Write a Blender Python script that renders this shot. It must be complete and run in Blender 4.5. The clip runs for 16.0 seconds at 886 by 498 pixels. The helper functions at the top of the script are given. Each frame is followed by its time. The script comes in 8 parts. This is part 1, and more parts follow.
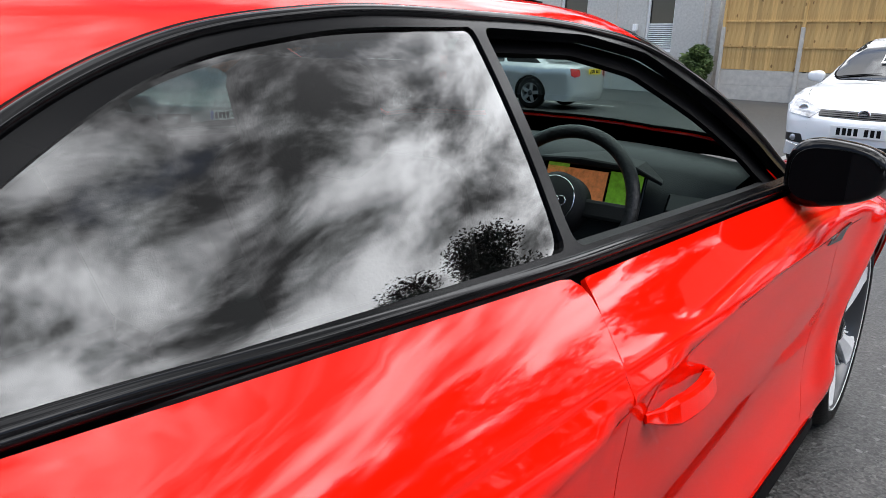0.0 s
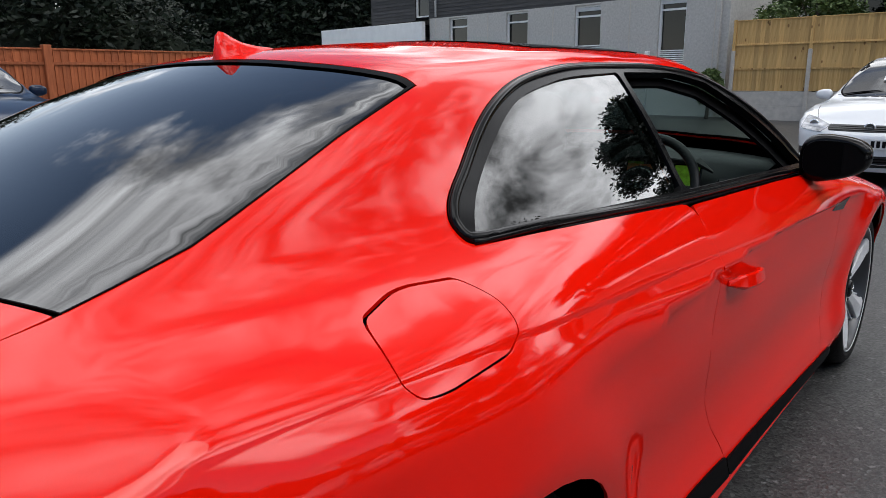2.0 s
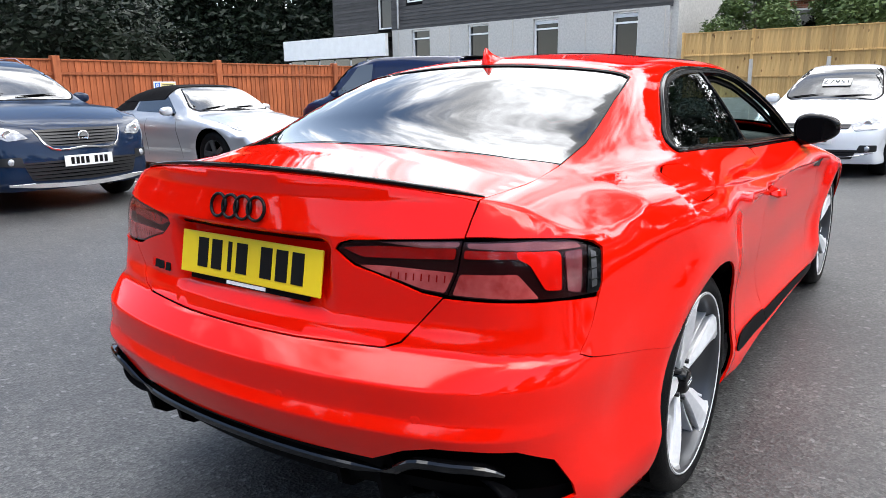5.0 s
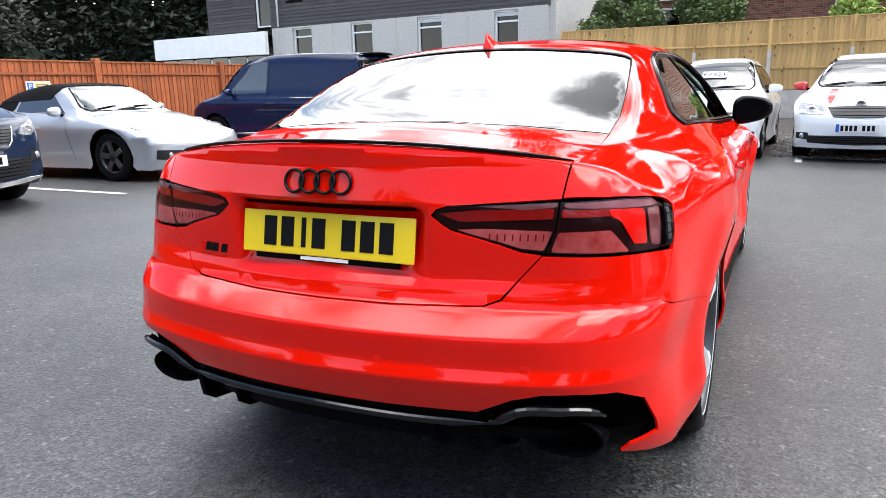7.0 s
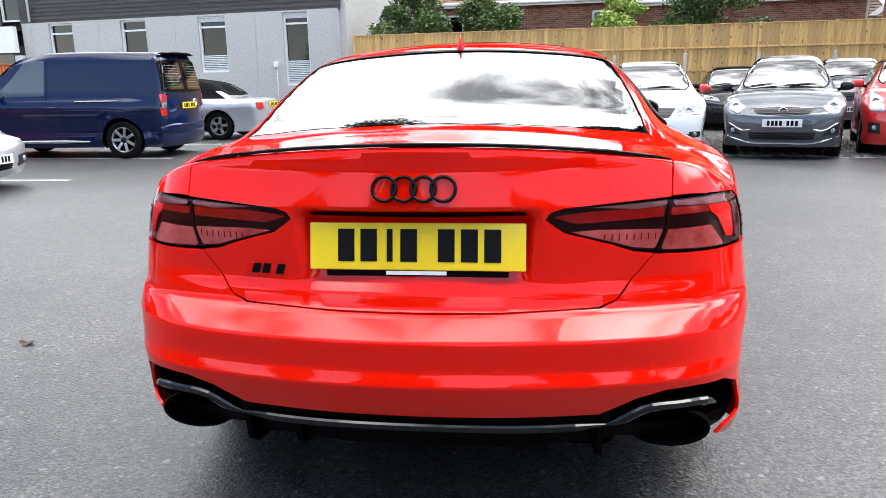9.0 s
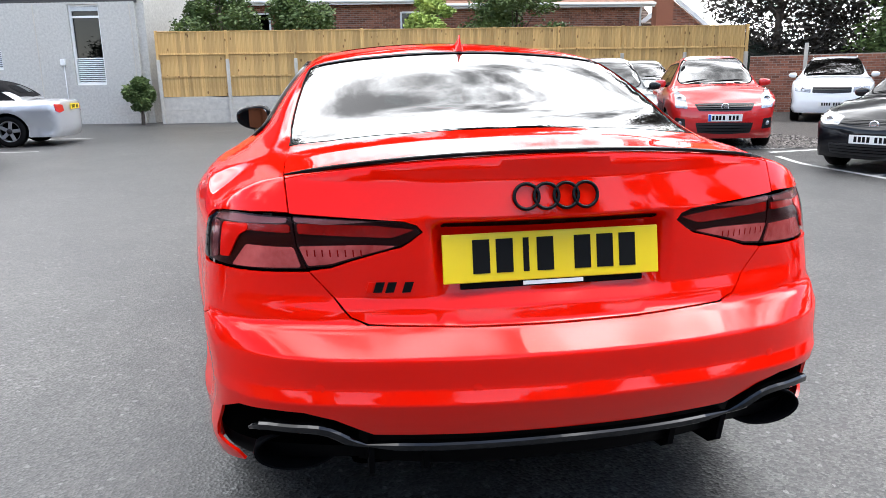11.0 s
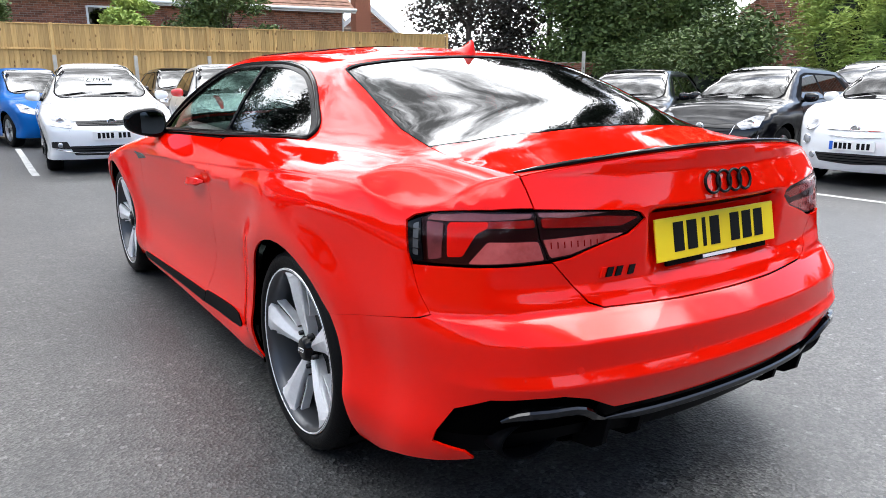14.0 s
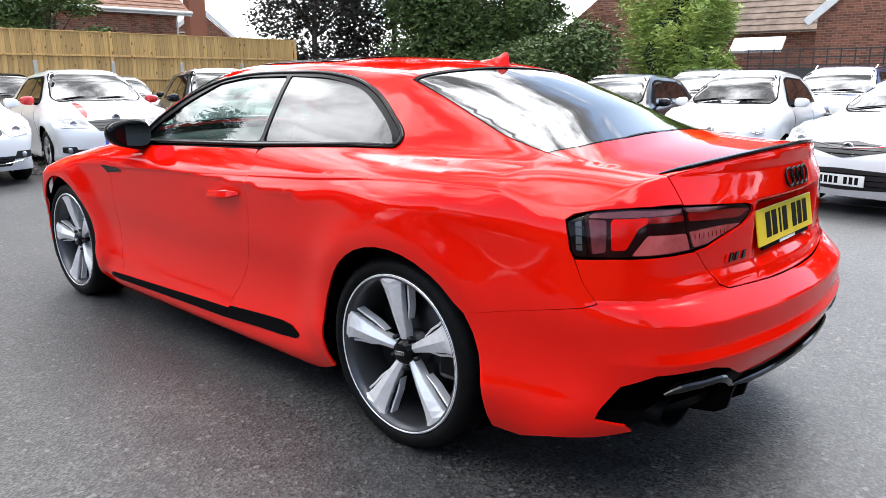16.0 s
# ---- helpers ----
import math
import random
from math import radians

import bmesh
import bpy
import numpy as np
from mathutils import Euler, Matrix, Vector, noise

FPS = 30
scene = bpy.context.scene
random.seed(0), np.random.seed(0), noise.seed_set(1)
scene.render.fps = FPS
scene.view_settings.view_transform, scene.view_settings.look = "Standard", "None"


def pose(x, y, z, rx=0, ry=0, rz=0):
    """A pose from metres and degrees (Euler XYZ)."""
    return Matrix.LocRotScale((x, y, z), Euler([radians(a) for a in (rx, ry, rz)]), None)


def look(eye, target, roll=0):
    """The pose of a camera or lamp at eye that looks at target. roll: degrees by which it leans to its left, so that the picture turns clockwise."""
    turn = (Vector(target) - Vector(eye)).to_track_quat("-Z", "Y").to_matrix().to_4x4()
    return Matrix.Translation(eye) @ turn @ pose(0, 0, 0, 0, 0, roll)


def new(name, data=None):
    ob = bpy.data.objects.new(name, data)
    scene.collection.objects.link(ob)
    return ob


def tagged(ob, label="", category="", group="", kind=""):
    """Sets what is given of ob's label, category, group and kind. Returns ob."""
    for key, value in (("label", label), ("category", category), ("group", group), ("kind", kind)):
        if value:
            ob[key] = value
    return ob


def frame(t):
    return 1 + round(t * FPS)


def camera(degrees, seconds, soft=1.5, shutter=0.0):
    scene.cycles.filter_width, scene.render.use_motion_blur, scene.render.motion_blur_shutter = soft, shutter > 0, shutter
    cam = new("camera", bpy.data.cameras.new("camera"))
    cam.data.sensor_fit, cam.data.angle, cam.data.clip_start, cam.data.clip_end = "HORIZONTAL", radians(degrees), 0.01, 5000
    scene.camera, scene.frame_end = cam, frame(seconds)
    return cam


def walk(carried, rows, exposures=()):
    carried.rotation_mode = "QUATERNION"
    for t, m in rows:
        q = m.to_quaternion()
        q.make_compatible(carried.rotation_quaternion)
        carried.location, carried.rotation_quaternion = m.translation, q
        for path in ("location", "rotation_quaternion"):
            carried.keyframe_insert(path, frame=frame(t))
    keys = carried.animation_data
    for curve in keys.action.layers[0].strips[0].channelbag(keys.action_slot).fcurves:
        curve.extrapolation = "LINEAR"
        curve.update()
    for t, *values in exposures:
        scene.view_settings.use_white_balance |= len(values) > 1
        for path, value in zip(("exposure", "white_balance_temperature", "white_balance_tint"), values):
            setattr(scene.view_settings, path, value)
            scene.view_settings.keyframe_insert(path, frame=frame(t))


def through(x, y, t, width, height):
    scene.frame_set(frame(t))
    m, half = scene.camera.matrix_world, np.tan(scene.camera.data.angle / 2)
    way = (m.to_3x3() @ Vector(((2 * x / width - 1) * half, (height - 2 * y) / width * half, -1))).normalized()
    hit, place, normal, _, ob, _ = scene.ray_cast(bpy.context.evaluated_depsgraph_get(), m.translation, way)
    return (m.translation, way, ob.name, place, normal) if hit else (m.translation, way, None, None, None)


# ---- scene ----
cam = camera(63.6, 16.0, soft=0.6)
ROWS = [
    (0, 1.176, 0.111, 1.241, 74.00, -1.58, 38.16),
    (0.5, 1.213, -0.118, 1.242, 75.19, -0.38, 37.62),
    (1, 1.266, -0.298, 1.245, 75.54, -0.11, 38.27),
    (1.5, 1.331, -0.490, 1.256, 75.96, 0.25, 39.23),
    (2, 1.364, -0.706, 1.257, 76.47, 0.51, 38.85),
    (2.5, 1.370, -0.943, 1.250, 76.79, 0.40, 38.05),
    (3, 1.405, -1.169, 1.245, 77.14, 0.94, 37.52),
    (3.5, 1.445, -1.429, 1.234, 77.14, 0.66, 37.12),
    (4, 1.447, -1.687, 1.231, 77.33, 0.70, 36.49),
    (4.5, 1.435, -1.912, 1.228, 77.30, 0.67, 35.62),
    (7, 1.033, -2.435, 1.168, 77.02, 1.31, 24.63),
    (7.5, 0.858, -2.460, 1.164, 76.95, 1.25, 20.23),
    (8, 0.665, -2.517, 1.165, 76.91, 1.23, 15.52),
    (8.5, 0.459, -2.573, 1.180, 77.02, 1.17, 10.75),
    (9, 0.268, -2.569, 1.175, 76.94, 1.04, 6.86),
    (11.5, -0.714, -2.462, 1.200, 76.51, 0.79, -14.25),
    (12, -0.934, -2.437, 1.197, 76.65, 0.57, -19.70),
    (12.5, -1.146, -2.394, 1.210, 76.62, 0.52, -24.04),
    (13, -1.314, -2.312, 1.202, 76.58, 0.50, -26.63),
    (13.5, -1.507, -2.205, 1.205, 76.53, 0.29, -30.31),
    (14, -1.710, -2.116, 1.208, 76.61, 0.32, -33.86),
    (14.5, -1.899, -2.025, 1.215, 76.61, 0.25, -37.40),
    (15, -2.071, -1.908, 1.214, 76.69, 0.12, -40.35),
    (15.5, -2.232, -1.784, 1.221, 76.88, -0.16, -43.42),
    (16, -2.444, -1.664, 1.229, 76.97, 0.29, -47.34),
]
walk(cam, [(t, pose(x, y, z, rx, ry, rz)) for t, x, y, z, rx, ry, rz in ROWS],
     exposures=[(0.0, 1.06), (0.8, 0.64), (1.5, 0.28), (2.5, 0.46), (3.5, 1.04), (7.0, 1.58), (9.0, 1.70), (12.5, 1.66), (16.0, 1.53)])
# ---- sky and sun ----
SUN_UP, SUN_TURN = 62.0, 105.0
BRIGHT_UP, BRIGHT_TURN = 50.0, 65.0  # where a glow is added to the clouds, apart from the sun
SKY_SHIFT = (12.4, 6.7, 0.0)
world = bpy.data.worlds.new("sky")
scene.world = world
world.use_nodes = True
wn, wl = world.node_tree.nodes, world.node_tree.links
wn.clear()
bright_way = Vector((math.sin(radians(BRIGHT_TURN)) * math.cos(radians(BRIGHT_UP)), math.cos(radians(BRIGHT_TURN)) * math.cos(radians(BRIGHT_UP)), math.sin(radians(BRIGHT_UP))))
sun_way = Vector((math.sin(radians(SUN_TURN)) * math.cos(radians(SUN_UP)), math.cos(radians(SUN_TURN)) * math.cos(radians(SUN_UP)), math.sin(radians(SUN_UP))))


def sky_node(kind, values=(), **settings):
    """A world node; values: what goes into its inputs, a number, a vector or another node's output."""
    node = wn.new("ShaderNode" + kind)
    for key, value in settings.items():
        setattr(node, key, value)
    for slot, value in dict(values).items():
        if isinstance(value, bpy.types.NodeSocket):
            wl.new(value, node.inputs[slot])
        else:
            node.inputs[slot].default_value = value
    return node


def sky_math(operation, a, b=0.0, c=0.0, clamp=False):
    return sky_node("Math", {0: a, 1: b, 2: c}, operation=operation, use_clamp=clamp).outputs[0]


w_out = sky_node("OutputWorld")
w_sky = sky_node("TexSky", sky_type="NISHITA", sun_disc=False, sun_elevation=radians(SUN_UP), sun_rotation=radians(SUN_TURN))
w_way = sky_node("TexCoord").outputs["Generated"]
# the cloud deck is flat: it shrinks towards the horizon
w_up = sky_math("ADD", sky_math("MAXIMUM", sky_node("SeparateXYZ", {0: w_way}).outputs["Z"], 0.0), 0.30)
w_deck = sky_node("VectorMath", {0: w_way, 1: sky_node("CombineXYZ", {0: w_up, 1: w_up, 2: 1.0}).outputs[0]}, operation="DIVIDE").outputs[0]
w_deck = sky_node("VectorMath", {0: w_deck, 1: SKY_SHIFT}, operation="ADD").outputs[0]
w_big = sky_node("TexNoise", {"Vector": w_deck, "Scale": 1.15, "Detail": 9.0, "Roughness": 0.56, "Distortion": 0.25}).outputs[0]
w_small = sky_node("TexNoise", {"Vector": w_deck, "Scale": 3.4, "Detail": 10.0, "Roughness": 0.60, "Distortion": 0.35}).outputs[0]
# bright cloud bank, added apart from the sun; breaks up on the far side
w_brightward = sky_node("VectorMath", {0: w_way, 1: tuple(bright_way)}, operation="DOT_PRODUCT").outputs["Value"]
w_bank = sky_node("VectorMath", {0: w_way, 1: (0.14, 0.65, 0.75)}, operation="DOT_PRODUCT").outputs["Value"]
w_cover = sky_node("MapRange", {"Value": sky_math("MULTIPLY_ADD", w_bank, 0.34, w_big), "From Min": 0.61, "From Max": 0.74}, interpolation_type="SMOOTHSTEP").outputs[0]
w_tone = sky_node("MapRange", {"Value": sky_math("MULTIPLY_ADD", w_small, 0.6, sky_math("MULTIPLY", w_big, 0.4)), "From Min": 0.43, "From Max": 0.64}).outputs[0]
# cloud tone raised to the north-west, added to brighten the glass's reflections
w_west = sky_node("VectorMath", {0: w_way, 1: (-0.60, 0.60, 0.53)}, operation="DOT_PRODUCT").outputs["Value"]
w_floor = sky_math("MULTIPLY_ADD", sky_math("POWER", sky_math("MAXIMUM", w_west, 0.0), 5.0), 6.0, 1.0)
w_tone = sky_math("MULTIPLY_ADD", sky_math("POWER", sky_math("MAXIMUM", w_tone, 0.0), 1.5), 34.0, w_floor)
w_tone = sky_math("SMOOTH_MIN", w_tone, 24.0, 14.0)
w_glow = sky_math("MULTIPLY_ADD", sky_math("POWER", sky_math("MAXIMUM", w_brightward, 0.0), 4.0), 0.9, 1.0)
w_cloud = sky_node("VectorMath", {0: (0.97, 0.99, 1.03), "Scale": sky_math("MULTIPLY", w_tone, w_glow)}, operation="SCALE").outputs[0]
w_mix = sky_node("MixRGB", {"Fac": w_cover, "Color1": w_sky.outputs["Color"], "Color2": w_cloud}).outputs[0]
# pale haze towards the horizon
w_haze = sky_math("MULTIPLY", sky_math("POWER", sky_math("SUBTRACT", 1.3, w_up), 6.0), 12.0)
w_mix = sky_node("VectorMath", {0: w_mix, 1: sky_node("CombineXYZ", {0: w_haze, 1: w_haze, 2: w_haze}).outputs[0]}, operation="ADD").outputs[0]
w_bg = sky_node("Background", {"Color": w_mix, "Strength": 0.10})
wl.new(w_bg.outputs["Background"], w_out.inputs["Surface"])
sun = new("sun", bpy.data.lights.new("sun", "SUN"))
sun.data.energy, sun.data.angle, sun.data.color = 0.55, radians(30), (1.0, 0.95, 0.88)
sun.matrix_world = look(sun_way * 30, (0, 0, 0))
# ---- materials ----
def material(name, color, rough=0.5, metal=0.0, coat=0.0, spec=0.5, vary=0.0, scale=8.0, bump=0.0, bump_scale=60.0, emit=0.0, alpha_tint=None, island=0.0, stretch=(1, 1, 1), color2=None):
    m = bpy.data.materials.new(name)
    m.use_nodes = True
    n, l = m.node_tree.nodes, m.node_tree.links
    b = n["Principled BSDF"]
    b.inputs["Base Color"].default_value = (*color, 1)
    b.inputs["Roughness"].default_value, b.inputs["Metallic"].default_value = rough, metal
    b.inputs["Coat Weight"].default_value, b.inputs["Coat Roughness"].default_value = coat, 0.03
    b.inputs["Specular IOR Level"].default_value = spec
    co = n.new("ShaderNodeTexCoord")
    mp = n.new("ShaderNodeMapping")
    mp.inputs["Scale"].default_value = stretch
    l.new(co.outputs["Object"], mp.inputs["Vector"])
    last = None
    if vary or color2:
        t = n.new("ShaderNodeTexNoise")
        t.inputs["Scale"].default_value, t.inputs["Detail"].default_value, t.inputs["Roughness"].default_value = scale, 8.0, 0.62
        l.new(mp.outputs["Vector"], t.inputs["Vector"])
        r = n.new("ShaderNodeValToRGB")
        r.color_ramp.elements[0].position, r.color_ramp.elements[1].position = 0.32, 0.68
        other = color2 or tuple(c * (1 - vary) for c in color)
        hi = color if color2 else tuple(min(1, c * (1 + vary * 0.6)) for c in color)
        r.color_ramp.elements[0].color, r.color_ramp.elements[1].color = (*other, 1), (*hi, 1)
        l.new(t.outputs["Fac"], r.inputs["Fac"])
        last = r.outputs["Color"]
    if island:
        g = n.new("ShaderNodeObjectInfo")
        h = n.new("ShaderNodeHueSaturation")
        k = n.new("ShaderNodeMapRange")
        k.inputs["To Min"].default_value, k.inputs["To Max"].default_value = 1 - island, 1 + island
        l.new(g.outputs["Random"], k.inputs["Value"])
        l.new(k.outputs["Result"], h.inputs["Value"])
        if last:
            l.new(last, h.inputs["Color"])
        else:
            h.inputs["Color"].default_value = (*color, 1)
        last = h.outputs["Color"]
    if last:
        l.new(last, b.inputs["Base Color"])
    if bump:
        t = n.new("ShaderNodeTexNoise")
        t.inputs["Scale"].default_value, t.inputs["Detail"].default_value = bump_scale, 4.0
        l.new(mp.outputs["Vector"], t.inputs["Vector"])
        u = n.new("ShaderNodeBump")
        u.inputs["Strength"].default_value, u.inputs["Distance"].default_value = bump, 0.01
        l.new(t.outputs["Fac"], u.inputs["Height"])
        l.new(u.outputs["Normal"], b.inputs["Normal"])
    if emit:
        b.inputs["Emission Color"].default_value = (*color, 1)
        b.inputs["Emission Strength"].default_value = emit
    return m


def glass(name, tint, through, gloss=0.08, power=3.2):
    """A thin pane: glossy by Fresnel, the rest tinted clear (through) or dark."""
    m = bpy.data.materials.new(name)
    m.use_nodes = True
    n, l = m.node_tree.nodes, m.node_tree.links
    n.clear()
    out, mix, g, t, f = (n.new("ShaderNode" + k) for k in ("OutputMaterial", "MixShader", "BsdfGlossy", "BsdfTransparent", "LayerWeight"))
    f.inputs["Blend"].default_value = 0.5
    p = n.new("ShaderNodeMath")
    p.operation = "POWER"
    p.inputs[1].default_value = power
    r = n.new("ShaderNodeMapRange")
    r.inputs["To Min"].default_value, r.inputs["To Max"].default_value = gloss, 1.0
    l.new(f.outputs["Facing"], p.inputs[0])
    l.new(p.outputs["Value"], r.inputs["Value"])
    g.inputs["Roughness"].default_value = 0.0
    t.inputs["Color"].default_value = (*[c * through for c in tint], 1)
    l.new(r.outputs["Result"], mix.inputs["Fac"])
    l.new(t.outputs["BSDF"], mix.inputs[1])
    l.new(g.outputs["BSDF"], mix.inputs[2])
    l.new(mix.outputs["Shader"], out.inputs["Surface"])
    return m


RED = material("red_paint", (0.80, 0.0065, 0.0012), rough=0.5, coat=0.8, spec=0.0)
GLOSS_BLACK = material("gloss_black", (0.003, 0.003, 0.0035), rough=0.10, spec=0.18)
PIANO_BLACK = material("piano_black", (0.003, 0.003, 0.0035), rough=0.06, spec=0.6)
TRIM_BLACK = material("window_trim_black", (0.003, 0.003, 0.0035), rough=0.20, spec=0.10)
SATIN_BLACK = material("satin_black", (0.0025, 0.0025, 0.003), rough=0.45, spec=0.025)
RUBBER = material("rubber", (0.004, 0.004, 0.0042), rough=0.6, spec=0.12, vary=0.3, scale=20, bump=0.2, bump_scale=150)
# near-black that carries the shade of gaps, arches and unlit rooms as colour
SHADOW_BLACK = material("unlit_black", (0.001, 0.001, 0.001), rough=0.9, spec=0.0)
PRIVACY = glass("privacy_glass", (0.9, 1.0, 1.0), 0.03)
QUARTER = glass("quarter_glass", (0.85, 1.0, 0.97), 0.14)
CLEAR = glass("clear_glass", (0.72, 0.92, 0.86), 0.80, gloss=0.05)
BRIGHT_ALLOY = material("machined_alloy", (0.93, 0.93, 0.94), rough=0.30, metal=0.5, vary=0.08, scale=40)
GREY_ALLOY = material("grey_alloy", (0.34, 0.345, 0.36), rough=0.30, metal=0.6)
BARREL_GREY = material("barrel_grey", (0.075, 0.077, 0.082), rough=0.34, metal=0.7)
DARK_STEEL = material("dark_steel", (0.035, 0.035, 0.037), rough=0.45, metal=0.9, vary=0.3, scale=12)
MIRROR_TINT = material("mirror_glass", (0.14, 0.17, 0.21), rough=0.02, metal=1.0)
CHROME = material("chrome", (0.85, 0.85, 0.86), rough=0.06, metal=1.0)
LAMP_RED = material("lamp_red", (0.78, 0.008, 0.002), rough=0.4, spec=0.1, vary=0.15, scale=24)
LAMP_DARK = material("lamp_smoked", (0.012, 0.001, 0.0015), rough=0.3, coat=0.0, spec=0.2)
LAMP_GREY = material("lamp_smoked_lens", (0.16, 0.05, 0.06), rough=0.2, coat=0.4, vary=0.4, scale=20)
LAMP_PINK = material("lamp_clear_lens", (0.66, 0.22, 0.21), rough=0.2, coat=0.3, color2=(0.30, 0.035, 0.03), scale=9)
PLATE_YELLOW = material("plate_yellow", (0.85, 0.62, 0.01), rough=0.35, coat=0.3)
PLATE_WHITE = material("plate_white", (0.78, 0.78, 0.76), rough=0.35, coat=0.3)
PLATE_BLACK = material("plate_black", (0.006, 0.006, 0.006), rough=0.5, spec=0.12)


def asphalt_material():
    """Worn asphalt: pale and dark stones, damp-looking stains, fine relief."""
    m = material("asphalt", (0.10, 0.10, 0.10), rough=0.50, spec=0.75)
    n, l = m.node_tree.nodes, m.node_tree.links
    b = n["Principled BSDF"]
    co = n["Texture Coordinate"]

    def tex(scale, detail, rough=0.6):
        t = n.new("ShaderNodeTexNoise")
        t.inputs["Scale"].default_value, t.inputs["Detail"].default_value, t.inputs["Roughness"].default_value = scale, detail, rough
        l.new(co.outputs["Object"], t.inputs["Vector"])
        return t

    def ramp(src, lo, hi, c0, c1):
        r = n.new("ShaderNodeValToRGB")
        r.color_ramp.elements[0].position, r.color_ramp.elements[1].position = lo, hi
        r.color_ramp.elements[0].color, r.color_ramp.elements[1].color = (*c0, 1), (*c1, 1)
        l.new(src, r.inputs["Fac"])
        return r.outputs["Color"]

    def mul(a, c, kind="MULTIPLY", fac=1.0):
        x = n.new("ShaderNodeMixRGB")
        x.blend_type = kind
        x.inputs["Fac"].default_value = fac
        l.new(a, x.inputs["Color1"])
        l.new(c, x.inputs["Color2"])
        return x.outputs["Color"]

    stone = n.new("ShaderNodeTexVoronoi")
    stone.inputs["Scale"].default_value = 95
    l.new(co.outputs["Object"], stone.inputs["Vector"])
    grain = ramp(stone.outputs["Color"], 0.12, 0.88, (0.004, 0.004, 0.004), (0.088, 0.087, 0.085))
    fine = ramp(tex(105, 4, 0.75).outputs["Fac"], 0.36, 0.66, (0.30, 0.30, 0.30), (1.55, 1.55, 1.55))
    patchy = ramp(tex(0.9, 7).outputs["Fac"], 0.33, 0.66, (0.72, 0.72, 0.74), (1.18, 1.17, 1.15))
    stain = ramp(tex(0.23, 5).outputs["Fac"], 0.35, 0.6, (0.78, 0.78, 0.80), (1.08, 1.08, 1.07))
    blotch = ramp(tex(7, 5, 0.65).outputs["Fac"], 0.34, 0.66, (0.74, 0.74, 0.75), (1.16, 1.16, 1.15))
    col = mul(mul(mul(mul(grain, fine), patchy), stain), blotch)
    speck = n.new("ShaderNodeTexVoronoi")
    speck.inputs["Scale"].default_value = 62
    l.new(co.outputs["Object"], speck.inputs["Vector"])
    col = mul(col, ramp(speck.outputs["Color"], 0.86, 0.93, (0, 0, 0), (0.09, 0.09, 0.09)), "ADD")
    l.new(col, b.inputs["Base Color"])
    u = n.new("ShaderNodeBump")
    u.inputs["Strength"].default_value, u.inputs["Distance"].default_value = 0.35, 0.005
    l.new(stone.outputs["Distance"], u.inputs["Height"])
    l.new(u.outputs["Normal"], b.inputs["Normal"])
    return m


ASPHALT = asphalt_material()
def leaf_material(name, a, b):
    return material(name, a, rough=0.55, color2=b, scale=1.4, spec=0.3)


LEAF_DARK = leaf_material("conifer_leaf", (0.011, 0.021, 0.010), (0.005, 0.010, 0.005))
LEAF_MID = leaf_material("hedge_leaf", (0.115, 0.165, 0.045), (0.040, 0.070, 0.022))
LEAF_LIGHT = leaf_material("bamboo_leaf", (0.42, 0.50, 0.12), (0.15, 0.25, 0.05))
LEAF_PURPLE = leaf_material("plum_leaf", (0.060, 0.045, 0.035), (0.022, 0.022, 0.018))
BARK = material("bark", (0.09, 0.07, 0.055), rough=0.9, vary=0.4, scale=9, bump=0.6, bump_scale=25, stretch=(1, 1, 0.2))
PALE_TIMBER = material("pale_fence_timber", (0.66, 0.43, 0.17), rough=0.8, color2=(0.44, 0.25, 0.08), scale=3, island=0.2, stretch=(5, 5, 0.6), bump=0.3, bump_scale=40)
RED_TIMBER = material("stained_fence_timber", (0.43, 0.12, 0.038), rough=0.75, color2=(0.26, 0.062, 0.018), scale=5, island=0.2, stretch=(6, 6, 0.5), bump=0.3, bump_scale=40)
CONCRETE = material("concrete_post", (0.54, 0.50, 0.44), rough=0.9, vary=0.16, scale=6, bump=0.3, bump_scale=60)
PEBBLEDASH = material("pebbledash", (0.50, 0.485, 0.455), rough=0.95, vary=0.18, scale=14, bump=0.8, bump_scale=70)
CLADDING = material("dark_cladding", (0.050, 0.048, 0.048), rough=0.75, vary=0.35, scale=3, island=0.25, stretch=(0.5, 1, 4))
WHITE_PAINT = material("white_paint", (0.80, 0.80, 0.79), rough=0.5, vary=0.06, scale=3)
MORTAR = material("mortar", (0.36, 0.31, 0.26), rough=0.95, vary=0.2, scale=15)
ROOF_TILE = material("roof_tile", (0.28, 0.155, 0.11), rough=0.9, vary=0.35, scale=4, island=0.2)
ROOF_OLD = material("weathered_roof_tile", (0.27, 0.20, 0.155), rough=0.95, vary=0.45, scale=3, island=0.2)
WINDOW_DARK = glass("building_glass", (0.8, 0.9, 1.0), 0.04, gloss=0.03)
LINE_PAINT = material("line_paint", (0.62, 0.62, 0.60), rough=0.8, color2=(0.36, 0.36, 0.35), scale=7)
GRAVEL = material("gravel", (0.075, 0.066, 0.060), rough=0.95, vary=0.7, scale=30, bump=1.0, bump_scale=45)
SIDE_GLASS = glass("side_glass", (0.85, 0.95, 1.0), 0.05, gloss=0.08)
PALE_GLASS = glass("pale_side_glass", (0.85, 0.95, 1.0), 0.10, gloss=0.20)
CAR_GLASS = glass("car_glass", (0.85, 0.95, 1.0), 0.12, gloss=0.30)
LAMP_CLEAR = material("headlamp", (0.42, 0.43, 0.45), rough=0.14, coat=0.9, metal=0.35, vary=0.7, scale=14)
LAMP_PALE = material("pale_headlamp", (0.62, 0.63, 0.65), rough=0.15, coat=1.0, metal=0.3, vary=0.2, scale=9)
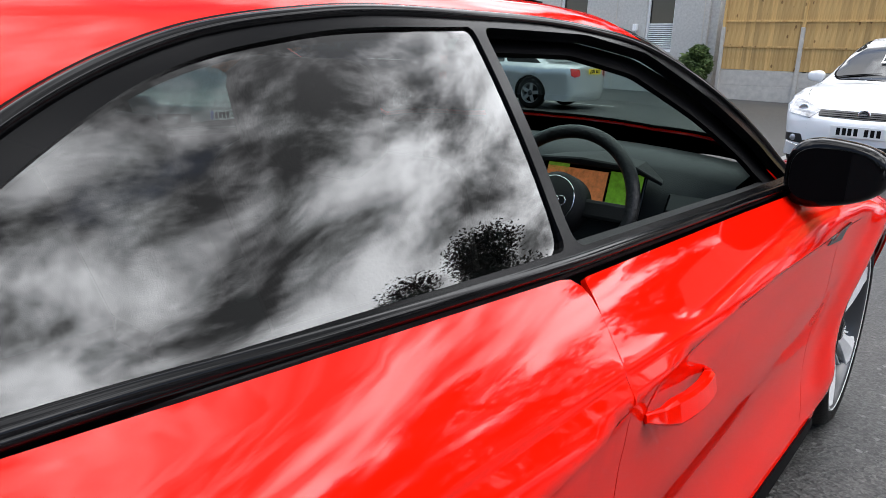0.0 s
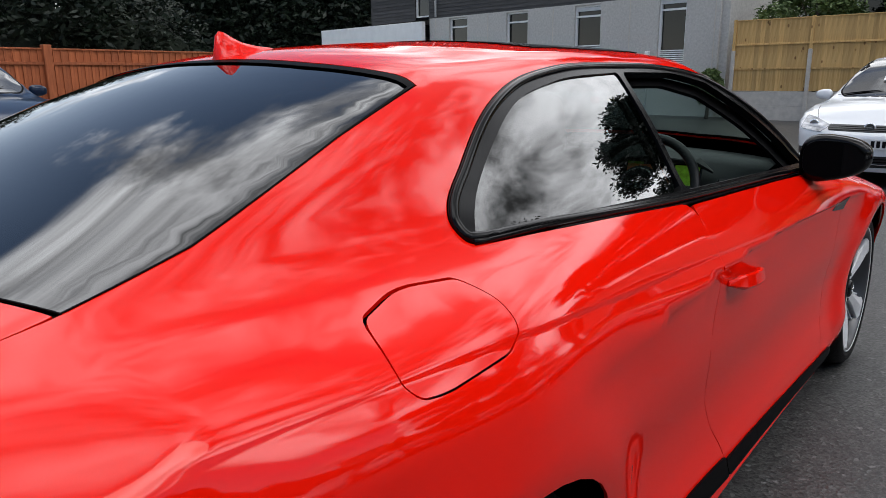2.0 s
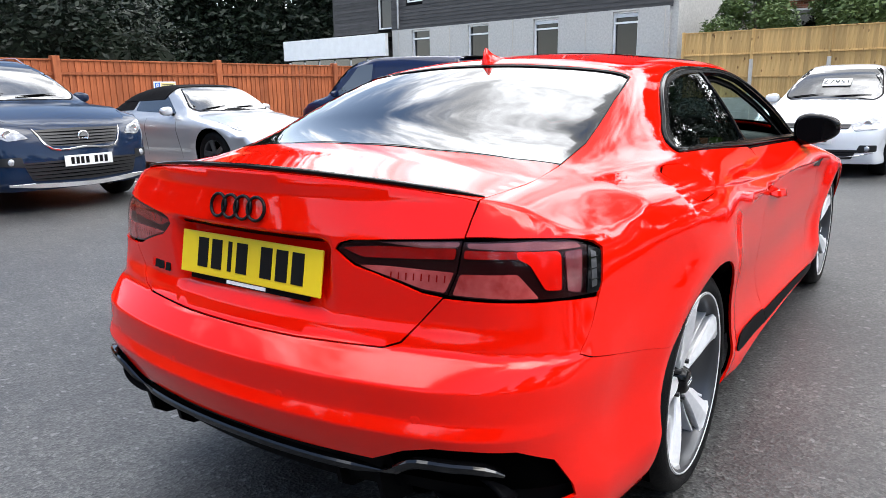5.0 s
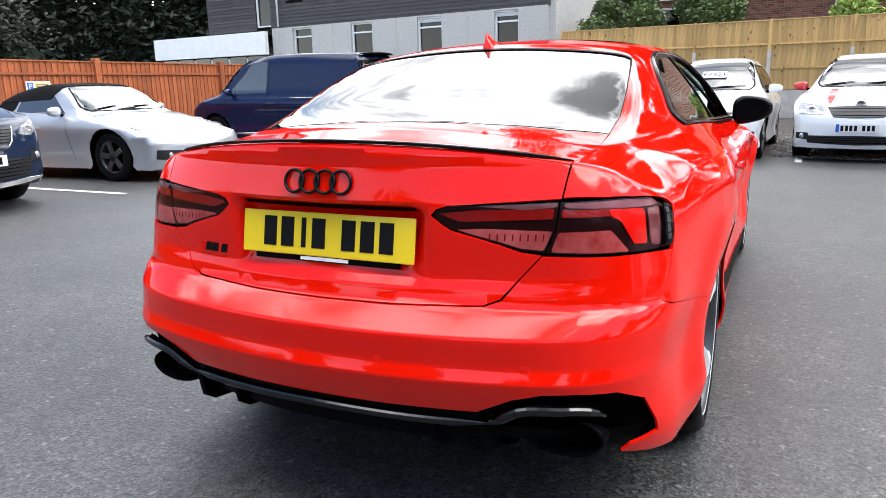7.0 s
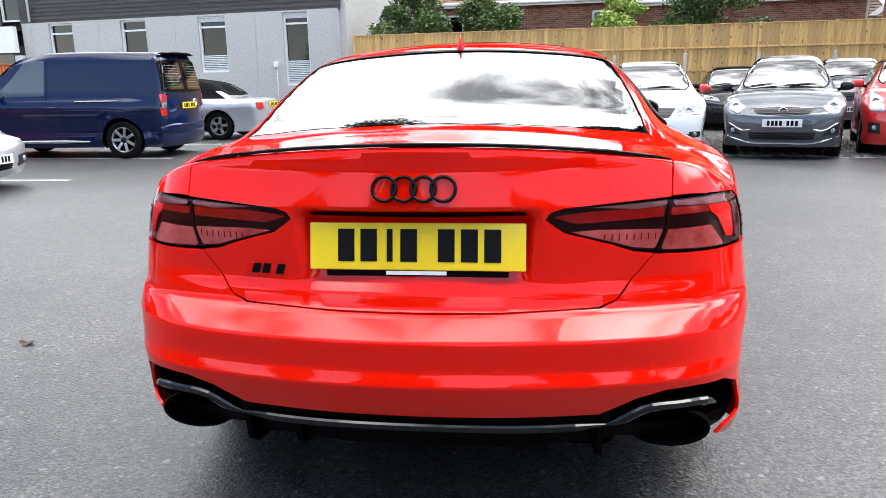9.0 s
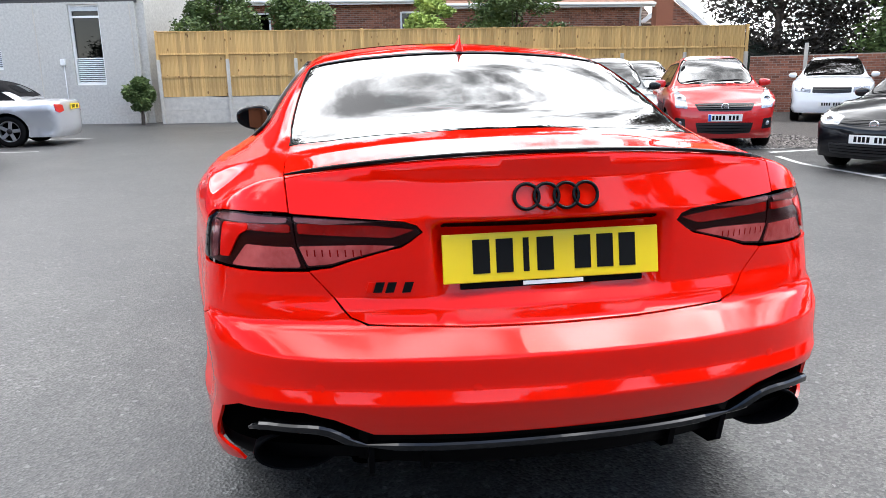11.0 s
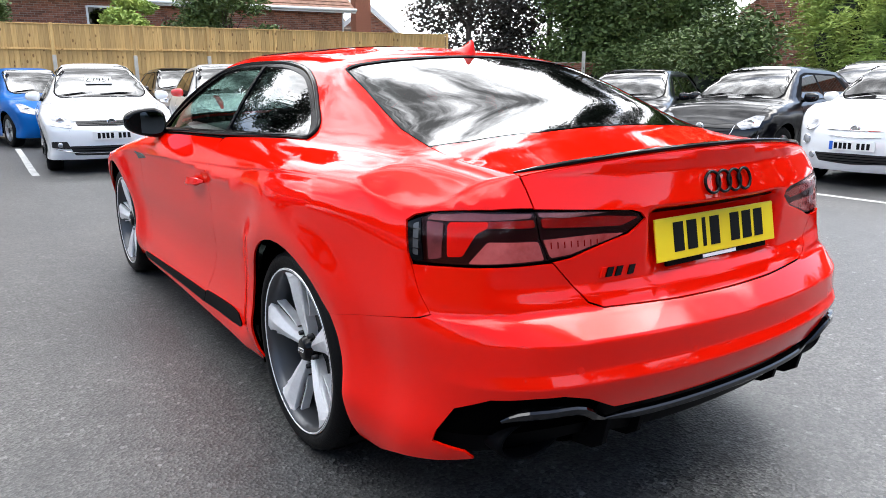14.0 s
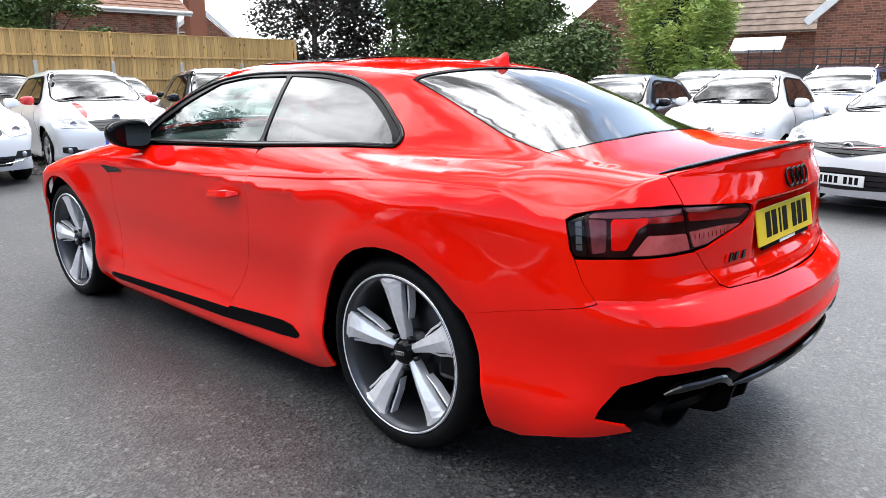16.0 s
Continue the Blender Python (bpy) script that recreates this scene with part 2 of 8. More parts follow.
DARK_ALLOY = material("dark_alloy", (0.10, 0.10, 0.105), rough=0.35, metal=0.7)
LAMP_TAIL = material("tail_lens", (0.50, 0.015, 0.012), rough=0.12, coat=1.0)
GRILLE = material("grille_black", (0.010, 0.010, 0.011), rough=0.4)
SOFT_TOP = material("soft_top", (0.006, 0.006, 0.007), rough=0.85, spec=0.1, bump=0.2, bump_scale=300)
PLATE_BLUE = material("plate_blue", (0.02, 0.12, 0.55), rough=0.4)


def add_knots(m):
    """Dark knots and a slow drift of tone along the boards, different for each board."""
    n, l = m.node_tree.nodes, m.node_tree.links
    info, co, add, vo, r, x = (n.new("ShaderNode" + k) for k in ("ObjectInfo", "TexCoord", "VectorMath", "TexVoronoi", "ValToRGB", "MixRGB"))
    mul = n.new("ShaderNodeMath")
    mul.operation = "MULTIPLY"
    mul.inputs[1].default_value = 57.0
    l.new(info.outputs["Random"], mul.inputs[0])
    l.new(co.outputs["Object"], add.inputs[0])
    l.new(mul.outputs["Value"], add.inputs[1])
    mp = n.new("ShaderNodeMapping")
    mp.inputs["Scale"].default_value = (1.0, 1.0, 0.55)
    l.new(add.outputs["Vector"], mp.inputs["Vector"])
    vo.inputs["Scale"].default_value = 5.5
    l.new(mp.outputs["Vector"], vo.inputs["Vector"])
    r.color_ramp.elements[0].position, r.color_ramp.elements[1].position = 0.10, 0.17
    r.color_ramp.elements[0].color, r.color_ramp.elements[1].color = (0.30, 0.22, 0.16, 1), (1, 1, 1, 1)
    l.new(vo.outputs["Distance"], r.inputs["Fac"])
    x.blend_type = "MULTIPLY"
    x.inputs["Fac"].default_value = 0.85
    b = n["Principled BSDF"].inputs["Base Color"]
    src = b.links[0].from_socket
    l.new(src, x.inputs["Color1"])
    l.new(r.outputs["Color"], x.inputs["Color2"])
    l.new(x.outputs["Color"], b)


add_knots(PALE_TIMBER)
# ---- building tools ----
from mathutils.geometry import delaunay_2d_cdt


def part(name, data, mat, parent=None, label="", smooth=False):
    """Links a mesh or a bmesh as one object under a thing or a part."""
    if isinstance(data, bmesh.types.BMesh):
        me = bpy.data.meshes.new(name)
        data.to_mesh(me)
        data.free()
    else:
        me = data
    if mat and not me.materials:
        me.materials.append(mat)
    if smooth:
        me.polygons.foreach_set("use_smooth", [True] * len(me.polygons))
    ob = new(name, me)
    ob.parent = parent
    if label:
        ob["label"] = label
    return ob


def thing(name, label, category, m=None, group="", kind=""):
    ob = new(name)
    ob.empty_display_size = 0.1
    if m is not None:
        ob.matrix_world = m
    return tagged(ob, label, category, group, kind)


def box(bm, size, m, bevel=0.0):
    """Adds a box of that size, centred at the pose m, to bm."""
    if not isinstance(m, Matrix):
        m = Matrix.Translation(m)
    made = bmesh.ops.create_cube(bm, size=1.0, matrix=m @ Matrix.Diagonal((*size, 1)))
    if bevel:
        edges = list({e for v in made["verts"] for e in v.link_edges})
        bmesh.ops.bevel(bm, geom=edges, offset=bevel, segments=2, affect="EDGES", profile=0.5)


def tube(points, radius, closed=False, sides=10):
    """A bmesh tube along points; radius is one number or one a point."""
    bm = bmesh.new()
    pts = [Vector(p) for p in points]
    n = len(pts)
    rad = radius if hasattr(radius, "__len__") else [radius] * n
    rings = []
    up = Vector((0, 0, 1))
    for i, p in enumerate(pts):
        a = pts[(i + 1) % n] if closed or i < n - 1 else p
        b = pts[i - 1] if closed or i > 0 else p
        d = (a - b).normalized()
        if abs(d.dot(up)) > 0.95:
            up = Vector((1, 0, 0)) if abs(d.x) < 0.9 else Vector((0, 1, 0))
        s = d.cross(up).normalized()
        u = s.cross(d).normalized()
        up = u
        rings.append([bm.verts.new(p + (s * math.cos(k * math.tau / sides) + u * math.sin(k * math.tau / sides)) * rad[i]) for k in range(sides)])
    for i in range(n if closed else n - 1):
        r, q = rings[i], rings[(i + 1) % n]
        for k in range(sides):
            bm.faces.new((r[k], r[(k + 1) % sides], q[(k + 1) % sides], q[k]))
    if not closed:
        bm.faces.new(rings[0][::-1])
        bm.faces.new(rings[-1])
    for f in bm.faces:
        f.smooth = True
    return bm


def lathe(profile, steps=48, axis="x"):
    """A bmesh turned from (along, radius) pairs round the axis."""
    bm = bmesh.new()
    rings = []
    for k in range(steps):
        a = k * math.tau / steps
        c, s = math.cos(a), math.sin(a)
        rings.append([bm.verts.new((t, r * c, r * s) if axis == "x" else (r * c, r * s, t) if axis == "z" else (r * c, t, r * s)) for t, r in profile])
    for k in range(steps):
        r, q = rings[k], rings[(k + 1) % steps]
        for i in range(len(profile) - 1):
            f = bm.faces.new((r[i], r[i + 1], q[i + 1], q[i]) if axis != "y" else (q[i], q[i + 1], r[i + 1], r[i]))
            f.smooth = True
    bmesh.ops.recalc_face_normals(bm, faces=bm.faces)
    return bm


def prism(outline, depth, m=None):
    """A bmesh of a flat outline (x, y) with depth along z from 0."""
    bm = bmesh.new()
    lo = [bm.verts.new((x, y, 0)) for x, y in outline]
    hi = [bm.verts.new((x, y, depth)) for x, y in outline]
    bm.faces.new(lo[::-1])
    bm.faces.new(hi)
    n = len(outline)
    for i in range(n):
        bm.faces.new((lo[i], lo[(i + 1) % n], hi[(i + 1) % n], hi[i]))
    bmesh.ops.recalc_face_normals(bm, faces=bm.faces)
    if m is not None:
        bm.transform(m)
    return bm


def rounded(points, r=0.03, n=4):
    """A closed outline with its corners cut round by r."""
    pts = [np.array(p, float) for p in points]
    out = []
    for i, p in enumerate(pts):
        a, b = pts[i - 1] - p, pts[(i + 1) % len(pts)] - p
        la, lb = np.linalg.norm(a), np.linalg.norm(b)
        k = min(r, la * 0.45, lb * 0.45)
        s, e = p + a / la * k, p + b / lb * k
        for j in range(n + 1):
            t = j / n
            out.append((1 - t) ** 2 * s + 2 * t * (1 - t) * p + t * t * e)
    return out


def dense(points, step):
    out = []
    for i, p in enumerate(points):
        q = np.array(points[(i + 1) % len(points)], float)
        p = np.array(p, float)
        k = max(1, int(np.ceil(np.linalg.norm(q - p) / step)))
        out += [p + (q - p) * j / k for j in range(k)]
    return np.array(out)


def within(pts, loop):
    x, y = pts[:, 0], pts[:, 1]
    c = np.zeros(len(pts), bool)
    a = loop
    b = np.roll(loop, -1, 0)
    for (x0, y0), (x1, y1) in zip(a, b):
        if y0 != y1:
            hit = ((y0 > y) != (y1 > y)) & (x < (x1 - x0) * (y - y0) / (y1 - y0) + x0)
            c ^= hit
    return c


def patch(name, place, loops, mat, parent, label="", step=0.03, edge=0.012, lift=0.0, rim=0.008, mirror=False, raw=False, lines=()):
    """A panel lying on a curved skin. loops: the outline and its holes in the skin's own two coordinates; place turns those into points and normals.
    rim: the depth of its turned-in edges; lines: folds that the mesh follows."""
    loops = [l if raw else dense(l, edge) for l in loops]
    verts, edges = [], []
    for l in loops:
        k = len(verts)
        verts += [tuple(p) for p in l]
        edges += [(k + i, k + (i + 1) % len(l)) for i in range(len(l))]
    for l in lines:
        k = len(verts)
        verts += [tuple(p) for p in l]
        edges += [(k + i, k + i + 1) for i in range(len(l) - 1)]
    allp = np.array(verts)
    lo, hi = loops[0].min(0), loops[0].max(0)
    gx, gy = np.meshgrid(np.arange(lo[0] + step / 2, hi[0], step), np.arange(lo[1] + step / 2, hi[1], step))
    gx = gx + (np.arange(gx.shape[0]) % 2)[:, None] * step / 2
    g = np.stack([gx.ravel(), gy.ravel()], 1)
    keep = within(g, loops[0])
    for h in loops[1:]:
        keep &= ~within(g, h)
    g = g[keep]
    if len(g):
        near = np.full(len(g), 9.0)
        for i in range(0, len(allp), 200):
            near = np.minimum(near, np.linalg.norm(g[:, None] - allp[None, i:i + 200], axis=2).min(1))
        g = g[near > min(step * 0.45, edge)]
    pts = [Vector(p) for p in verts] + [Vector(p) for p in g]
    ov, oe, of = delaunay_2d_cdt(pts, edges, [], 0, 1e-7)[:3]
    uv = np.array([tuple(v) for v in ov])
    tri = np.array([f for f in of if len(f) == 3])
    mid = uv[tri].mean(1)
    ok = within(mid, loops[0])
    for h in loops[1:]:
        ok &= ~within(mid, h)
    tri = tri[ok]
    p, nrm = place(uv)
    a, b, c = p[tri[:, 0]], p[tri[:, 1]], p[tri[:, 2]]
    if (np.cross(b - a, c - a) * nrm[tri[:, 0]]).sum() < 0:
        tri = tri[:, ::-1]
    top = p + nrm * lift
    vs, ns, fs = [top], [nrm], [tri]
    if rim:
        count = {}
        for t in tri:
            for i in range(3):
                e = (t[i], t[(i + 1) % 3])
                count[e] = count.get(e, 0) + 1
        border = [e for e in count if (e[1], e[0]) not in count]
        k = len(p)
        rv, rn, rf = [], [], []
        for i, j in border:
            d = top[j] - top[i]
            side = np.cross(d, nrm[i])
            side /= max(np.linalg.norm(side), 1e-9)
            q = k + len(rv)
            rv += [top[i], top[j], top[j] - nrm[j] * rim, top[i] - nrm[i] * rim]
            rn += [side] * 4
            rf += [(q, q + 3, q + 2), (q, q + 2, q + 1)]
        if rv:
            vs.append(np.array(rv))
            ns.append(np.array(rn))
            fs.append(np.array(rf))
    v, nn, f = np.concatenate(vs), np.concatenate(ns), np.concatenate(fs)
    if mirror:
        v, nn, f = v * (-1, 1, 1), nn * (-1, 1, 1), f[:, ::-1]
    me = bpy.data.meshes.new(name)
    me.from_pydata(v.tolist(), [], f.tolist())
    me.polygons.foreach_set("use_smooth", [True] * len(f))
    me.update()
    me.normals_split_custom_set_from_vertices(nn.tolist())
    return part(name, me, mat, parent, label)
# ---- the coupe's outer skin: one smooth closed form, cut into panels further down ----
import functools


@functools.lru_cache(maxsize=None)
def spline(pairs):
    pairs = sorted(pairs)
    keep = [pairs[0]]
    for p in pairs[1:]:
        if p[0] - keep[-1][0] > 0.015:
            keep.append(p)
    xs, ys = np.array([p[0] for p in keep], float), np.array([p[1] for p in keep], float)
    return xs, ys, np.gradient(ys, xs)


def keys(v, *pairs):
    """Smooth interpolation through (place, value) pairs."""
    xs, ys, slopes = spline(pairs)
    v = np.clip(np.asarray(v, float), xs[0], xs[-1])
    i = np.clip(np.searchsorted(xs, v, side="right") - 1, 0, len(xs) - 2)
    h = xs[i + 1] - xs[i]
    t = (v - xs[i]) / h
    q = 1 - t
    return (1 + 2 * t) * q * q * ys[i] + t * q * q * h * slopes[i] + t * t * (3 - 2 * t) * ys[i + 1] - t * t * q * h * slopes[i + 1]


def smax(a, b, k):
    h = np.clip(0.5 + 0.5 * (a - b) / k, 0, 1)
    return b + (a - b) * h + k * h * (1 - h)


def smin(a, b, k):
    return -smax(-a, -b, k)


def hero_crease(y):
    return keys(y, (-0.9, 0.885), (-0.6, 0.87), (-0.2, 0.870), (0.2, 0.862), (0.6, 0.838), (1.0, 0.822), (1.8, 0.835), (2.4, 0.85), (2.8, 0.85), (3.5, 0.72))


def hero_fold(y):
    return keys(y, (-0.6, 0.915), (-0.4, 0.929), (-0.2, 0.935), (0.0, 0.930), (0.2, 0.917), (0.4, 0.899), (0.6, 0.887), (0.83, 0.875), (1.06, 0.864), (1.3, 0.853), (1.8, 0.831), (2.4, 0.805))


def hero_side(y, z):
    w = keys(y, (-1.0, 0.79), (-0.6, 0.855), (-0.3, 0.905), (0.0, 0.925), (0.4, 0.910), (0.9, 0.893), (1.5, 0.893), (2.2, 0.908), (2.766, 0.922), (3.1, 0.90), (3.45, 0.81), (3.7, 0.68))
    d = z - hero_crease(y)
    prof = keys(d, (-0.74, -0.10), (-0.66, -0.045), (-0.56, -0.026), (-0.46, -0.042), (-0.36, -0.045), (-0.20, -0.022), (-0.07, -0.011), (-0.03, -0.005),
                (0.0, -0.004), (0.035, -0.015), (0.08, -0.042), (0.15, -0.098), (0.25, -0.23), (0.5, -0.6))
    x = w + prof
    # the sill stands out again below its blade
    x = x + 0.024 * np.exp(-((z - 0.195) / 0.05) ** 2) * np.clip((y - 0.42) / 0.15, 0, 1) * np.clip((2.35 - y) / 0.15, 0, 1)
    # the sharp fold along the flank, hollowed out just below
    f = z - hero_fold(y)
    x = x - 0.0065 * np.exp(np.clip(f, -0.2, 0.0) / 0.028) / (1 + np.exp(np.clip(f / 0.0022, -40, 40))) * np.clip((y + 0.55) / 0.3, 0, 1) * np.clip((2.5 - y) / 0.4, 0, 1)
    # fuller at the bumper, drawn in above the lamps
    x = x + keys(z, (0.45, 0.031), (0.60, 0.030), (0.68, 0.011), (0.74, -0.001), (0.80, -0.012), (0.85, -0.029), (0.90, -0.045), (0.95, -0.040)) * np.clip((-0.22 - y) / 0.40, 0, 1)
    # upright again between the lamps and the shoulder's fold
    x = x + 0.018 * np.clip((z - 0.888) / 0.05, 0, 1) * np.clip((-0.32 - y) / 0.25, 0, 1)
    for wy in (0.0, 2.766):
        r = np.hypot(y - wy, z - 0.345)
        x = x + 0.030 * np.exp(-((r - 0.40) / 0.10) ** 2) * np.clip((z - 0.18) * 6, 0, 1)
    return x


REAR_TOP = ((0.976, -0.937), (1.04, -0.943), (1.07, -0.945))
REAR_LOW = ((0.10, -0.72), (0.20, -0.88), (0.28, -0.960), (0.36, -1.000), (0.43, -1.033), (0.490, -1.056), (0.522, -1.042), (0.594, -1.046), (0.646, -0.980), (0.652, -0.968), (0.686, -0.962))


def kinked(z, pairs, r=0.005):
    """Straight runs between (place, value) pairs, their corners barely rounded."""
    xs, ys = zip(*sorted(pairs))
    return sum(np.interp(z + o * r, xs, ys) for o in (-1.0, -0.5, 0.0, 0.5, 1.0)) / 5


def hero_rear(x, z):
    # beside the lamps, and between them where the plate sits in a hollow under a ledge
    outer = kinked(z, REAR_LOW + ((0.712, -0.950), (0.80, -0.955), (0.892, -0.957)) + REAR_TOP)
    inner = kinked(z, REAR_LOW + ((0.712, -0.940), (0.862, -0.897), (0.872, -0.915), (0.889, -0.957)) + REAR_TOP)
    corner = kinked(z, ((0.10, -0.72), (0.20, -0.88), (0.28, -0.960), (0.36, -1.000), (0.43, -1.030), (0.490, -1.048), (0.522, -1.036), (0.60, -1.022), (0.640, -0.992), (0.655, -0.968), (0.80, -0.955), (0.892, -0.957)) + REAR_TOP)
    k = np.clip((np.abs(x) - 0.24) / 0.06, 0, 1)
    j = np.clip((np.abs(x) - 0.52) / 0.26, 0, 1)
    mid = inner + (outer - inner) * k * k * (3 - 2 * k)
    mid = mid + (corner - mid) * j * j * (3 - 2 * j)
    c = keys(z, (0.2, 0.20), (0.5, 0.22), (0.7, 0.22), (0.9, 0.27), (1.0, 0.36))
    return mid + c * x * x + 0.06 * x ** 4


def hero_deck(x, y):
    z = keys(y, (-1.0, 1.0325), (-0.92, 1.0330), (-0.80, 1.0350), (-0.6, 1.046), (-0.4, 1.062), (0.2, 1.09), (1.0, 1.07), (1.9, 1.035), (2.2, 1.010), (2.7, 0.945), (3.2, 0.855), (3.5, 0.76), (3.7, 0.62))
    return z - 0.045 * (x / 0.6) ** 2 - 0.02 * (x / 0.8) ** 6


def hero_shoulder(x, y):
    """The top of the rear wing, ending in a sharp fold above the lamp."""
    d = np.maximum(x - 0.612, 0)
    return keys(y, (-1.0, 0.986), (-0.80, 0.988), (-0.70, 0.993), (-0.60, 1.001), (-0.50, 1.011), (-0.40, 1.030), (-0.30, 1.065), (-0.2, 1.12)) - 0.205 * d - keys(y, (-0.9, 1.81), (-0.6, 1.81), (-0.5, 1.30), (-0.4, 0.80), (-0.2, 0.2)) * d * d + 0.8 * np.maximum(0.606 - x, 0)


def hero_front(x, z):
    return keys(z, (0.15, 3.50), (0.3, 3.62), (0.5, 3.65), (0.65, 3.63), (0.8, 3.50), (1.0, 3.3)) - 0.55 * x * x


def hero_glass_side(y, z):
    b = keys(y, (-0.8, 0.46), (-0.45, 0.620), (-0.1, 0.712), (0.107, 0.748), (0.5, 0.775), (0.9, 0.790), (1.4, 0.790), (1.9, 0.765), (2.3, 0.70))
    d = z - 0.985
    return b - 0.60 * d - 0.55 * d * np.abs(d)


def hero_roof(x, y):
    z = keys(y, (-0.75, 0.93), (-0.42, 1.062), (-0.1, 1.190), (0.10, 1.262), (0.25, 1.306), (0.5, 1.334), (0.8, 1.350), (1.1, 1.352), (1.4, 1.347), (1.6, 1.320), (1.9, 1.195), (2.2, 1.025), (2.5, 0.85))
    return z - 0.045 * (x / 0.55) ** 2 - 0.01 * (x / 0.6) ** 6


def hero_field(x, y, z):
    x = np.abs(x)
    low = smax(x - hero_side(y, z), hero_rear(x, z) - y, 0.165)
    low = smax(low, (z - hero_deck(x, y)) * 0.95, 0.030 - 0.018 * np.clip((-0.45 - y) / 0.25, 0, 1))
    low = smax(low, (z - hero_shoulder(x, y)) * 0.9, 0.010)
    low = smax(low, y - hero_front(x, z), 0.08)
    top = smax(x - hero_glass_side(y, z), (z - hero_roof(x, y)) * 0.9, 0.04)
    top = np.maximum(np.maximum(top, 0.86 - z), -0.75 - y)
    return smin(low, top, 0.06)


def hero_cabin(x, y, z):
    """The cabin alone, with no roll at its foot: the form of the panes."""
    x = np.abs(x)
    top = smax(x - hero_glass_side(y, z), (z - hero_roof(x, y)) * 0.9, 0.04)
    return np.maximum(np.maximum(top, 0.75 - z), -0.75 - y)


def cast(field, o, d, near=0.0, far=1.6):
    """Where rays from inside (o) along d leave the solid field < 0, and the outward normals."""
    a = np.full(len(o), near)
    b = np.full(len(o), far)
    steps = np.linspace(near, far, 30)
    inside = np.array([field(*(o + d * s).T) < 0 for s in steps])
    last = np.where(inside.any(0), len(steps) - 1 - np.argmax(inside[::-1], 0), 0)
    a = steps[last]
    b = steps[np.minimum(last + 1, len(steps) - 1)]
    for _ in range(16):
        m = (a + b) / 2
        i = field(*(o + d * m[:, None]).T) < 0
        a, b = np.where(i, m, a), np.where(i, b, m)
    p = o + d * a[:, None]
    e = 0.002
    n = np.stack([field(*(p + np.eye(3)[k] * e).T) - field(*(p - np.eye(3)[k] * e).T) for k in range(3)], 1)
    return p, n / np.maximum(np.linalg.norm(n, axis=1, keepdims=True), 1e-9)
# ---- ground ----
FALL = 0.10  # the bays on the far side lie this much lower


def ground_z(x, y):
    a, b = min(1, max(0, (x - 3.4) / 2.6)), min(1, max(0, (8.3 - y) / 1.4))
    return -FALL * a * a * (3 - 2 * a) * b * b * (3 - 2 * b)


bm = bmesh.new()
ground_x = [-400, -60, -12, 0, 3.4] + [3.4 + 0.26 * i for i in range(1, 11)] + [8, 12, 20, 60, 400]
ground_y = [-400, -60, -12, 0, 4] + [6.9 + 0.14 * i for i in range(11)] + [10, 14, 20, 60, 400]
sheet = [[bm.verts.new((x, y, ground_z(x, y))) for y in ground_y] for x in ground_x]
for a, b in zip(sheet, sheet[1:]):
    for k in range(len(ground_y) - 1):
        bm.faces.new((a[k], b[k], b[k + 1], a[k + 1])).smooth = True
tagged(part("ground", bm, ASPHALT), "worn grey asphalt of a car park", "ground", kind="structure")
# ---- markings ----
def ground_strip(name, a, b, w, mat, label, z=0.004, kind="structure"):
    a, b = Vector((*a, 0)), Vector((*b, 0))
    d = (b - a).normalized()
    s = Vector((-d.y, d.x, 0)) * w / 2
    n = max(2, int((b - a).length / 0.25))
    bm = bmesh.new()
    rng = random.Random(hash_of(name, a.x, a.y))
    prev = None
    for i in range(n + 1):
        p = a.lerp(b, i / n)
        j = 1 + rng.uniform(-0.09, 0.09)
        row = [bm.verts.new((*q.xy, z + ground_z(q.x, q.y))) for q in (p + s * j, p - s * (2 - j))]
        if prev:
            bm.faces.new((prev[0], prev[1], row[1], row[0]))
        prev = row
    bmesh.ops.recalc_face_normals(bm, faces=bm.faces)
    return tagged(part(name, bm, mat), label, "marking", kind=kind)


def hash_of(name, *v):
    return int(sum(ord(c) * 31 for c in name) + sum(round(abs(q) * 977) for q in v))


for y in (0.85, 3.55, 6.28, 9.12, 12.0, 15.3):
    ground_strip("bay_line", (-5.85, y), (-10.6, y + 0.06), 0.10, LINE_PAINT, "worn white bay line on asphalt")
for y in (-1.35, 1.05, 3.45, 5.65, 7.9):
    ground_strip("bay_line", (6.4, y), (11.2, y + 0.5), 0.09, LINE_PAINT, "worn white bay line on asphalt")
for x in (-0.95, 1.35):
    ground_strip("bay_line", (x, 8.6), (x + 0.1, 13.2), 0.09, LINE_PAINT, "worn white bay line on asphalt")
ground_strip("edge_line", (1.2, 9.32), (6.9, 8.25), 0.10, LINE_PAINT, "worn white edge line on asphalt")
ground_strip("edge_line", (6.35, -2.5), (6.35, 7.6), 0.10, LINE_PAINT, "worn white edge line on asphalt")
bm = bmesh.new()
bm.faces.new([bm.verts.new((x, y, 0.003)) for x, y in ((0.9, 9.50), (4.2, 8.95), (7.0, 8.35), (20, 9), (20, 21), (0.9, 20.6))])
tagged(part("pavement", bm, GRAVEL), "loose dark gravel parking strip", "gravel", kind="structure")
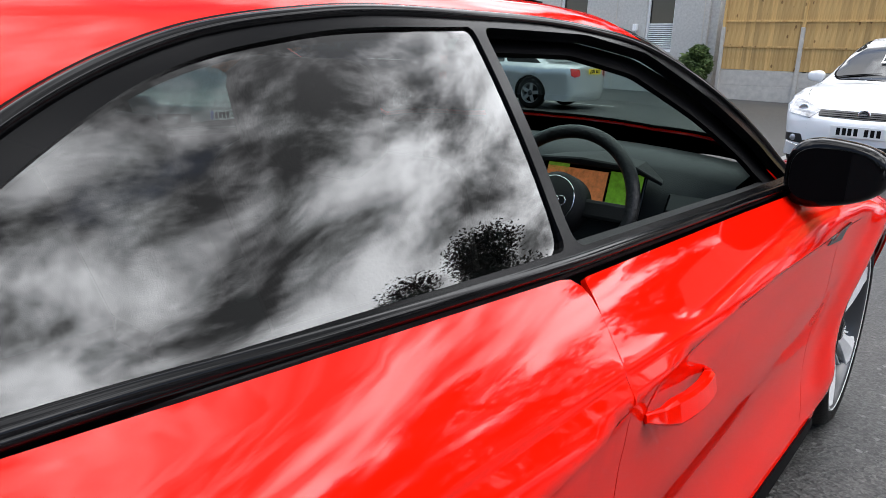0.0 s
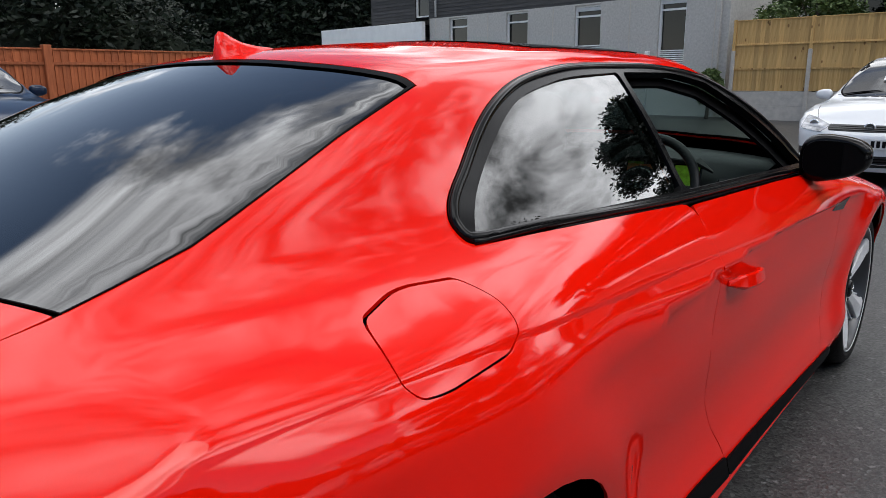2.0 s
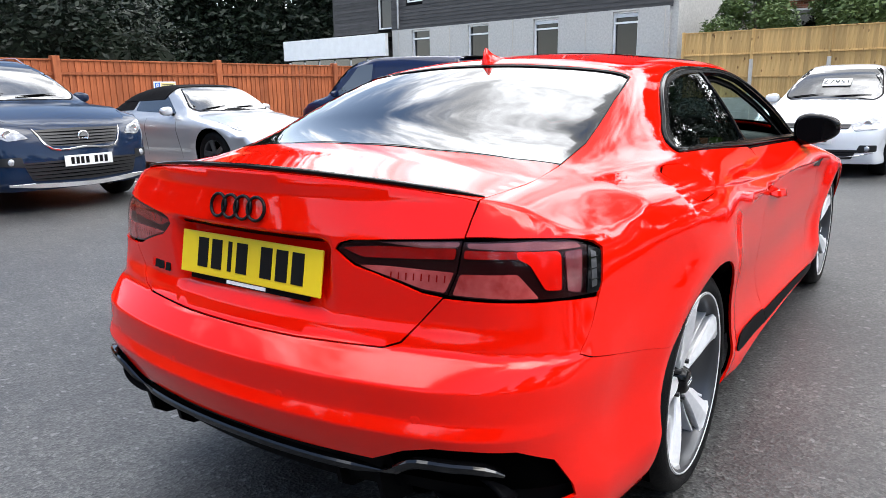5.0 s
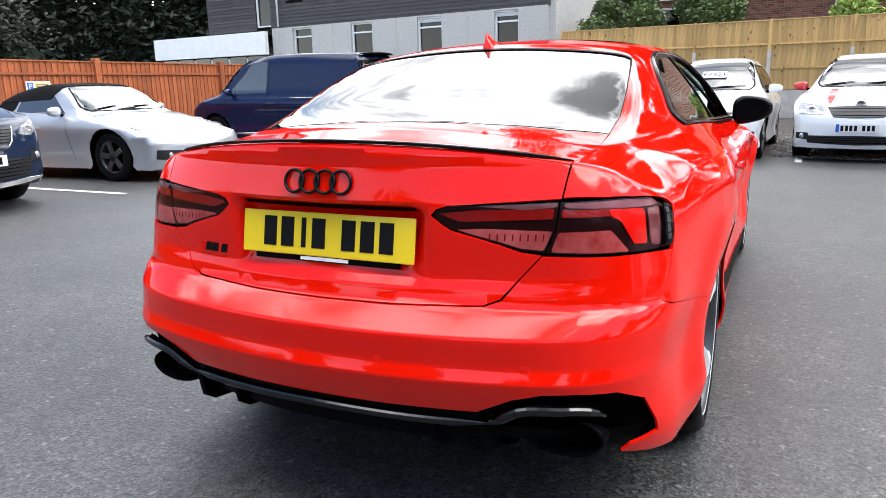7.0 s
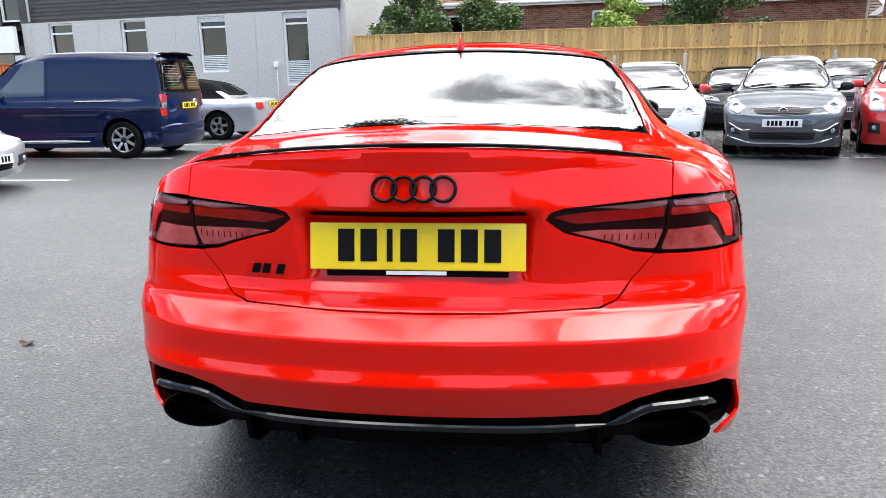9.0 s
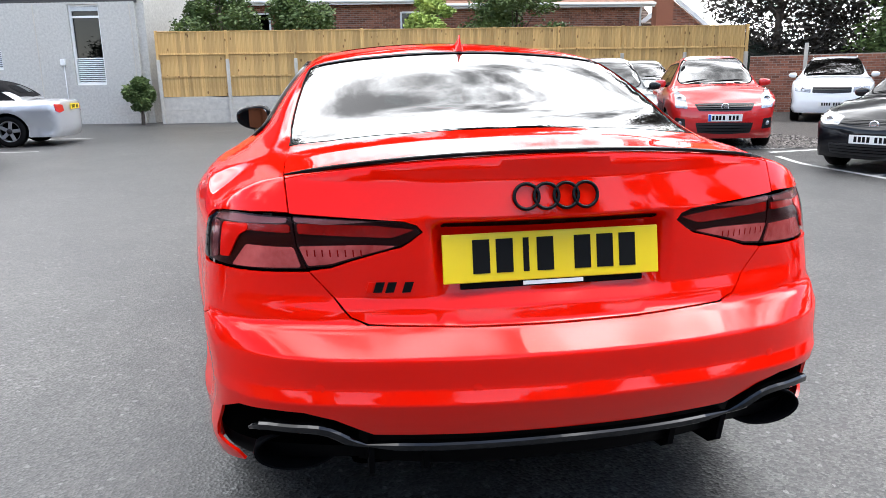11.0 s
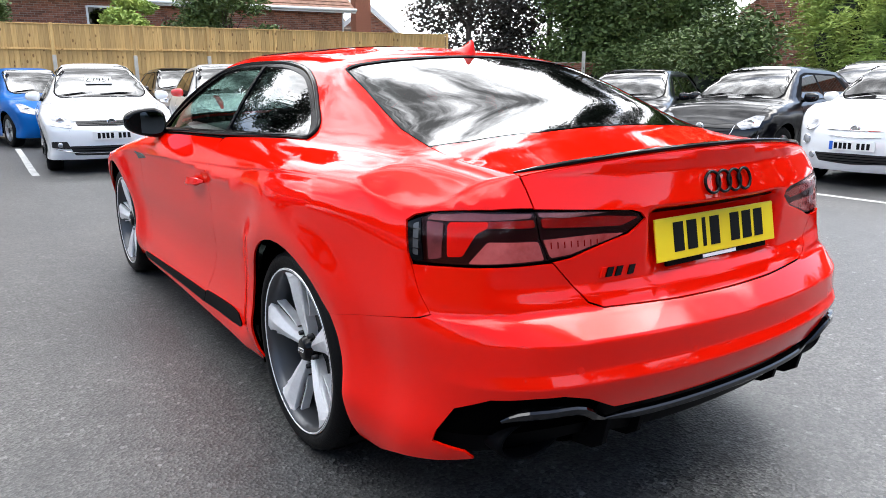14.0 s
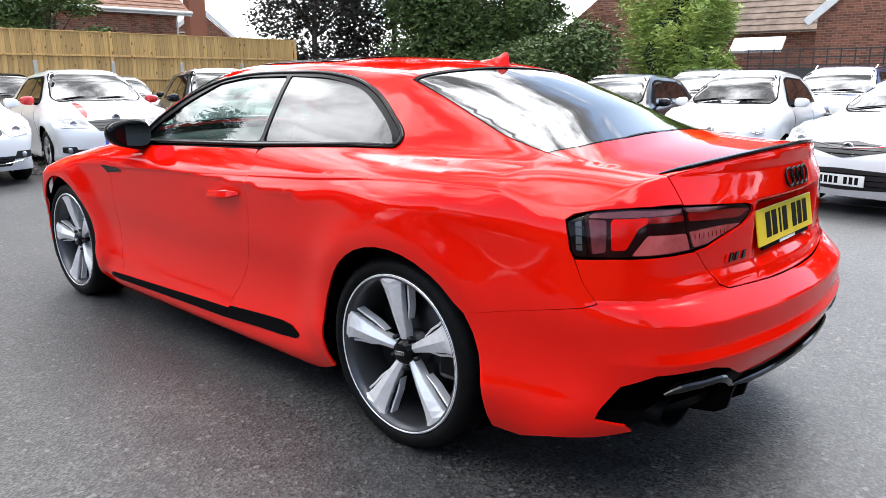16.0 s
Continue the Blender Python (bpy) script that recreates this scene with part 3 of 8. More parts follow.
# loose stones on the gravel strip
rng = np.random.default_rng(12)
cnt = 16000
px = rng.uniform(1.0, 8.5, cnt)
py = np.maximum(9.55 - 0.19 * px, 8.2) + rng.exponential(1.3, cnt)
ps = rng.uniform(0.010, 0.030, cnt) * rng.uniform(0.7, 1.3, cnt)
pa = rng.uniform(0, math.tau, cnt)
unit = np.array([(-1, -0.8, 0), (1, -0.7, 0), (0.9, 0.9, 0), (-0.8, 0.8, 0), (-0.45, -0.3, 0.75), (0.5, -0.25, 0.65), (0.1, 0.5, 0.8)])
turned = np.stack([unit[None, :, 0] * np.cos(pa)[:, None] - unit[None, :, 1] * np.sin(pa)[:, None], unit[None, :, 0] * np.sin(pa)[:, None] + unit[None, :, 1] * np.cos(pa)[:, None], np.repeat(unit[None, :, 2], cnt, 0)], 2)
stones = turned * ps[:, None, None] + np.stack([px, py, 0 * px + 0.003], 1)[:, None]
faces = np.array([(4, 5, 6), (0, 1, 5), (0, 5, 4), (1, 2, 5), (2, 6, 5), (2, 3, 6), (3, 4, 6), (3, 0, 4)])
me = bpy.data.meshes.new("gravel_stones")
me.from_pydata(stones.reshape(-1, 3).tolist(), [], (faces[None] + np.arange(cnt)[:, None, None] * 7).reshape(-1, 3).tolist())
PEBBLE = material("pebble", (0.20, 0.185, 0.17), rough=0.9, vary=0.6, scale=9)
_n, _l = PEBBLE.node_tree.nodes, PEBBLE.node_tree.links
_g, _h, _k = _n.new("ShaderNodeNewGeometry"), _n.new("ShaderNodeHueSaturation"), _n.new("ShaderNodeMapRange")
_k.inputs["To Min"].default_value, _k.inputs["To Max"].default_value = 0.25, 1.5
_src = _n["Principled BSDF"].inputs["Base Color"].links[0].from_socket
_l.new(_g.outputs["Random Per Island"], _k.inputs["Value"])
_l.new(_k.outputs["Result"], _h.inputs["Value"])
_l.new(_src, _h.inputs["Color"])
_l.new(_h.outputs["Color"], _n["Principled BSDF"].inputs["Base Color"])
tagged(part("gravel_stones", me, PEBBLE), "loose grey-brown stones of the gravel strip", "gravel", kind="stuff")


# ---- fences ----
def board_fence(name, a, b, posts, height, base, mat, label, board=0.105, rails=(0.5,), concrete=True, cap=True, post_w=0.10):
    """A close-boarded fence from a to b, boarded on the side towards the car park."""
    a, b = Vector((*a, 0)), Vector((*b, 0))
    length = (b - a).length
    turn = math.atan2(b.y - a.y, b.x - a.x)
    f = thing(name, label, "fence", Matrix.Translation(a) @ Matrix.Rotation(turn, 4, "Z"), kind="structure")
    rng = random.Random(7 + int(length * 10))
    me = None
    bm = bmesh.new()
    box(bm, (board * 1.04, 0.018, height - base - 0.05), (0, 0, 0), 0.0)
    me = bpy.data.meshes.new("board")
    bm.to_mesh(me)
    bm.free()
    me.materials.append(mat)
    n = int(length / board)
    for i in range(n):
        o = new("board", me)
        o.parent = f
        o.matrix_local = Matrix.Translation((board * (i + 0.5), -0.012 + rng.uniform(-0.003, 0.003), base + (height - base) / 2)) @ Matrix.Rotation(radians(8), 4, "Z") @ Matrix.Rotation(rng.uniform(-0.006, 0.006), 4, "Y")
    for x in posts:
        bm = bmesh.new()
        if concrete:
            box(bm, (post_w, 0.12, height * 0.70), (x, -0.02, height * 0.35), 0.012)
            part("post", bm, CONCRETE, f)
            bm = bmesh.new()
            box(bm, (post_w * 0.8, 0.07, height * 0.32), (x, -0.02, height * 0.85), 0.006)
            part("post_extension", bm, mat, f)
        else:
            box(bm, (post_w, post_w, height + 0.06), (x, -0.03, (height + 0.06) / 2), 0.01)
            part("post", bm, mat, f)
    for r in rails:
        bm = bmesh.new()
        box(bm, (length, 0.035, 0.05), (length / 2, -0.035, base + (height - base) * r), 0.004)
        part("rail", bm, mat, f)
    if cap:
        bm = bmesh.new()
        box(bm, (length, 0.07, 0.03), (length / 2, -0.01, height - 0.01), 0.005)
        part("capping_rail", bm, mat, f)
    if base > 0.1:
        k = 2 if base > 0.4 else 1
        for j in range(k):
            bm = bmesh.new()
            box(bm, (length, 0.05, base / k - 0.006), (length / 2, 0.0, base / k * (j + 0.5)), 0.004)
            part("gravel_board", bm, CONCRETE, f)
    return f


board_fence("light_fence", (-5.45, 20.9), (12.95, 19.5), [0.05 + 2.045 * i for i in range(10)], 2.72, 0.78, PALE_TIMBER, "new pale close-boarded timber fence on concrete gravel boards", board=0.125, rails=(0.32, 0.66))
board_fence("stained_fence", (-12.0, -16.0), (-12.0, 19.0), [21.0 - 3.6 * i - 0.05 for i in range(-1, 6)] + [28.3, 31.9], 1.80, 0.0, RED_TIMBER, "red-brown stained close-boarded timber fence", board=0.13, rails=(0.86, 0.30), concrete=False, post_w=0.14)
sign = thing("parking_sign", "small white and yellow parking sign screwed to the fence", "sign", Matrix.Translation((-11.93, 7.15, 1.30)))
part("sign_plate", (lambda b: (box(b, (0.012, 0.52, 0.20), (0, 0, 0), 0.004), b)[1])(bmesh.new()), WHITE_PAINT, sign)
part("sign_panel", (lambda b: (box(b, (0.004, 0.33, 0.15), (0.008, 0.07, 0), 0), b)[1])(bmesh.new()), material("sign_cream", (0.72, 0.62, 0.28), rough=0.5), sign)
part("sign_panel", (lambda b: (box(b, (0.004, 0.12, 0.16), (0.008, -0.175, 0), 0), b)[1])(bmesh.new()), PLATE_BLUE, sign)
fc = bpy.data.curves.new("letter", "FONT")
fc.body, fc.size, fc.extrude, fc.align_x, fc.align_y = "P", 0.15, 0.001, "CENTER", "CENTER"
fo = new("letter", fc)
fo.data.materials.append(WHITE_PAINT)
fo.parent = sign
fo.matrix_local = Matrix.Translation((0.012, -0.175, 0)) @ Matrix.Rotation(radians(90), 4, "Z") @ Matrix.Rotation(radians(90), 4, "X")
for z in (0.035, 0.0, -0.035):
    part("lettering_bar", (lambda b: (box(b, (0.002, 0.26, 0.014), (0.011, 0.07, z), 0), b)[1])(bmesh.new()), PLATE_BLACK, sign)

# ---- office building ----
office = thing("office_building", "two-storey office with pebbledash below and dark cladding above", "building", Matrix.Translation((-6.1, 21.6, 0)) @ Matrix.Rotation(math.atan2(-0.156, 0.988) + math.pi, 4, "Z"), kind="structure")
# local x runs along the front to the far end, local y points back to the car park


def office_wall(name, x0, x1, z0, z1, holes, mat, y=0.0, thick=0.25):
    xs = sorted({x0, x1, *[h[0] for h in holes], *[h[1] for h in holes]})
    zs = sorted({z0, z1, *[h[2] for h in holes], *[h[3] for h in holes]})
    bm = bmesh.new()
    for a, b in zip(xs, xs[1:]):
        run = None
        for c, d in zip(zs, zs[1:]):
            if any(h[0] <= a and b <= h[1] and h[2] <= c and d <= h[3] for h in holes):
                continue
            box(bm, (b - a, thick, d - c), ((a + b) / 2, y - thick / 2, (c + d) / 2))
    bmesh.ops.remove_doubles(bm, verts=bm.verts, dist=1e-4)
    return part(name, bm, mat, office)


win = [(1.10, 2.05), (4.25, 5.35), (7.50, 8.58), (10.70, 11.78)]
holes = [(a, b, 1.2 if i == 0 else 1.7 if i == 1 else 1.6, 3.60) for i, (a, b) in enumerate(win)]
office_wall("wall", 0.0, 13.0, 0.0, 3.66, holes, PEBBLEDASH)
up = [(13.05, 13.95, 3.75, 5.4), (11.1, 12.1, 4.75, 6.2), (7.0, 8.0, 4.75, 6.2), (3.0, 4.0, 4.75, 6.2)]
office_wall("upper_wall", -0.05, 17.0, 3.66, 6.8, up, SATIN_BLACK, y=-0.05)
for k, (x0, x1, z0, z1) in enumerate(holes + up):
    w = part("window", (lambda b: (box(b, (x1 - x0, 0.02, z1 - z0), ((x0 + x1) / 2, -0.17, (z0 + z1) / 2)), b)[1])(bmesh.new()), WINDOW_DARK, office)
    # black sheet standing in for the unlit room behind the glass
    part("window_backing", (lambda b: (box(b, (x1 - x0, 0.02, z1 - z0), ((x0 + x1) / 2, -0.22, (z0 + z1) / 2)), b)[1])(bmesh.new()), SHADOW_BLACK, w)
    bm = bmesh.new()
    for cx, sx in ((x0 + 0.03, 0.06), (x1 - 0.03, 0.06)):
        box(bm, (sx, 0.07, z1 - z0), (cx, -0.12, (z0 + z1) / 2))
    for cz in (z0 + 0.03, z1 - 0.03, z1 - 0.36):
        box(bm, (x1 - x0 - 0.12, 0.065, 0.06), ((x0 + x1) / 2, -0.12, cz))
    part("window_frame", bm, WHITE_PAINT, w)
    if k < 2:
        bm = bmesh.new()
        box(bm, (x1 - x0 - 0.12, 0.03, 0.12), ((x0 + x1) / 2, -0.10, z1 - 0.13), 0)
        part("window_panel", bm, material("blind", (0.62, 0.63, 0.64), rough=0.6, vary=0.1), w)
        for j in range(13 if k == 0 else 9):
            part("blind_slat", (lambda b: (box(b, (x1 - x0 - 0.14, 0.03, 0.035), Matrix.Translation(((x0 + x1) / 2, -0.10, z0 + 0.08 + j * 0.06)) @ Matrix.Rotation(0.5, 4, "X")), b)[1])(bmesh.new()), bpy.data.materials["blind"], w)
for j in range(22):
    z = 3.70 + j * 0.14
    cuts = [h for h in up if h[2] - 0.1 < z < h[3] + 0.02]
    x = -0.08
    for a, b in sorted((h[0], h[1]) for h in cuts) + [(17.0, 17.0)]:
        bm = bmesh.new()
        box(bm, (a - x, 0.03, 0.15), Matrix.Translation(((a + x) / 2, -0.03, z)) @ Matrix.Rotation(0.12, 4, "X"))
        part("cladding_board", bm, CLADDING, office)
        x = b
for x in (0.15, 3.1, 6.3, 9.55, 12.6):
    part("panel_joint", (lambda b: (box(b, (0.03, 0.02, 3.6), (x, 0.004, 1.82)), b)[1])(bmesh.new()), CONCRETE, office)
part("drain_pipe", tube([(11.9 + 0.6, 0.10, 3.7), (12.5, 0.10, 6.8)], 0.04), WHITE_PAINT, office)
lamp_box = part("wall_lamp", (lambda b: (box(b, (0.14, 0.12, 0.2), (2.35, 0.06, 1.9), 0.02), b)[1])(bmesh.new()), WHITE_PAINT, office)
part("conduit", tube([(2.35, 0.03, 1.9), (2.35, 0.03, 0.3)], 0.015), WHITE_PAINT, office)
bm = bmesh.new()
box(bm, (0.25, 9.0, 6.8), (-0.125, -4.6, 3.4))
part("end_wall", bm, PEBBLEDASH, office)
bm = bmesh.new()
box(bm, (17.6, 10, 0.3), (8.3, -4.8, 6.95))
part("roof", bm, SATIN_BLACK, office)
bm = bmesh.new()
box(bm, (0.25, 9.0, 6.8), (17.1, -4.6, 3.4))
part("end_wall", bm, CLADDING, office)
annex = thing("flat_roof_annex", "low white flat-roofed annex beside the office", "building", office.matrix_world @ Matrix.Translation((13.05, 0.0, 0)), kind="structure")
part("fascia", (lambda b: (box(b, (7.7, 0.2, 0.95), (3.85, 0.3, 3.07), 0.01), b)[1])(bmesh.new()), WHITE_PAINT, annex)
part("wall", (lambda b: (box(b, (7.6, 4.0, 2.5), (3.82, -1.85, 1.25)), b)[1])(bmesh.new()), WHITE_PAINT, annex)
part("roof", (lambda b: (box(b, (7.7, 4.2, 0.2), (3.85, -1.9, 3.3)), b)[1])(bmesh.new()), SATIN_BLACK, annex)
for i in range(6):
    wq = part("window", (lambda b: (box(b, (1.05, 0.03, 0.6), (0.85 + i * 1.2, 0.17, 2.25)), b)[1])(bmesh.new()), WINDOW_DARK, annex)
    # black sheet in place of the annex's dark inside
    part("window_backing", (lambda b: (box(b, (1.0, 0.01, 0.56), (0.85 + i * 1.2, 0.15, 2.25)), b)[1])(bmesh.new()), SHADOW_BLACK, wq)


# ---- houses ----
def brick_wall(parent, x0, x1, z0, z1, y, pick=300, gable=0.0):
    """A wall of laid bricks along x; gable: its peak's height above z1."""
    bl, bh = 0.225, 0.075
    bm = bmesh.new()
    if gable:
        pts = [(x0, z0), (x1, z0), (x1, z1), ((x0 + x1) / 2, z1 + gable), (x0, z1)]
    else:
        pts = [(x0, z0), (x1, z0), (x1, z1), (x0, z1)]
    lo = [bm.verts.new((x, y, z)) for x, z in pts]
    hi = [bm.verts.new((x, y + 0.2, z)) for x, z in pts]
    bm.faces.new(lo)
    bm.faces.new(hi[::-1])
    for i in range(len(pts)):
        j = (i + 1) % len(pts)
        bm.faces.new((lo[j], lo[i], hi[i], hi[j]))
    bmesh.ops.recalc_face_normals(bm, faces=bm.faces)
    w = part("brick_wall", bm, MORTAR, parent)
    v, f = [], []
    zt = z1 + gable
    rows = int((zt - z0) / bh)
    rng = random.Random(int(x1 * 10 + z1 * 3))
    for r in range(rows):
        za, zb = z0 + r * bh + 0.005, z0 + (r + 1) * bh - 0.005
        cut = 0 if zb < z1 or not gable else (zb - z1) / gable * (x1 - x0) / 2
        x = x0 + cut - (bl / 2 if r % 2 else 0)
        while x < x1 - cut:
            a, b = max(x + 0.005, x0 + cut), min(x + bl - 0.005, x1 - cut)
            if b - a > 0.03:
                k = len(v)
                d = 0.008 + rng.uniform(-0.003, 0.004)
                v += [(a, y, za), (b, y, za), (b, y, zb), (a, y, zb), (a + 0.003, y - d, za + 0.003), (b - 0.003, y - d, za + 0.003), (b - 0.003, y - d, zb - 0.003), (a + 0.003, y - d, zb - 0.003)]
                f += [(k + 4, k + 5, k + 6, k + 7), (k, k + 1, k + 5, k + 4), (k + 1, k + 2, k + 6, k + 5), (k + 2, k + 3, k + 7, k + 6), (k + 3, k, k + 4, k + 7)]
            x += bl
    me = bpy.data.meshes.new("bricks")
    me.from_pydata(v, [], f)
    tagged(part("bricks", me, BRICK_JOINED, w), kind="stuff")
    return w


BRICK_JOINED = material("brick_joined", (0.30, 0.115, 0.070), rough=0.9, vary=0.3, scale=20, bump=0.3, bump_scale=60)
_n, _l = BRICK_JOINED.node_tree.nodes, BRICK_JOINED.node_tree.links
_g, _h, _k = _n.new("ShaderNodeNewGeometry"), _n.new("ShaderNodeHueSaturation"), _n.new("ShaderNodeMapRange")
_k.inputs["To Min"].default_value, _k.inputs["To Max"].default_value = 0.55, 1.3
_src = _n["Principled BSDF"].inputs["Base Color"].links[0].from_socket
_l.new(_g.outputs["Random Per Island"], _k.inputs["Value"])
_l.new(_k.outputs["Result"], _h.inputs["Value"])
_l.new(_src, _h.inputs["Color"])
_l.new(_h.outputs["Color"], _n["Principled BSDF"].inputs["Base Color"])


def tile_roof(parent, x0, x1, y0, z0, y1, z1, mat=None):
    """A pitched slope of lapped tiles from the eave (y0, z0) to the ridge (y1, z1)."""
    s = math.hypot(y1 - y0, z1 - z0)
    dy, dz = (y1 - y0) / s, (z1 - z0) / s
    tw, tl = 0.26, 0.30
    v, f = [], []
    bm = bmesh.new()
    q = [bm.verts.new(p) for p in ((x0, y0, z0 - 0.05), (x1, y0, z0 - 0.05), (x1, y1, z1 - 0.05), (x0, y1, z1 - 0.05))]
    bm.faces.new(q)
    base = part("roof", bm, mat or ROOF_TILE, parent)
    for r in range(int(s / tl)):
        for c in range(int((x1 - x0) / tw)):
            a, b = x0 + c * tw + 0.004, x0 + (c + 1) * tw - 0.004
            t0, t1 = r * tl, (r + 1) * tl + 0.05
            k = len(v)
            h0, h1 = 0.035, 0.0
            for t, h in ((t0, h0), (t1, h1)):
                for x in (a, b):
                    v.append((x, y0 + dy * t - dz * h, z0 + dz * t + dy * h))
            for x in (a, b):
                v.append((x, y0 + dy * t0, z0 + dz * t0 - 0.01))
            f += [(k, k + 1, k + 3, k + 2), (k + 4, k + 5, k + 1, k)]
    me = bpy.data.meshes.new("roof_tiles")
    me.from_pydata(v, [], f)
    tagged(part("roof_tiles", me, mat or ROOF_TILE, base), kind="stuff")


house_a = thing("brick_house", "red brick bungalow with a brown tiled roof behind the fence", "house", Matrix.Translation((-4.5, 27.5, 0)) @ Matrix.Rotation(radians(-4.5), 4, "Z"), kind="structure")
brick_wall(house_a, 0, 8.3, 2.0, 4.25, 0.0)
brick_wall(house_a, 8.3, 17.2, 2.0, 4.15, 0.9)
part("wall", (lambda b: (box(b, (17.1, 5, 2.0), (8.6, 3.5, 1.0)), b)[1])(bmesh.new()), MORTAR, house_a)
tile_roof(house_a, -0.4, 8.6, -0.45, 4.2, 5.0, 7.2)
tile_roof(house_a, 8.6, 17.6, 0.45, 4.1, 5.0, 7.0)
part("gutter", tube([(-0.4, -0.52, 4.17), (8.6, -0.52, 4.17)], 0.06), WHITE_PAINT, house_a)
part("gutter", tube([(8.6, 0.38, 4.07), (17.6, 0.38, 4.07)], 0.06), WHITE_PAINT, house_a)
part("fascia", (lambda b: (box(b, (9.0, 0.03, 0.2), (4.1, -0.44, 4.15)), box(b, (9.0, 0.03, 0.2), (13.1, 0.46, 4.05)), b)[2])(bmesh.new()), WHITE_PAINT, house_a)
part("drain_pipe", tube([(17.1, 0.5, 4.1), (17.1, 0.75, 3.9), (17.1, 0.80, 2.0)], 0.04), WHITE_PAINT, house_a)
for x in (1.5, 7.7):
    wq = part("window", (lambda b: (box(b, (1.1, 0.03, 1.1), (x, -0.02, 3.2)), b)[1])(bmesh.new()), WINDOW_DARK, house_a)
    part("window_frame", (lambda b: (box(b, (0.07, 0.06, 1.2), (x - 0.55, -0.03, 3.2)), box(b, (0.07, 0.06, 1.2), (x + 0.55, -0.03, 3.2)), box(b, (1.03, 0.055, 0.07), (x, -0.03, 3.78)), b)[3])(bmesh.new()), WHITE_PAINT, wq)
chim = part("chimney", (lambda b: (box(b, (0.75, 0.6, 4.6), (18.9, 3.0, 3.9)), box(b, (0.9, 0.75, 0.15), (18.9, 3.0, 6.25)), b)[2])(bmesh.new()), BRICK_JOINED, house_a)

house_d = thing("gabled_house", "small brick house with a white bargeboard beyond the fence", "house", Matrix.Translation((15.2, 33.0, 0)), kind="structure")
brick_wall(house_d, 0, 3.6, 1.5, 3.6, 0.0, gable=1.3)
part("wall", (lambda b: (box(b, (3.4, 4, 3.4), (1.8, 2.3, 1.7)), b)[1])(bmesh.new()), MORTAR, house_d)
tile_roof(house_d, -0.4, 0.9, -0.3, 3.7, 3.0, 5.6, ROOF_OLD)
for sx in (1, -1):
    a, b = Vector((1.8 - sx * 2.1, -0.14, 3.45)), Vector((1.8, -0.14, 5.0))
    d = b - a
    bm = bmesh.new()
    box(bm, (d.length, 0.10, 0.2), Matrix.Translation((a + b) / 2) @ Matrix.Rotation(-math.atan2(d.z, d.x), 4, "Y"))
    part("bargeboard", bm, WHITE_PAINT, house_d)
house_b = thing("gabled_house", "brick gabled house with a tiled roof beyond the hedge", "house", Matrix.Translation((22.05, 14.3, 0)) @ Matrix.Rotation(radians(-60), 4, "Z"), kind="structure")
brick_wall(house_b, 0, 6.0, 0, 3.4, 0.0, gable=2.6)
part("wall", (lambda b: (box(b, (5.9, 6, 3.4), (3.0, 3.25, 1.7)), b)[1])(bmesh.new()), MORTAR, house_b)
wq = part("window", (lambda b: (box(b, (1.3, 0.03, 1.0), (3.4, -0.02, 3.0)), b)[1])(bmesh.new()), WINDOW_DARK, house_b)
part("window_frame", (lambda b: (box(b, (0.08, 0.06, 1.1), (2.75, -0.03, 3.0)), box(b, (0.08, 0.06, 1.1), (4.05, -0.03, 3.0)), box(b, (0.06, 0.05, 1.0), (3.4, -0.03, 3.0)), box(b, (1.2, 0.055, 0.08), (3.4, -0.03, 3.5)), b)[4])(bmesh.new()), WHITE_PAINT, wq)
house_c = thing("brick_house", "brick house with a weathered tiled roof and white bargeboard", "house", Matrix.Translation((21.75, 8.6, 0)) @ Matrix.Rotation(radians(-80), 4, "Z"), kind="structure")
brick_wall(house_c, 0, 5.5, 0, 2.9, 1.2)
part("wall", (lambda b: (box(b, (14, 5, 2.7), (6.5, 4.5, 1.35)), b)[1])(bmesh.new()), MORTAR, house_c)
tile_roof(house_c, -0.4, 3.8, 0.8, 2.85, 4.6, 6.6, ROOF_OLD)
brick_wall(house_c, 3.2, 10.2, 0, 3.3, 0.0, gable=3.0)
for sx in (1, -1):
    a = Vector((6.7 - sx * 3.8, -0.12, 3.0))
    b = Vector((6.7, -0.12, 6.5))
    d = b - a
    bm = bmesh.new()
    box(bm, (d.length, 0.12, 0.24), Matrix.Translation((a + b) / 2) @ Matrix.Rotation(-math.atan2(d.z, d.x), 4, "Y"))
    part("bargeboard", bm, WHITE_PAINT, house_c)
part("skylight", (lambda b: (box(b, (1.5, 0.9, 0.08), Matrix.Translation((1.7, -1.0, 2.35)) @ Matrix.Rotation(0.5, 4, "X"), 0.01), b)[1])(bmesh.new()), WHITE_PAINT, house_c)
trellis = thing("trellis_fence", "dark garden trellis panel on a low wall", "fence", Matrix.Translation((16.2, 5.1, -0.2)) @ Matrix.Rotation(radians(-78), 4, "Z"), kind="structure")
part("board_panel", (lambda b: (box(b, (7.2, 0.04, 1.75), (3.4, 0, 0.88)), b)[1])(bmesh.new()), CLADDING, trellis)
for i in range(25):
    part("lath", (lambda b: (box(b, (0.03, 0.02, 0.45), (-0.1 + i * 0.29, 0, 1.98)), b)[1])(bmesh.new()), CLADDING, trellis)
for j in range(3):
    part("lath", (lambda b: (box(b, (7.2, 0.025, 0.03), (3.4, 0.015, 1.82 + j * 0.18)), b)[1])(bmesh.new()), CLADDING, trellis)
garden_wall = thing("garden_wall", "dark red brick boundary wall with posts", "wall", Matrix.Translation((13.0, 19.3, 0)) @ Matrix.Rotation(radians(-38), 4, "Z"), kind="structure")
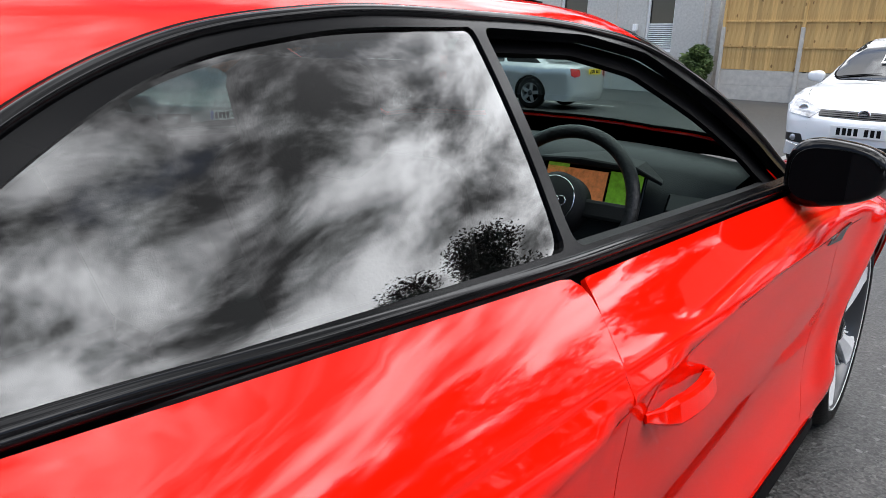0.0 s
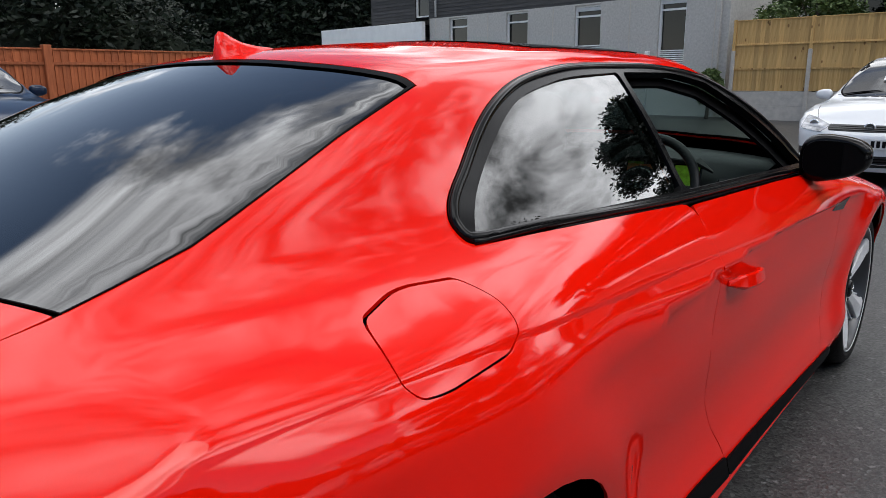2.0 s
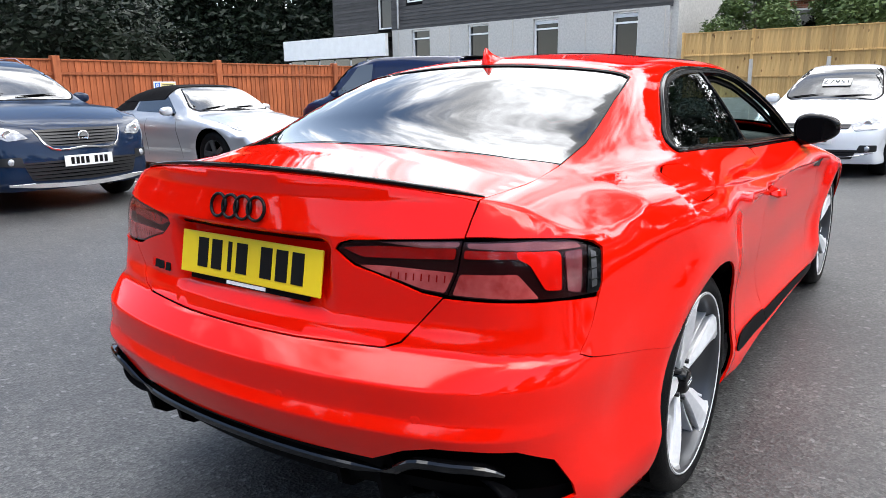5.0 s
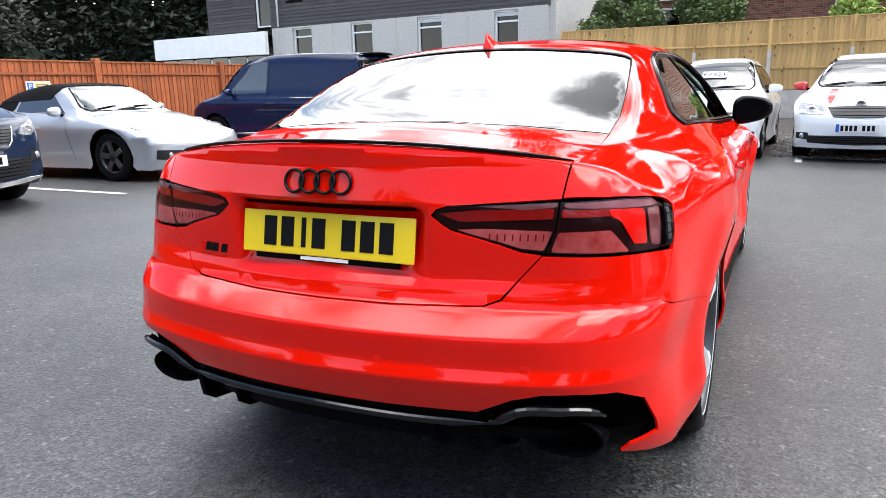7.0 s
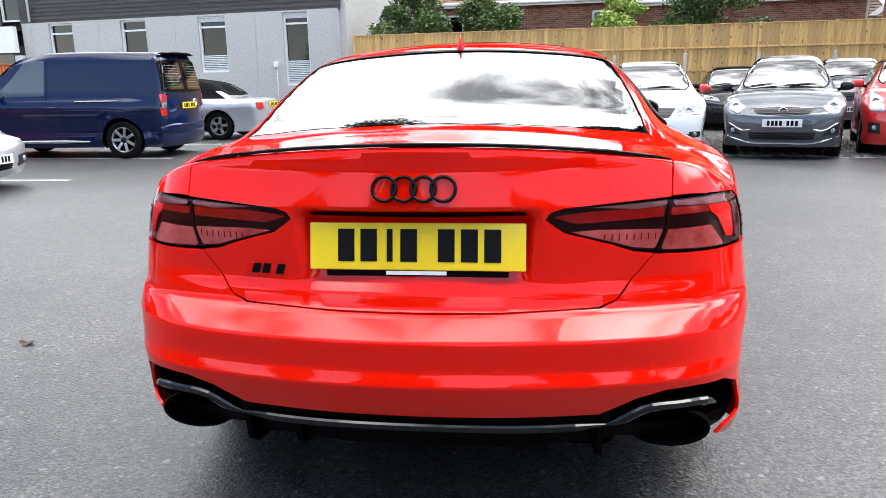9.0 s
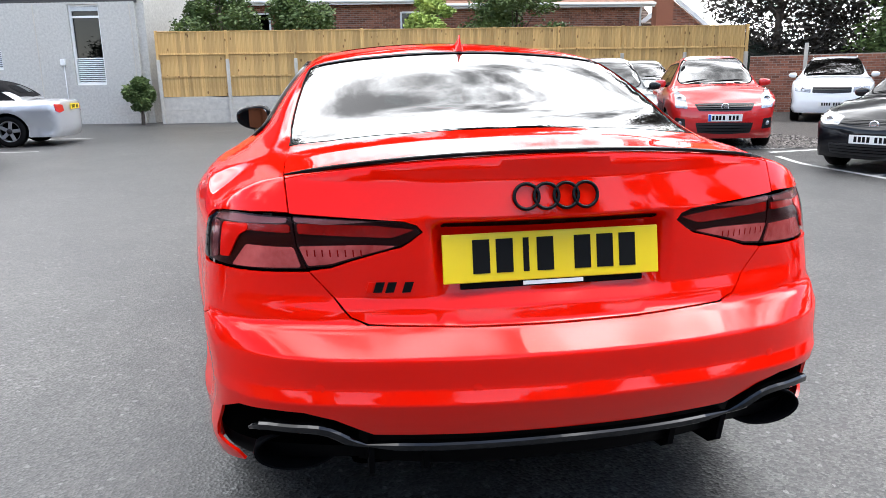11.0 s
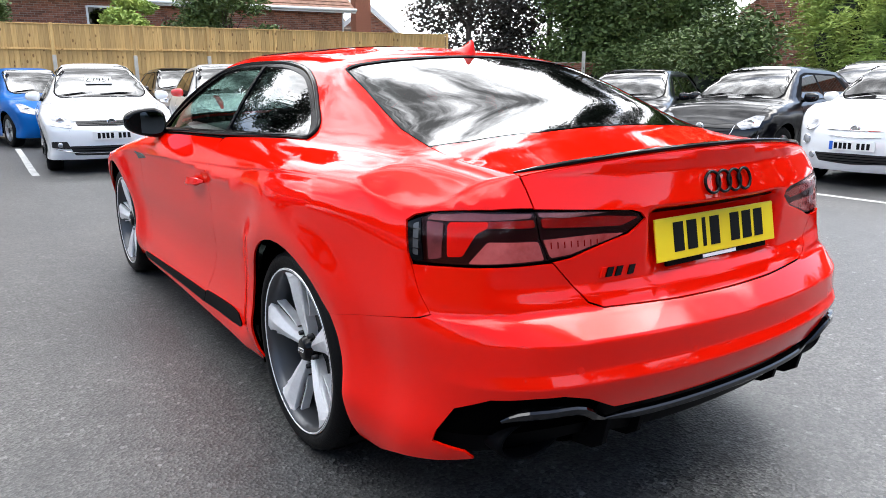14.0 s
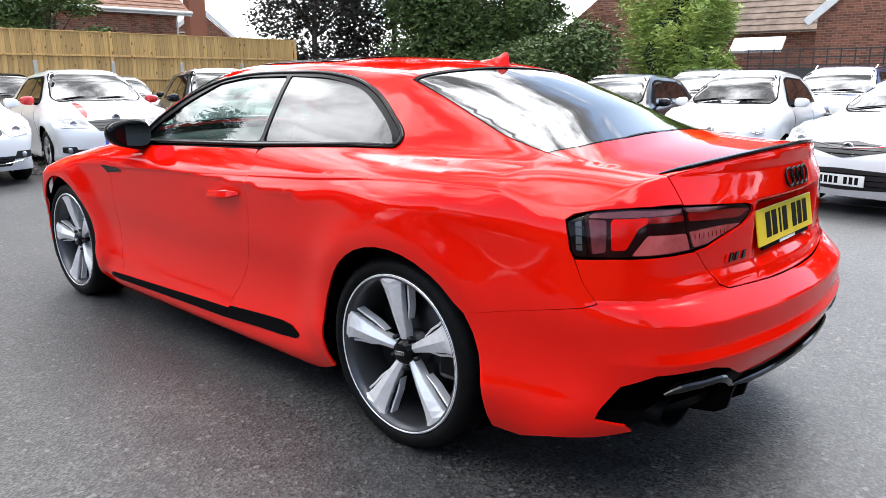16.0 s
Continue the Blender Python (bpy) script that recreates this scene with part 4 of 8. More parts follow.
brick_wall(garden_wall, 0, 6.5, 0, 1.75, 0.0)
for x in (1.6, 4.6):
    part("post", (lambda b: (box(b, (0.11, 0.11, 2.1), (x, -0.08, 1.05)), b)[1])(bmesh.new()), CONCRETE, garden_wall)

# a dry leaf on the asphalt
bm = bmesh.new()
rim_pts = [bm.verts.new((0.035 * math.cos(a) * (1 + 0.25 * math.cos(5 * a)), 0.026 * math.sin(a) * (1 + 0.2 * math.cos(4 * a)), 0.012 + 0.010 * math.cos(2 * a))) for a in np.linspace(0, math.tau, 18, endpoint=False)]
mid_pt = bm.verts.new((0, 0, 0.004))
for i in range(18):
    bm.faces.new((rim_pts[i], rim_pts[(i + 1) % 18], mid_pt))
leaf_ob = part("fallen_leaf", bm, material("dry_leaf", (0.07, 0.045, 0.025), rough=0.8, vary=0.4, scale=60))
leaf_ob.location = (-2.10, 0.38, 0.002)
tagged(leaf_ob, "small dry brown leaf lying on asphalt", "leaf")
# ---- trees and hedges ----
def leaves(rng, clumps, count, size, flat=0.5):
    """Vertices and faces of many small leaf sprays spread through ellipsoid clumps (centre, radii)."""
    vol = np.array([c[1][0] * c[1][1] * c[1][2] for c in clumps]) ** 0.75
    pick = rng.choice(len(clumps), count, p=vol / vol.sum())
    c = np.array([k[0] for k in clumps])[pick]
    r = np.array([k[1] for k in clumps])[pick]
    d = rng.normal(size=(count, 3))
    d /= np.linalg.norm(d, axis=1, keepdims=True)
    p = c + d * r * (rng.uniform(0.35, 1.0, (count, 1)) ** 0.45) * rng.uniform(0.62, 1.28, (count, 1))
    a = rng.normal(size=(count, 3))
    a[:, 2] *= flat
    a /= np.linalg.norm(a, axis=1, keepdims=True)
    b = np.cross(a, rng.normal(size=(count, 3)) + d * 0.8)
    b /= np.linalg.norm(b, axis=1, keepdims=True)
    s = size * rng.uniform(0.55, 1.35, (count, 1))
    q = np.stack([p - a * s, p + b * s * 0.42 - a * s * 0.1, p + a * s, p - b * s * 0.42 + a * s * 0.1], 1).reshape(-1, 3)
    f = np.arange(count * 4).reshape(-1, 4)
    return q, f


def leaf_mesh(name, seed, clumps, count, size, mat, parent=None, label="", flat=0.5):
    q, f = leaves(np.random.default_rng(seed), clumps, count, size, flat)
    me = bpy.data.meshes.new(name)
    me.from_pydata(q.tolist(), [], f.tolist())
    return part(name, me, mat, parent, label)


def tree(name, label, at, height, spread, seed, mat, count, size, trunk=0.14, low=0.35, cat="tree"):
    rng = np.random.default_rng(seed)
    t = thing(name, label, cat, Matrix.Translation((*at, 0)))
    n = 9
    pts, rad = [], []
    for i in range(n):
        f = i / (n - 1)
        pts.append((0.18 * math.sin(f * 4 + seed) * f * spread * 0.5, 0.18 * math.cos(f * 3 + seed) * f * spread * 0.5, height * 0.9 * f))
        rad.append(trunk * (1 - 0.85 * f))
    part("trunk", tube(pts, rad, sides=9), BARK, t)
    clumps = []
    for i in range(16):
        f = rng.uniform(low, 0.95)
        a = rng.uniform(0, math.tau)
        r = spread * rng.uniform(0.35, 0.95) * math.sin(math.pi * min(1, (f - low + 0.18) / (1.15 - low))) ** 0.7
        c = (r * math.cos(a), r * math.sin(a), height * f)
        k = spread * rng.uniform(0.26, 0.46)
        clumps.append((c, (k, k, k * rng.uniform(0.6, 0.9))))
        if i < 10:
            j = max(1, int(n * f * 0.6))
            s = Vector(pts[j])
            e = Vector(c)
            part("limb", tube([s, s.lerp(e, 0.5) + Vector((0, 0, 0.06 * height * 0.3)), e], [trunk * 0.4, trunk * 0.25, trunk * 0.08], sides=6), BARK, t)
    leaf_mesh("crown", seed + 1, clumps, count, size, mat, t)
    return t


def hedge(name, label, line, height, depth, seed, mat, count, size, bumps=1.0):
    rng = np.random.default_rng(seed)
    clumps = []
    line = [np.array(p, float) for p in line]
    for a, b in zip(line, line[1:]):
        n = max(2, int(np.linalg.norm(b - a) / (depth * 0.6)))
        for i in range(n):
            p = a + (b - a) * (i + rng.uniform(0.2, 0.8)) / n
            for z in np.arange(depth * 0.4, height, depth * 0.7):
                k = depth * rng.uniform(0.5, 0.75)
                clumps.append(((p[0] + rng.uniform(-0.2, 0.2) * depth, p[1] + rng.uniform(-0.2, 0.2) * depth, min(z, height - k * 0.5) + bumps * rng.uniform(-0.25, 0.35)), (k, k, k * 0.8)))
    o = leaf_mesh(name, seed + 1, clumps, count, size, mat)
    return tagged(o, label, "hedge", kind="stuff")


def dark_core(name, label, line, height, mat):
    """Dense dark core added in a hedge: painted shade, so that no light passes."""
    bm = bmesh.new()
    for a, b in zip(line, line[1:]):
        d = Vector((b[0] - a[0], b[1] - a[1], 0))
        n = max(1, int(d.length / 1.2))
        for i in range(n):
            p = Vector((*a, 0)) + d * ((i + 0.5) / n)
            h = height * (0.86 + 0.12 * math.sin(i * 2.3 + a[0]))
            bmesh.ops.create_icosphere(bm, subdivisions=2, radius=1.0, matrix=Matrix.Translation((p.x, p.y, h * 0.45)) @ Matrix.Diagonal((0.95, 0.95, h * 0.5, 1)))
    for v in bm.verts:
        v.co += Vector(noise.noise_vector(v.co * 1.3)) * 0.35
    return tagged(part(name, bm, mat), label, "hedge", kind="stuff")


# near-black: the shade deep in the foliage put into a colour
CORE_SHADE = material("core_shade", (0.010, 0.016, 0.008), rough=1.0, vary=0.4, scale=3)
left_line = [(-15.0, -20), (-15.2, 0), (-15.3, 9.5)]
far_line = [(-40, 20), (-36, 26), (-30, 31), (-22, 35)]
hedge("conifer_screen", "tall dark conifer screen behind the stained fence", left_line, 4.3, 2.4, 3, LEAF_DARK, 150000, 0.085)
hedge("far_conifers", "tall dark conifers beyond the annex", far_line, 9.5, 4.0, 5, LEAF_DARK, 60000, 0.22)
dark_core("far_core", "shaded inside of the far conifers", far_line, 8.5, CORE_SHADE)
dark_core("conifer_core", "shaded inside of the conifer screen", left_line, 3.8, CORE_SHADE)
# unseen hedge, added behind the camera to close the place and fill reflections
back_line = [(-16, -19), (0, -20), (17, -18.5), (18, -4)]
hedge("boundary_hedge", "tall mixed hedge, unseen, added to close the car park", back_line, 4.2, 2.4, 11, LEAF_MID, 30000, 0.20)
dark_core("boundary_core", "shaded inside of the boundary hedge", back_line, 3.8, CORE_SHADE)
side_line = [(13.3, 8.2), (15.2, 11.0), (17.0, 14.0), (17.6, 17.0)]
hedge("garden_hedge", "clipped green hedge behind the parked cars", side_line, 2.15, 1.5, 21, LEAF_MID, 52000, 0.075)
dark_core("garden_core", "shaded inside of the garden hedge", side_line, 1.75, CORE_SHADE)
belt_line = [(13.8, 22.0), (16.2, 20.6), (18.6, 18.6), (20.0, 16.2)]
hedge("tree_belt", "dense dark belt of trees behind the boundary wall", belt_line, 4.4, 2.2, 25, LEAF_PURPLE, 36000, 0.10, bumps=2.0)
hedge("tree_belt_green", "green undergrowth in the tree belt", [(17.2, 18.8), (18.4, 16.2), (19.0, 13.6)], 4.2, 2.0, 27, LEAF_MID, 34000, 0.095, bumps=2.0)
dark_core("tree_belt_core", "shaded inside of the tree belt", belt_line, 2.5, CORE_SHADE)
tree("plum_tree", "dark purple-leaved tree behind the fence", (15.0, 21.0), 13.0, 3.8, 31, LEAF_PURPLE, 20000, 0.10)
tree("plum_tree", "dark purple-leaved tree behind the fence", (18.6, 20.5), 15.0, 4.0, 32, LEAF_PURPLE, 18000, 0.10)
tree("dark_tree", "dense dark green tree beyond the boundary wall", (20.0, 17.0), 14.5, 4.0, 33, LEAF_DARK, 36000, 0.10)
tree("garden_tree", "leafy green garden tree", (18.6, 13.5), 6.0, 2.0, 34, LEAF_MID, 22000, 0.09)


def bamboo(label, at, height, spread, seed, culms, count):
    """A clump of thin leaning culms, each with drooping sprays of narrow leaves."""
    rng = np.random.default_rng(seed)
    t = thing("bamboo_clump", label, "bamboo", Matrix.Translation((*at, 0)))
    p, n = [], []
    for i in range(culms):
        a, r = rng.uniform(0, math.tau), spread * math.sqrt(rng.uniform(0, 1))
        h = height * rng.uniform(0.62, 1.0) * (1 - 0.18 * r / spread)
        bx, by = r * 0.45 * math.cos(a), r * 0.45 * math.sin(a)
        line = [(bx + r * 0.75 * math.cos(a) * f ** 2, by + r * 0.75 * math.sin(a) * f ** 2, h * (f - 0.06 * f ** 3)) for f in np.linspace(0, 1, 6)]
        part("culm", tube(line, [0.018, 0.016, 0.014, 0.011, 0.008, 0.003], sides=5), LEAF_LIGHT, t)
        k = count // culms
        f = rng.uniform(0.12, 1.0, k) ** 0.8
        q = np.array(line)
        c = np.stack([np.interp(f, np.linspace(0, 1, 6), q[:, j]) for j in range(3)], 1)
        c += rng.normal(size=(k, 3)) * (0.30 * spread * (1.15 - 0.6 * f))[:, None] * (0.55, 0.55, 0.35)
        p.append(c)
    p = np.concatenate(p)
    m = len(p)
    d = rng.normal(size=(m, 3)) * (1, 1, 0.35) + np.concatenate([p[:, :2] * 0.5, np.full((m, 1), -0.25)], 1)
    d /= np.linalg.norm(d, axis=1, keepdims=True)
    b = np.cross(d, rng.normal(size=(m, 3)))
    b /= np.linalg.norm(b, axis=1, keepdims=True)
    s = rng.uniform(0.06, 0.13, (m, 1))
    v = np.stack([p - d * s, p + b * s * 0.16, p + d * s, p - b * s * 0.16], 1).reshape(-1, 3)
    me = bpy.data.meshes.new("foliage")
    me.from_pydata(v.tolist(), [], np.arange(m * 4).reshape(-1, 4).tolist())
    part("foliage", me, LEAF_LIGHT, t)
    # added dark filling, its colour standing for shade within the clump
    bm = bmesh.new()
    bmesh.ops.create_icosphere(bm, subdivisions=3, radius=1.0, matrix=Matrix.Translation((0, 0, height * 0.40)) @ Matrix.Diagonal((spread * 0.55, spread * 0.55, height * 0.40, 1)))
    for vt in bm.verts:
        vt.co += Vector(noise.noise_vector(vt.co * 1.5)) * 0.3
    part("shaded_core", bm, CORE_SHADE, t)
    return t


bamboo("tall yellow-green bamboo clump behind the parked cars", (16.5, 7.2), 5.0, 1.35, 35, 46, 42000)
bamboo("low light green bamboo beside the taller clump", (15.9, 6.3), 2.5, 0.75, 36, 22, 15000)
for i, (x, y, h, s, m, nm, lb) in enumerate(((-6.0, 20.75, 1.3, 0.5, LEAF_MID, "shrub", "low weedy shrub by the office corner"), (-3.6, 22.6, 4.6, 1.5, LEAF_MID, "shrub", "rambling green shrub behind the pale fence"), (-1.0, 22.9, 4.1, 1.3, LEAF_MID, "shrub", "rambling green shrub behind the pale fence"), (2.9, 22.6, 4.6, 0.95, LEAF_LIGHT, "small_tree", "small light green tree behind the pale fence"), (6.0, 22.4, 4.5, 1.9, LEAF_MID, "shrub", "rambling green shrub behind the pale fence"))):
    tree(nm, lb, (x, y), h, s, 51 + i, m, 14000, 0.075, trunk=0.06, low=0.4, cat="shrub")
for i, (x, y, h, w) in enumerate(((3.0, 37.0, 17.0, 5.0), (11.5, 37.5, 19.0, 5.5), (7.5, 35.5, 18.5, 5.0), (-2.5, 37.5, 17.0, 5.0), (-9.0, 39.0, 22.0, 6.5))):
    tree("tall_tree", "tall leafy tree behind the brick bungalow", (x, y), h, w, 91 + i, LEAF_DARK, 22000, 0.24, low=0.25)
# unseen trees, added for what the glass and paint reflect
for i, (x, y, h) in enumerate(((12.8, -13.5, 8.5), (16.5, -9.0, 8.0), (17.5, -2.5, 7.0), (6.0, -17.5, 8.0), (-4.0, -18.0, 7.0), (-11.5, -16.0, 7.5))):
    tree("boundary_tree", "tall leafy tree, unseen, added at the edge of the car park", (x, y), h, 2.7, 71 + i, LEAF_MID, 7000, 0.20)
# ---- the red coupe ----
hero = thing("coupe", "glossy red two-door coupe with black trim parked on asphalt", "car")
Z0, YR, YF, TURN_R = 0.62, -0.25, 2.75, 0.7


def skin_rays(uv):
    """Rays of the wrap-round coordinates: u along the car, then bending round its ends; v round it from the roof."""
    u, v = uv[:, 0], uv[:, 1] / TURN_R
    y = np.clip(u, YR, YF)
    bend = (u - y) / TURN_R
    o = np.stack([0 * u, y, 0 * u + Z0], 1)
    d = np.stack([np.cos(bend) * np.sin(v), np.sin(bend), np.cos(bend) * np.cos(v)], 1)
    return o, d


def skin(uv):
    return cast(hero_field, *skin_rays(uv), far=2.2)


def pane(uv):
    return cast(hero_cabin, *skin_rays(uv), far=2.2)


def skin_uv(p):
    y = np.clip(p[:, 1], YR, YF)
    r = np.hypot(p[:, 0], p[:, 2] - Z0)
    return np.stack([y + np.arctan2(p[:, 1] - y, r) * TURN_R, np.arctan2(p[:, 0], p[:, 2] - Z0) * TURN_R], 1)


def from_side(points):
    q = np.array(points, float)
    p, _ = cast(hero_field, np.stack([0 * q[:, 0], q[:, 0], q[:, 1]], 1), np.tile([1.0, 0, 0], (len(q), 1)))
    return p


def from_top(points):
    q = np.array(points, float)
    p, _ = cast(hero_field, np.stack([q[:, 0], q[:, 1], 0 * q[:, 0] + 0.5], 1), np.tile([0, 0, 1.0], (len(q), 1)))
    return p


def from_rear(points):
    q = np.array(points, float)
    p, _ = cast(hero_field, np.stack([q[:, 0], 0 * q[:, 0] - 0.25, q[:, 1]], 1), np.tile([0, -1.0, 0], (len(q), 1)))
    return p


# belt coordinates for the bumpers and lamps: u round the plan, v the height
BX, BY, BR = 0.35, -0.25, 0.55


def belt(uv):
    u, z = uv[:, 0], uv[:, 1]
    s, u = np.sign(u), np.abs(u)
    a = np.clip((u - BX) / BR, 0, math.pi / 2)
    o = np.stack([s * np.minimum(u, BX), BY + np.maximum(u - BX - BR * math.pi / 2, 0), z], 1)
    d = np.stack([s * np.sin(a), -np.cos(a), 0 * a], 1)
    return cast(hero_field, o, d)


def belt_uv(p):
    x, y, z = np.abs(p[:, 0]), p[:, 1], p[:, 2]
    a = np.arctan2(np.maximum(x - BX, 0), np.maximum(BY - y, 1e-9))
    u = np.where(y > BY, BX + BR * math.pi / 2 + y - BY, np.where(x < BX, x, BX + a * BR))
    return np.stack([np.where(p[:, 0] < 0, -u, u), z], 1)


def both(points):
    """The outline of a right half, closed by its mirror image."""
    q = np.array(points, float)
    m = q[::-1].copy()
    m[:, 0] *= -1
    return np.concatenate([q, m[np.abs(m[:, 0]) > 1e-6]])


def shrink(loop, d):
    """An outline moved inwards by d."""
    q = np.array(loop, float)
    t = np.roll(q, -1, 0) - np.roll(q, 1, 0)
    t /= np.maximum(np.linalg.norm(t, axis=1, keepdims=True), 1e-9)
    n = np.stack([-t[:, 1], t[:, 0]], 1)
    area = (q[:, 0] * np.roll(q[:, 1], -1) - np.roll(q[:, 0], -1) * q[:, 1]).sum()
    return q + n * d * (1 if area > 0 else -1)


def arch(wy, r, lo=0.2, n=26):
    a0 = math.asin((0.345 - lo) / r)
    return [(wy + r * math.cos(t), 0.345 + r * math.sin(t)) for t in np.linspace(-a0, math.pi + a0, n)]


GAP = 0.0022
DLO_TOP = [(0.150, 1.0128), (0.118, 1.0150), (0.101, 1.0260), (0.112, 1.050), (0.205, 1.124), (0.352, 1.206), (0.455, 1.242), (0.66, 1.276), (0.95, 1.286), (1.25, 1.280), (1.48, 1.252), (1.70, 1.170), (1.90, 1.055), (2.06, 0.935)]


def curve(keypts, n):
    q = np.array(keypts, float)
    t = np.r_[0, np.cumsum(np.linalg.norm(np.diff(q, axis=0), axis=1))]
    s = np.linspace(0, t[-1], n)
    return np.stack([keys(s, *zip(t.tolist(), q[:, k].tolist())) for k in range(q.shape[1])], 1)


DLO_TOP = [tuple(p) for p in curve(DLO_TOP, 60)]
BELT = [(1.5, 0.962), (0.87, 0.983), (0.3, 1.011)]
DOOR_LOW = [(2.08, 0.90), (2.11, 0.82), (2.14, 0.62), (2.14, 0.40), (2.10, 0.240), (1.62, 0.238), (1.088, 0.255), (1.055, 0.325), (0.995, 0.395), (0.925, 0.50), (0.865, 0.66), (0.845, 0.84), (0.862, 0.980)]
OPEN = rounded(DLO_TOP + DOOR_LOW + [(0.3, 1.009)], 0.045)
DLO = rounded(DLO_TOP + BELT, 0.05)
DOOR = rounded([(2.07, 0.925)] + DOOR_LOW[1:-1] + [(0.862, 0.977), (1.5, 0.957)], 0.010)
FLAP = rounded([(-0.152, 0.982), (-0.174, 0.957), (-0.180, 0.935), (-0.165, 0.914), (-0.125, 0.910), (0.01, 0.918), (0.046, 0.940), (0.05, 0.972), (0.035, 0.992), (-0.06, 0.996)], 0.03)
SCREEN = both([(0, 1.425), (0.3, 1.415), (0.50, 1.40), (0.58, 1.50), (0.68, 1.95), (0.66, 2.12), (0.35, 2.20), (0, 2.22)])
BACKLIGHT = both([(0, 0.205), (0.3, 0.213), (0.50, 0.232), (0.5518, 0.226), (0.5818, 0.02), (0.6108, -0.25), (0.6118, -0.408), (0.50, -0.4535), (0.28, -0.490), (0, -0.500)])
side_cut = lambda pts: skin_uv(from_side(pts))
top_cut = lambda pts: skin_uv(from_top(pts))
flip = lambda l: np.array(l)[::-1] * (1, -1)

def folds(y0, y1):
    ys = np.arange(y0, y1, 0.02)
    out = []
    for d in (0.007, 0.0, -0.006, -0.018, -0.035, -0.06):
        l = side_cut(np.stack([ys, hero_fold(ys) + d], 1))
        out += [l, flip(l)]
    return out


# one shell: roof, pillars, quarter panels and wings
rear_line = np.concatenate([from_top([(0, 0.215), (0.3, 0.222), (0.50, 0.238), (0.553, 0.230), (0.582, 0.02), (0.611, -0.25), (0.613, -0.42), (0.618, -0.60), (0.611, -0.772), (0.609, -0.797)]),
                            np.array([(0.603, -0.82, 0.945), (0.602, -0.845, 0.908), (0.69, -0.80, 0.9075), (0.74, -0.74, 0.902), (0.781, -0.668, 0.893), (0.802, -0.63, 0.884), (0.813, -0.611, 0.868), (0.828, -0.636, 0.79), (0.826, -0.649, 0.765),
                                      (0.822, -0.68, 0.70), (0.808, -0.715, 0.65), (0.815, -0.68, 0.637), (0.85, -0.52, 0.60), (0.892, -0.318, 0.5595)])])
low_side = from_side([p for p in arch(0.0, 0.370) if p[0] > -0.31 or p[1] > 0.57][::-1] + [(0.42, 0.165), (0.48, 0.150), (0.75, 0.152), (1.15, 0.158), (1.75, 0.148), (2.28, 0.146), (2.34, 0.165)] + arch(2.766, 0.378)[::-1] + [(3.20, 0.22), (3.26, 0.30), (3.28, 0.50), (3.20, 0.66)])
hood_front = np.array([(0.70, 3.25, 0.72), (0.45, 3.42, 0.76), (0.0, 3.5, 0.76)])
half = skin_uv(np.concatenate([rear_line, low_side, hood_front]))
half[0, 1] = half[-1, 1] = 0
outline = np.concatenate([half, (half[::-1] * (1, -1))[1:-1]])
shoulder_lines = []
crest = curve([(0.618, -0.789), (0.681, -0.755), (0.731, -0.715), (0.778, -0.657), (0.817, -0.594)], 40)
for off in (-0.12, -0.10, -0.08, -0.06, -0.045, -0.03, -0.018, -0.010, -0.005, -0.002, 0.0, 0.002, 0.005, 0.010):
    line = from_top(crest + np.array((0.66, -0.75)) * off)
    shoulder_lines += [skin_uv(line), skin_uv(line) * (1, -1)]
cuts = [side_cut(OPEN), side_cut(FLAP)]
patch("body_shell", skin, [outline] + [c for l in cuts for c in (l, flip(l))] + [top_cut(SCREEN)], RED, hero, step=0.032, lines=folds(-0.50, 2.45) + shoulder_lines)
for mir in (False, True):
    patch("door", skin, [side_cut(shrink(DOOR, GAP))], RED, hero, mirror=mir, lines=folds(0.86, 2.09)[::2])
    patch("fuel_flap", skin, [side_cut(shrink(FLAP, GAP))], RED, hero, mirror=mir, lines=folds(-0.18, 0.05)[::2]) if not mir else patch("blank_panel", skin, [side_cut(FLAP)], RED, hero, mirror=mir, rim=0, lift=-0.0002, lines=folds(-0.18, 0.05)[::2])
    glass_q = np.array(rounded([tuple(p) for p in curve([(0.135, 1.020), (0.20, 1.078), (0.32, 1.153), (0.44, 1.207), (0.62, 1.244), (0.925, 1.262)], 30)] + [(0.862, 1.003), (0.3, 1.022)], 0.02))
    glass_d = rounded([(0.885, 1.002), (0.948, 1.262), (1.25, 1.260), (1.46, 1.232), (1.66, 1.142), (1.84, 1.038), (1.94, 0.962), (1.5, 0.982)], 0.02)
    patch("window_trim", skin, [side_cut(shrink(DLO, 0.001)), side_cut(glass_q), side_cut(glass_d)], TRIM_BLACK, hero, mirror=mir, lift=0.004, rim=0.02)
    # rounded gloss mouldings: round the opening and along the sill
    ring = from_side(dense(shrink(DLO, 0.0085), 0.015))
    part("window_moulding", tube((ring + (0.003, 0, 0.001)) * ((-1 if mir else 1), 1, 1), 0.0085, True, 10), GLOSS_BLACK, hero, "gloss black window moulding")
    sill = from_side([(y, float(keys(y, (0.12, 1.0185), (0.3, 1.0165), (0.87, 0.9925), (1.5, 0.972), (1.95, 0.953)))) for y in np.linspace(0.125, 1.93, 60)])
    part("sill_moulding", tube((sill + (0.004, 0, 0)) * ((-1 if mir else 1), 1, 1), 0.0055, False, 8), GLOSS_BLACK, hero)
    patch("quarter_window", pane, [side_cut(shrink(glass_q, -0.006))], QUARTER, hero, mirror=mir, lift=0.0, rim=0)
    if mir:
        patch("door_window", pane, [side_cut(shrink(glass_d, -0.006))], CLEAR, hero, mirror=mir, lift=-0.002, rim=0)
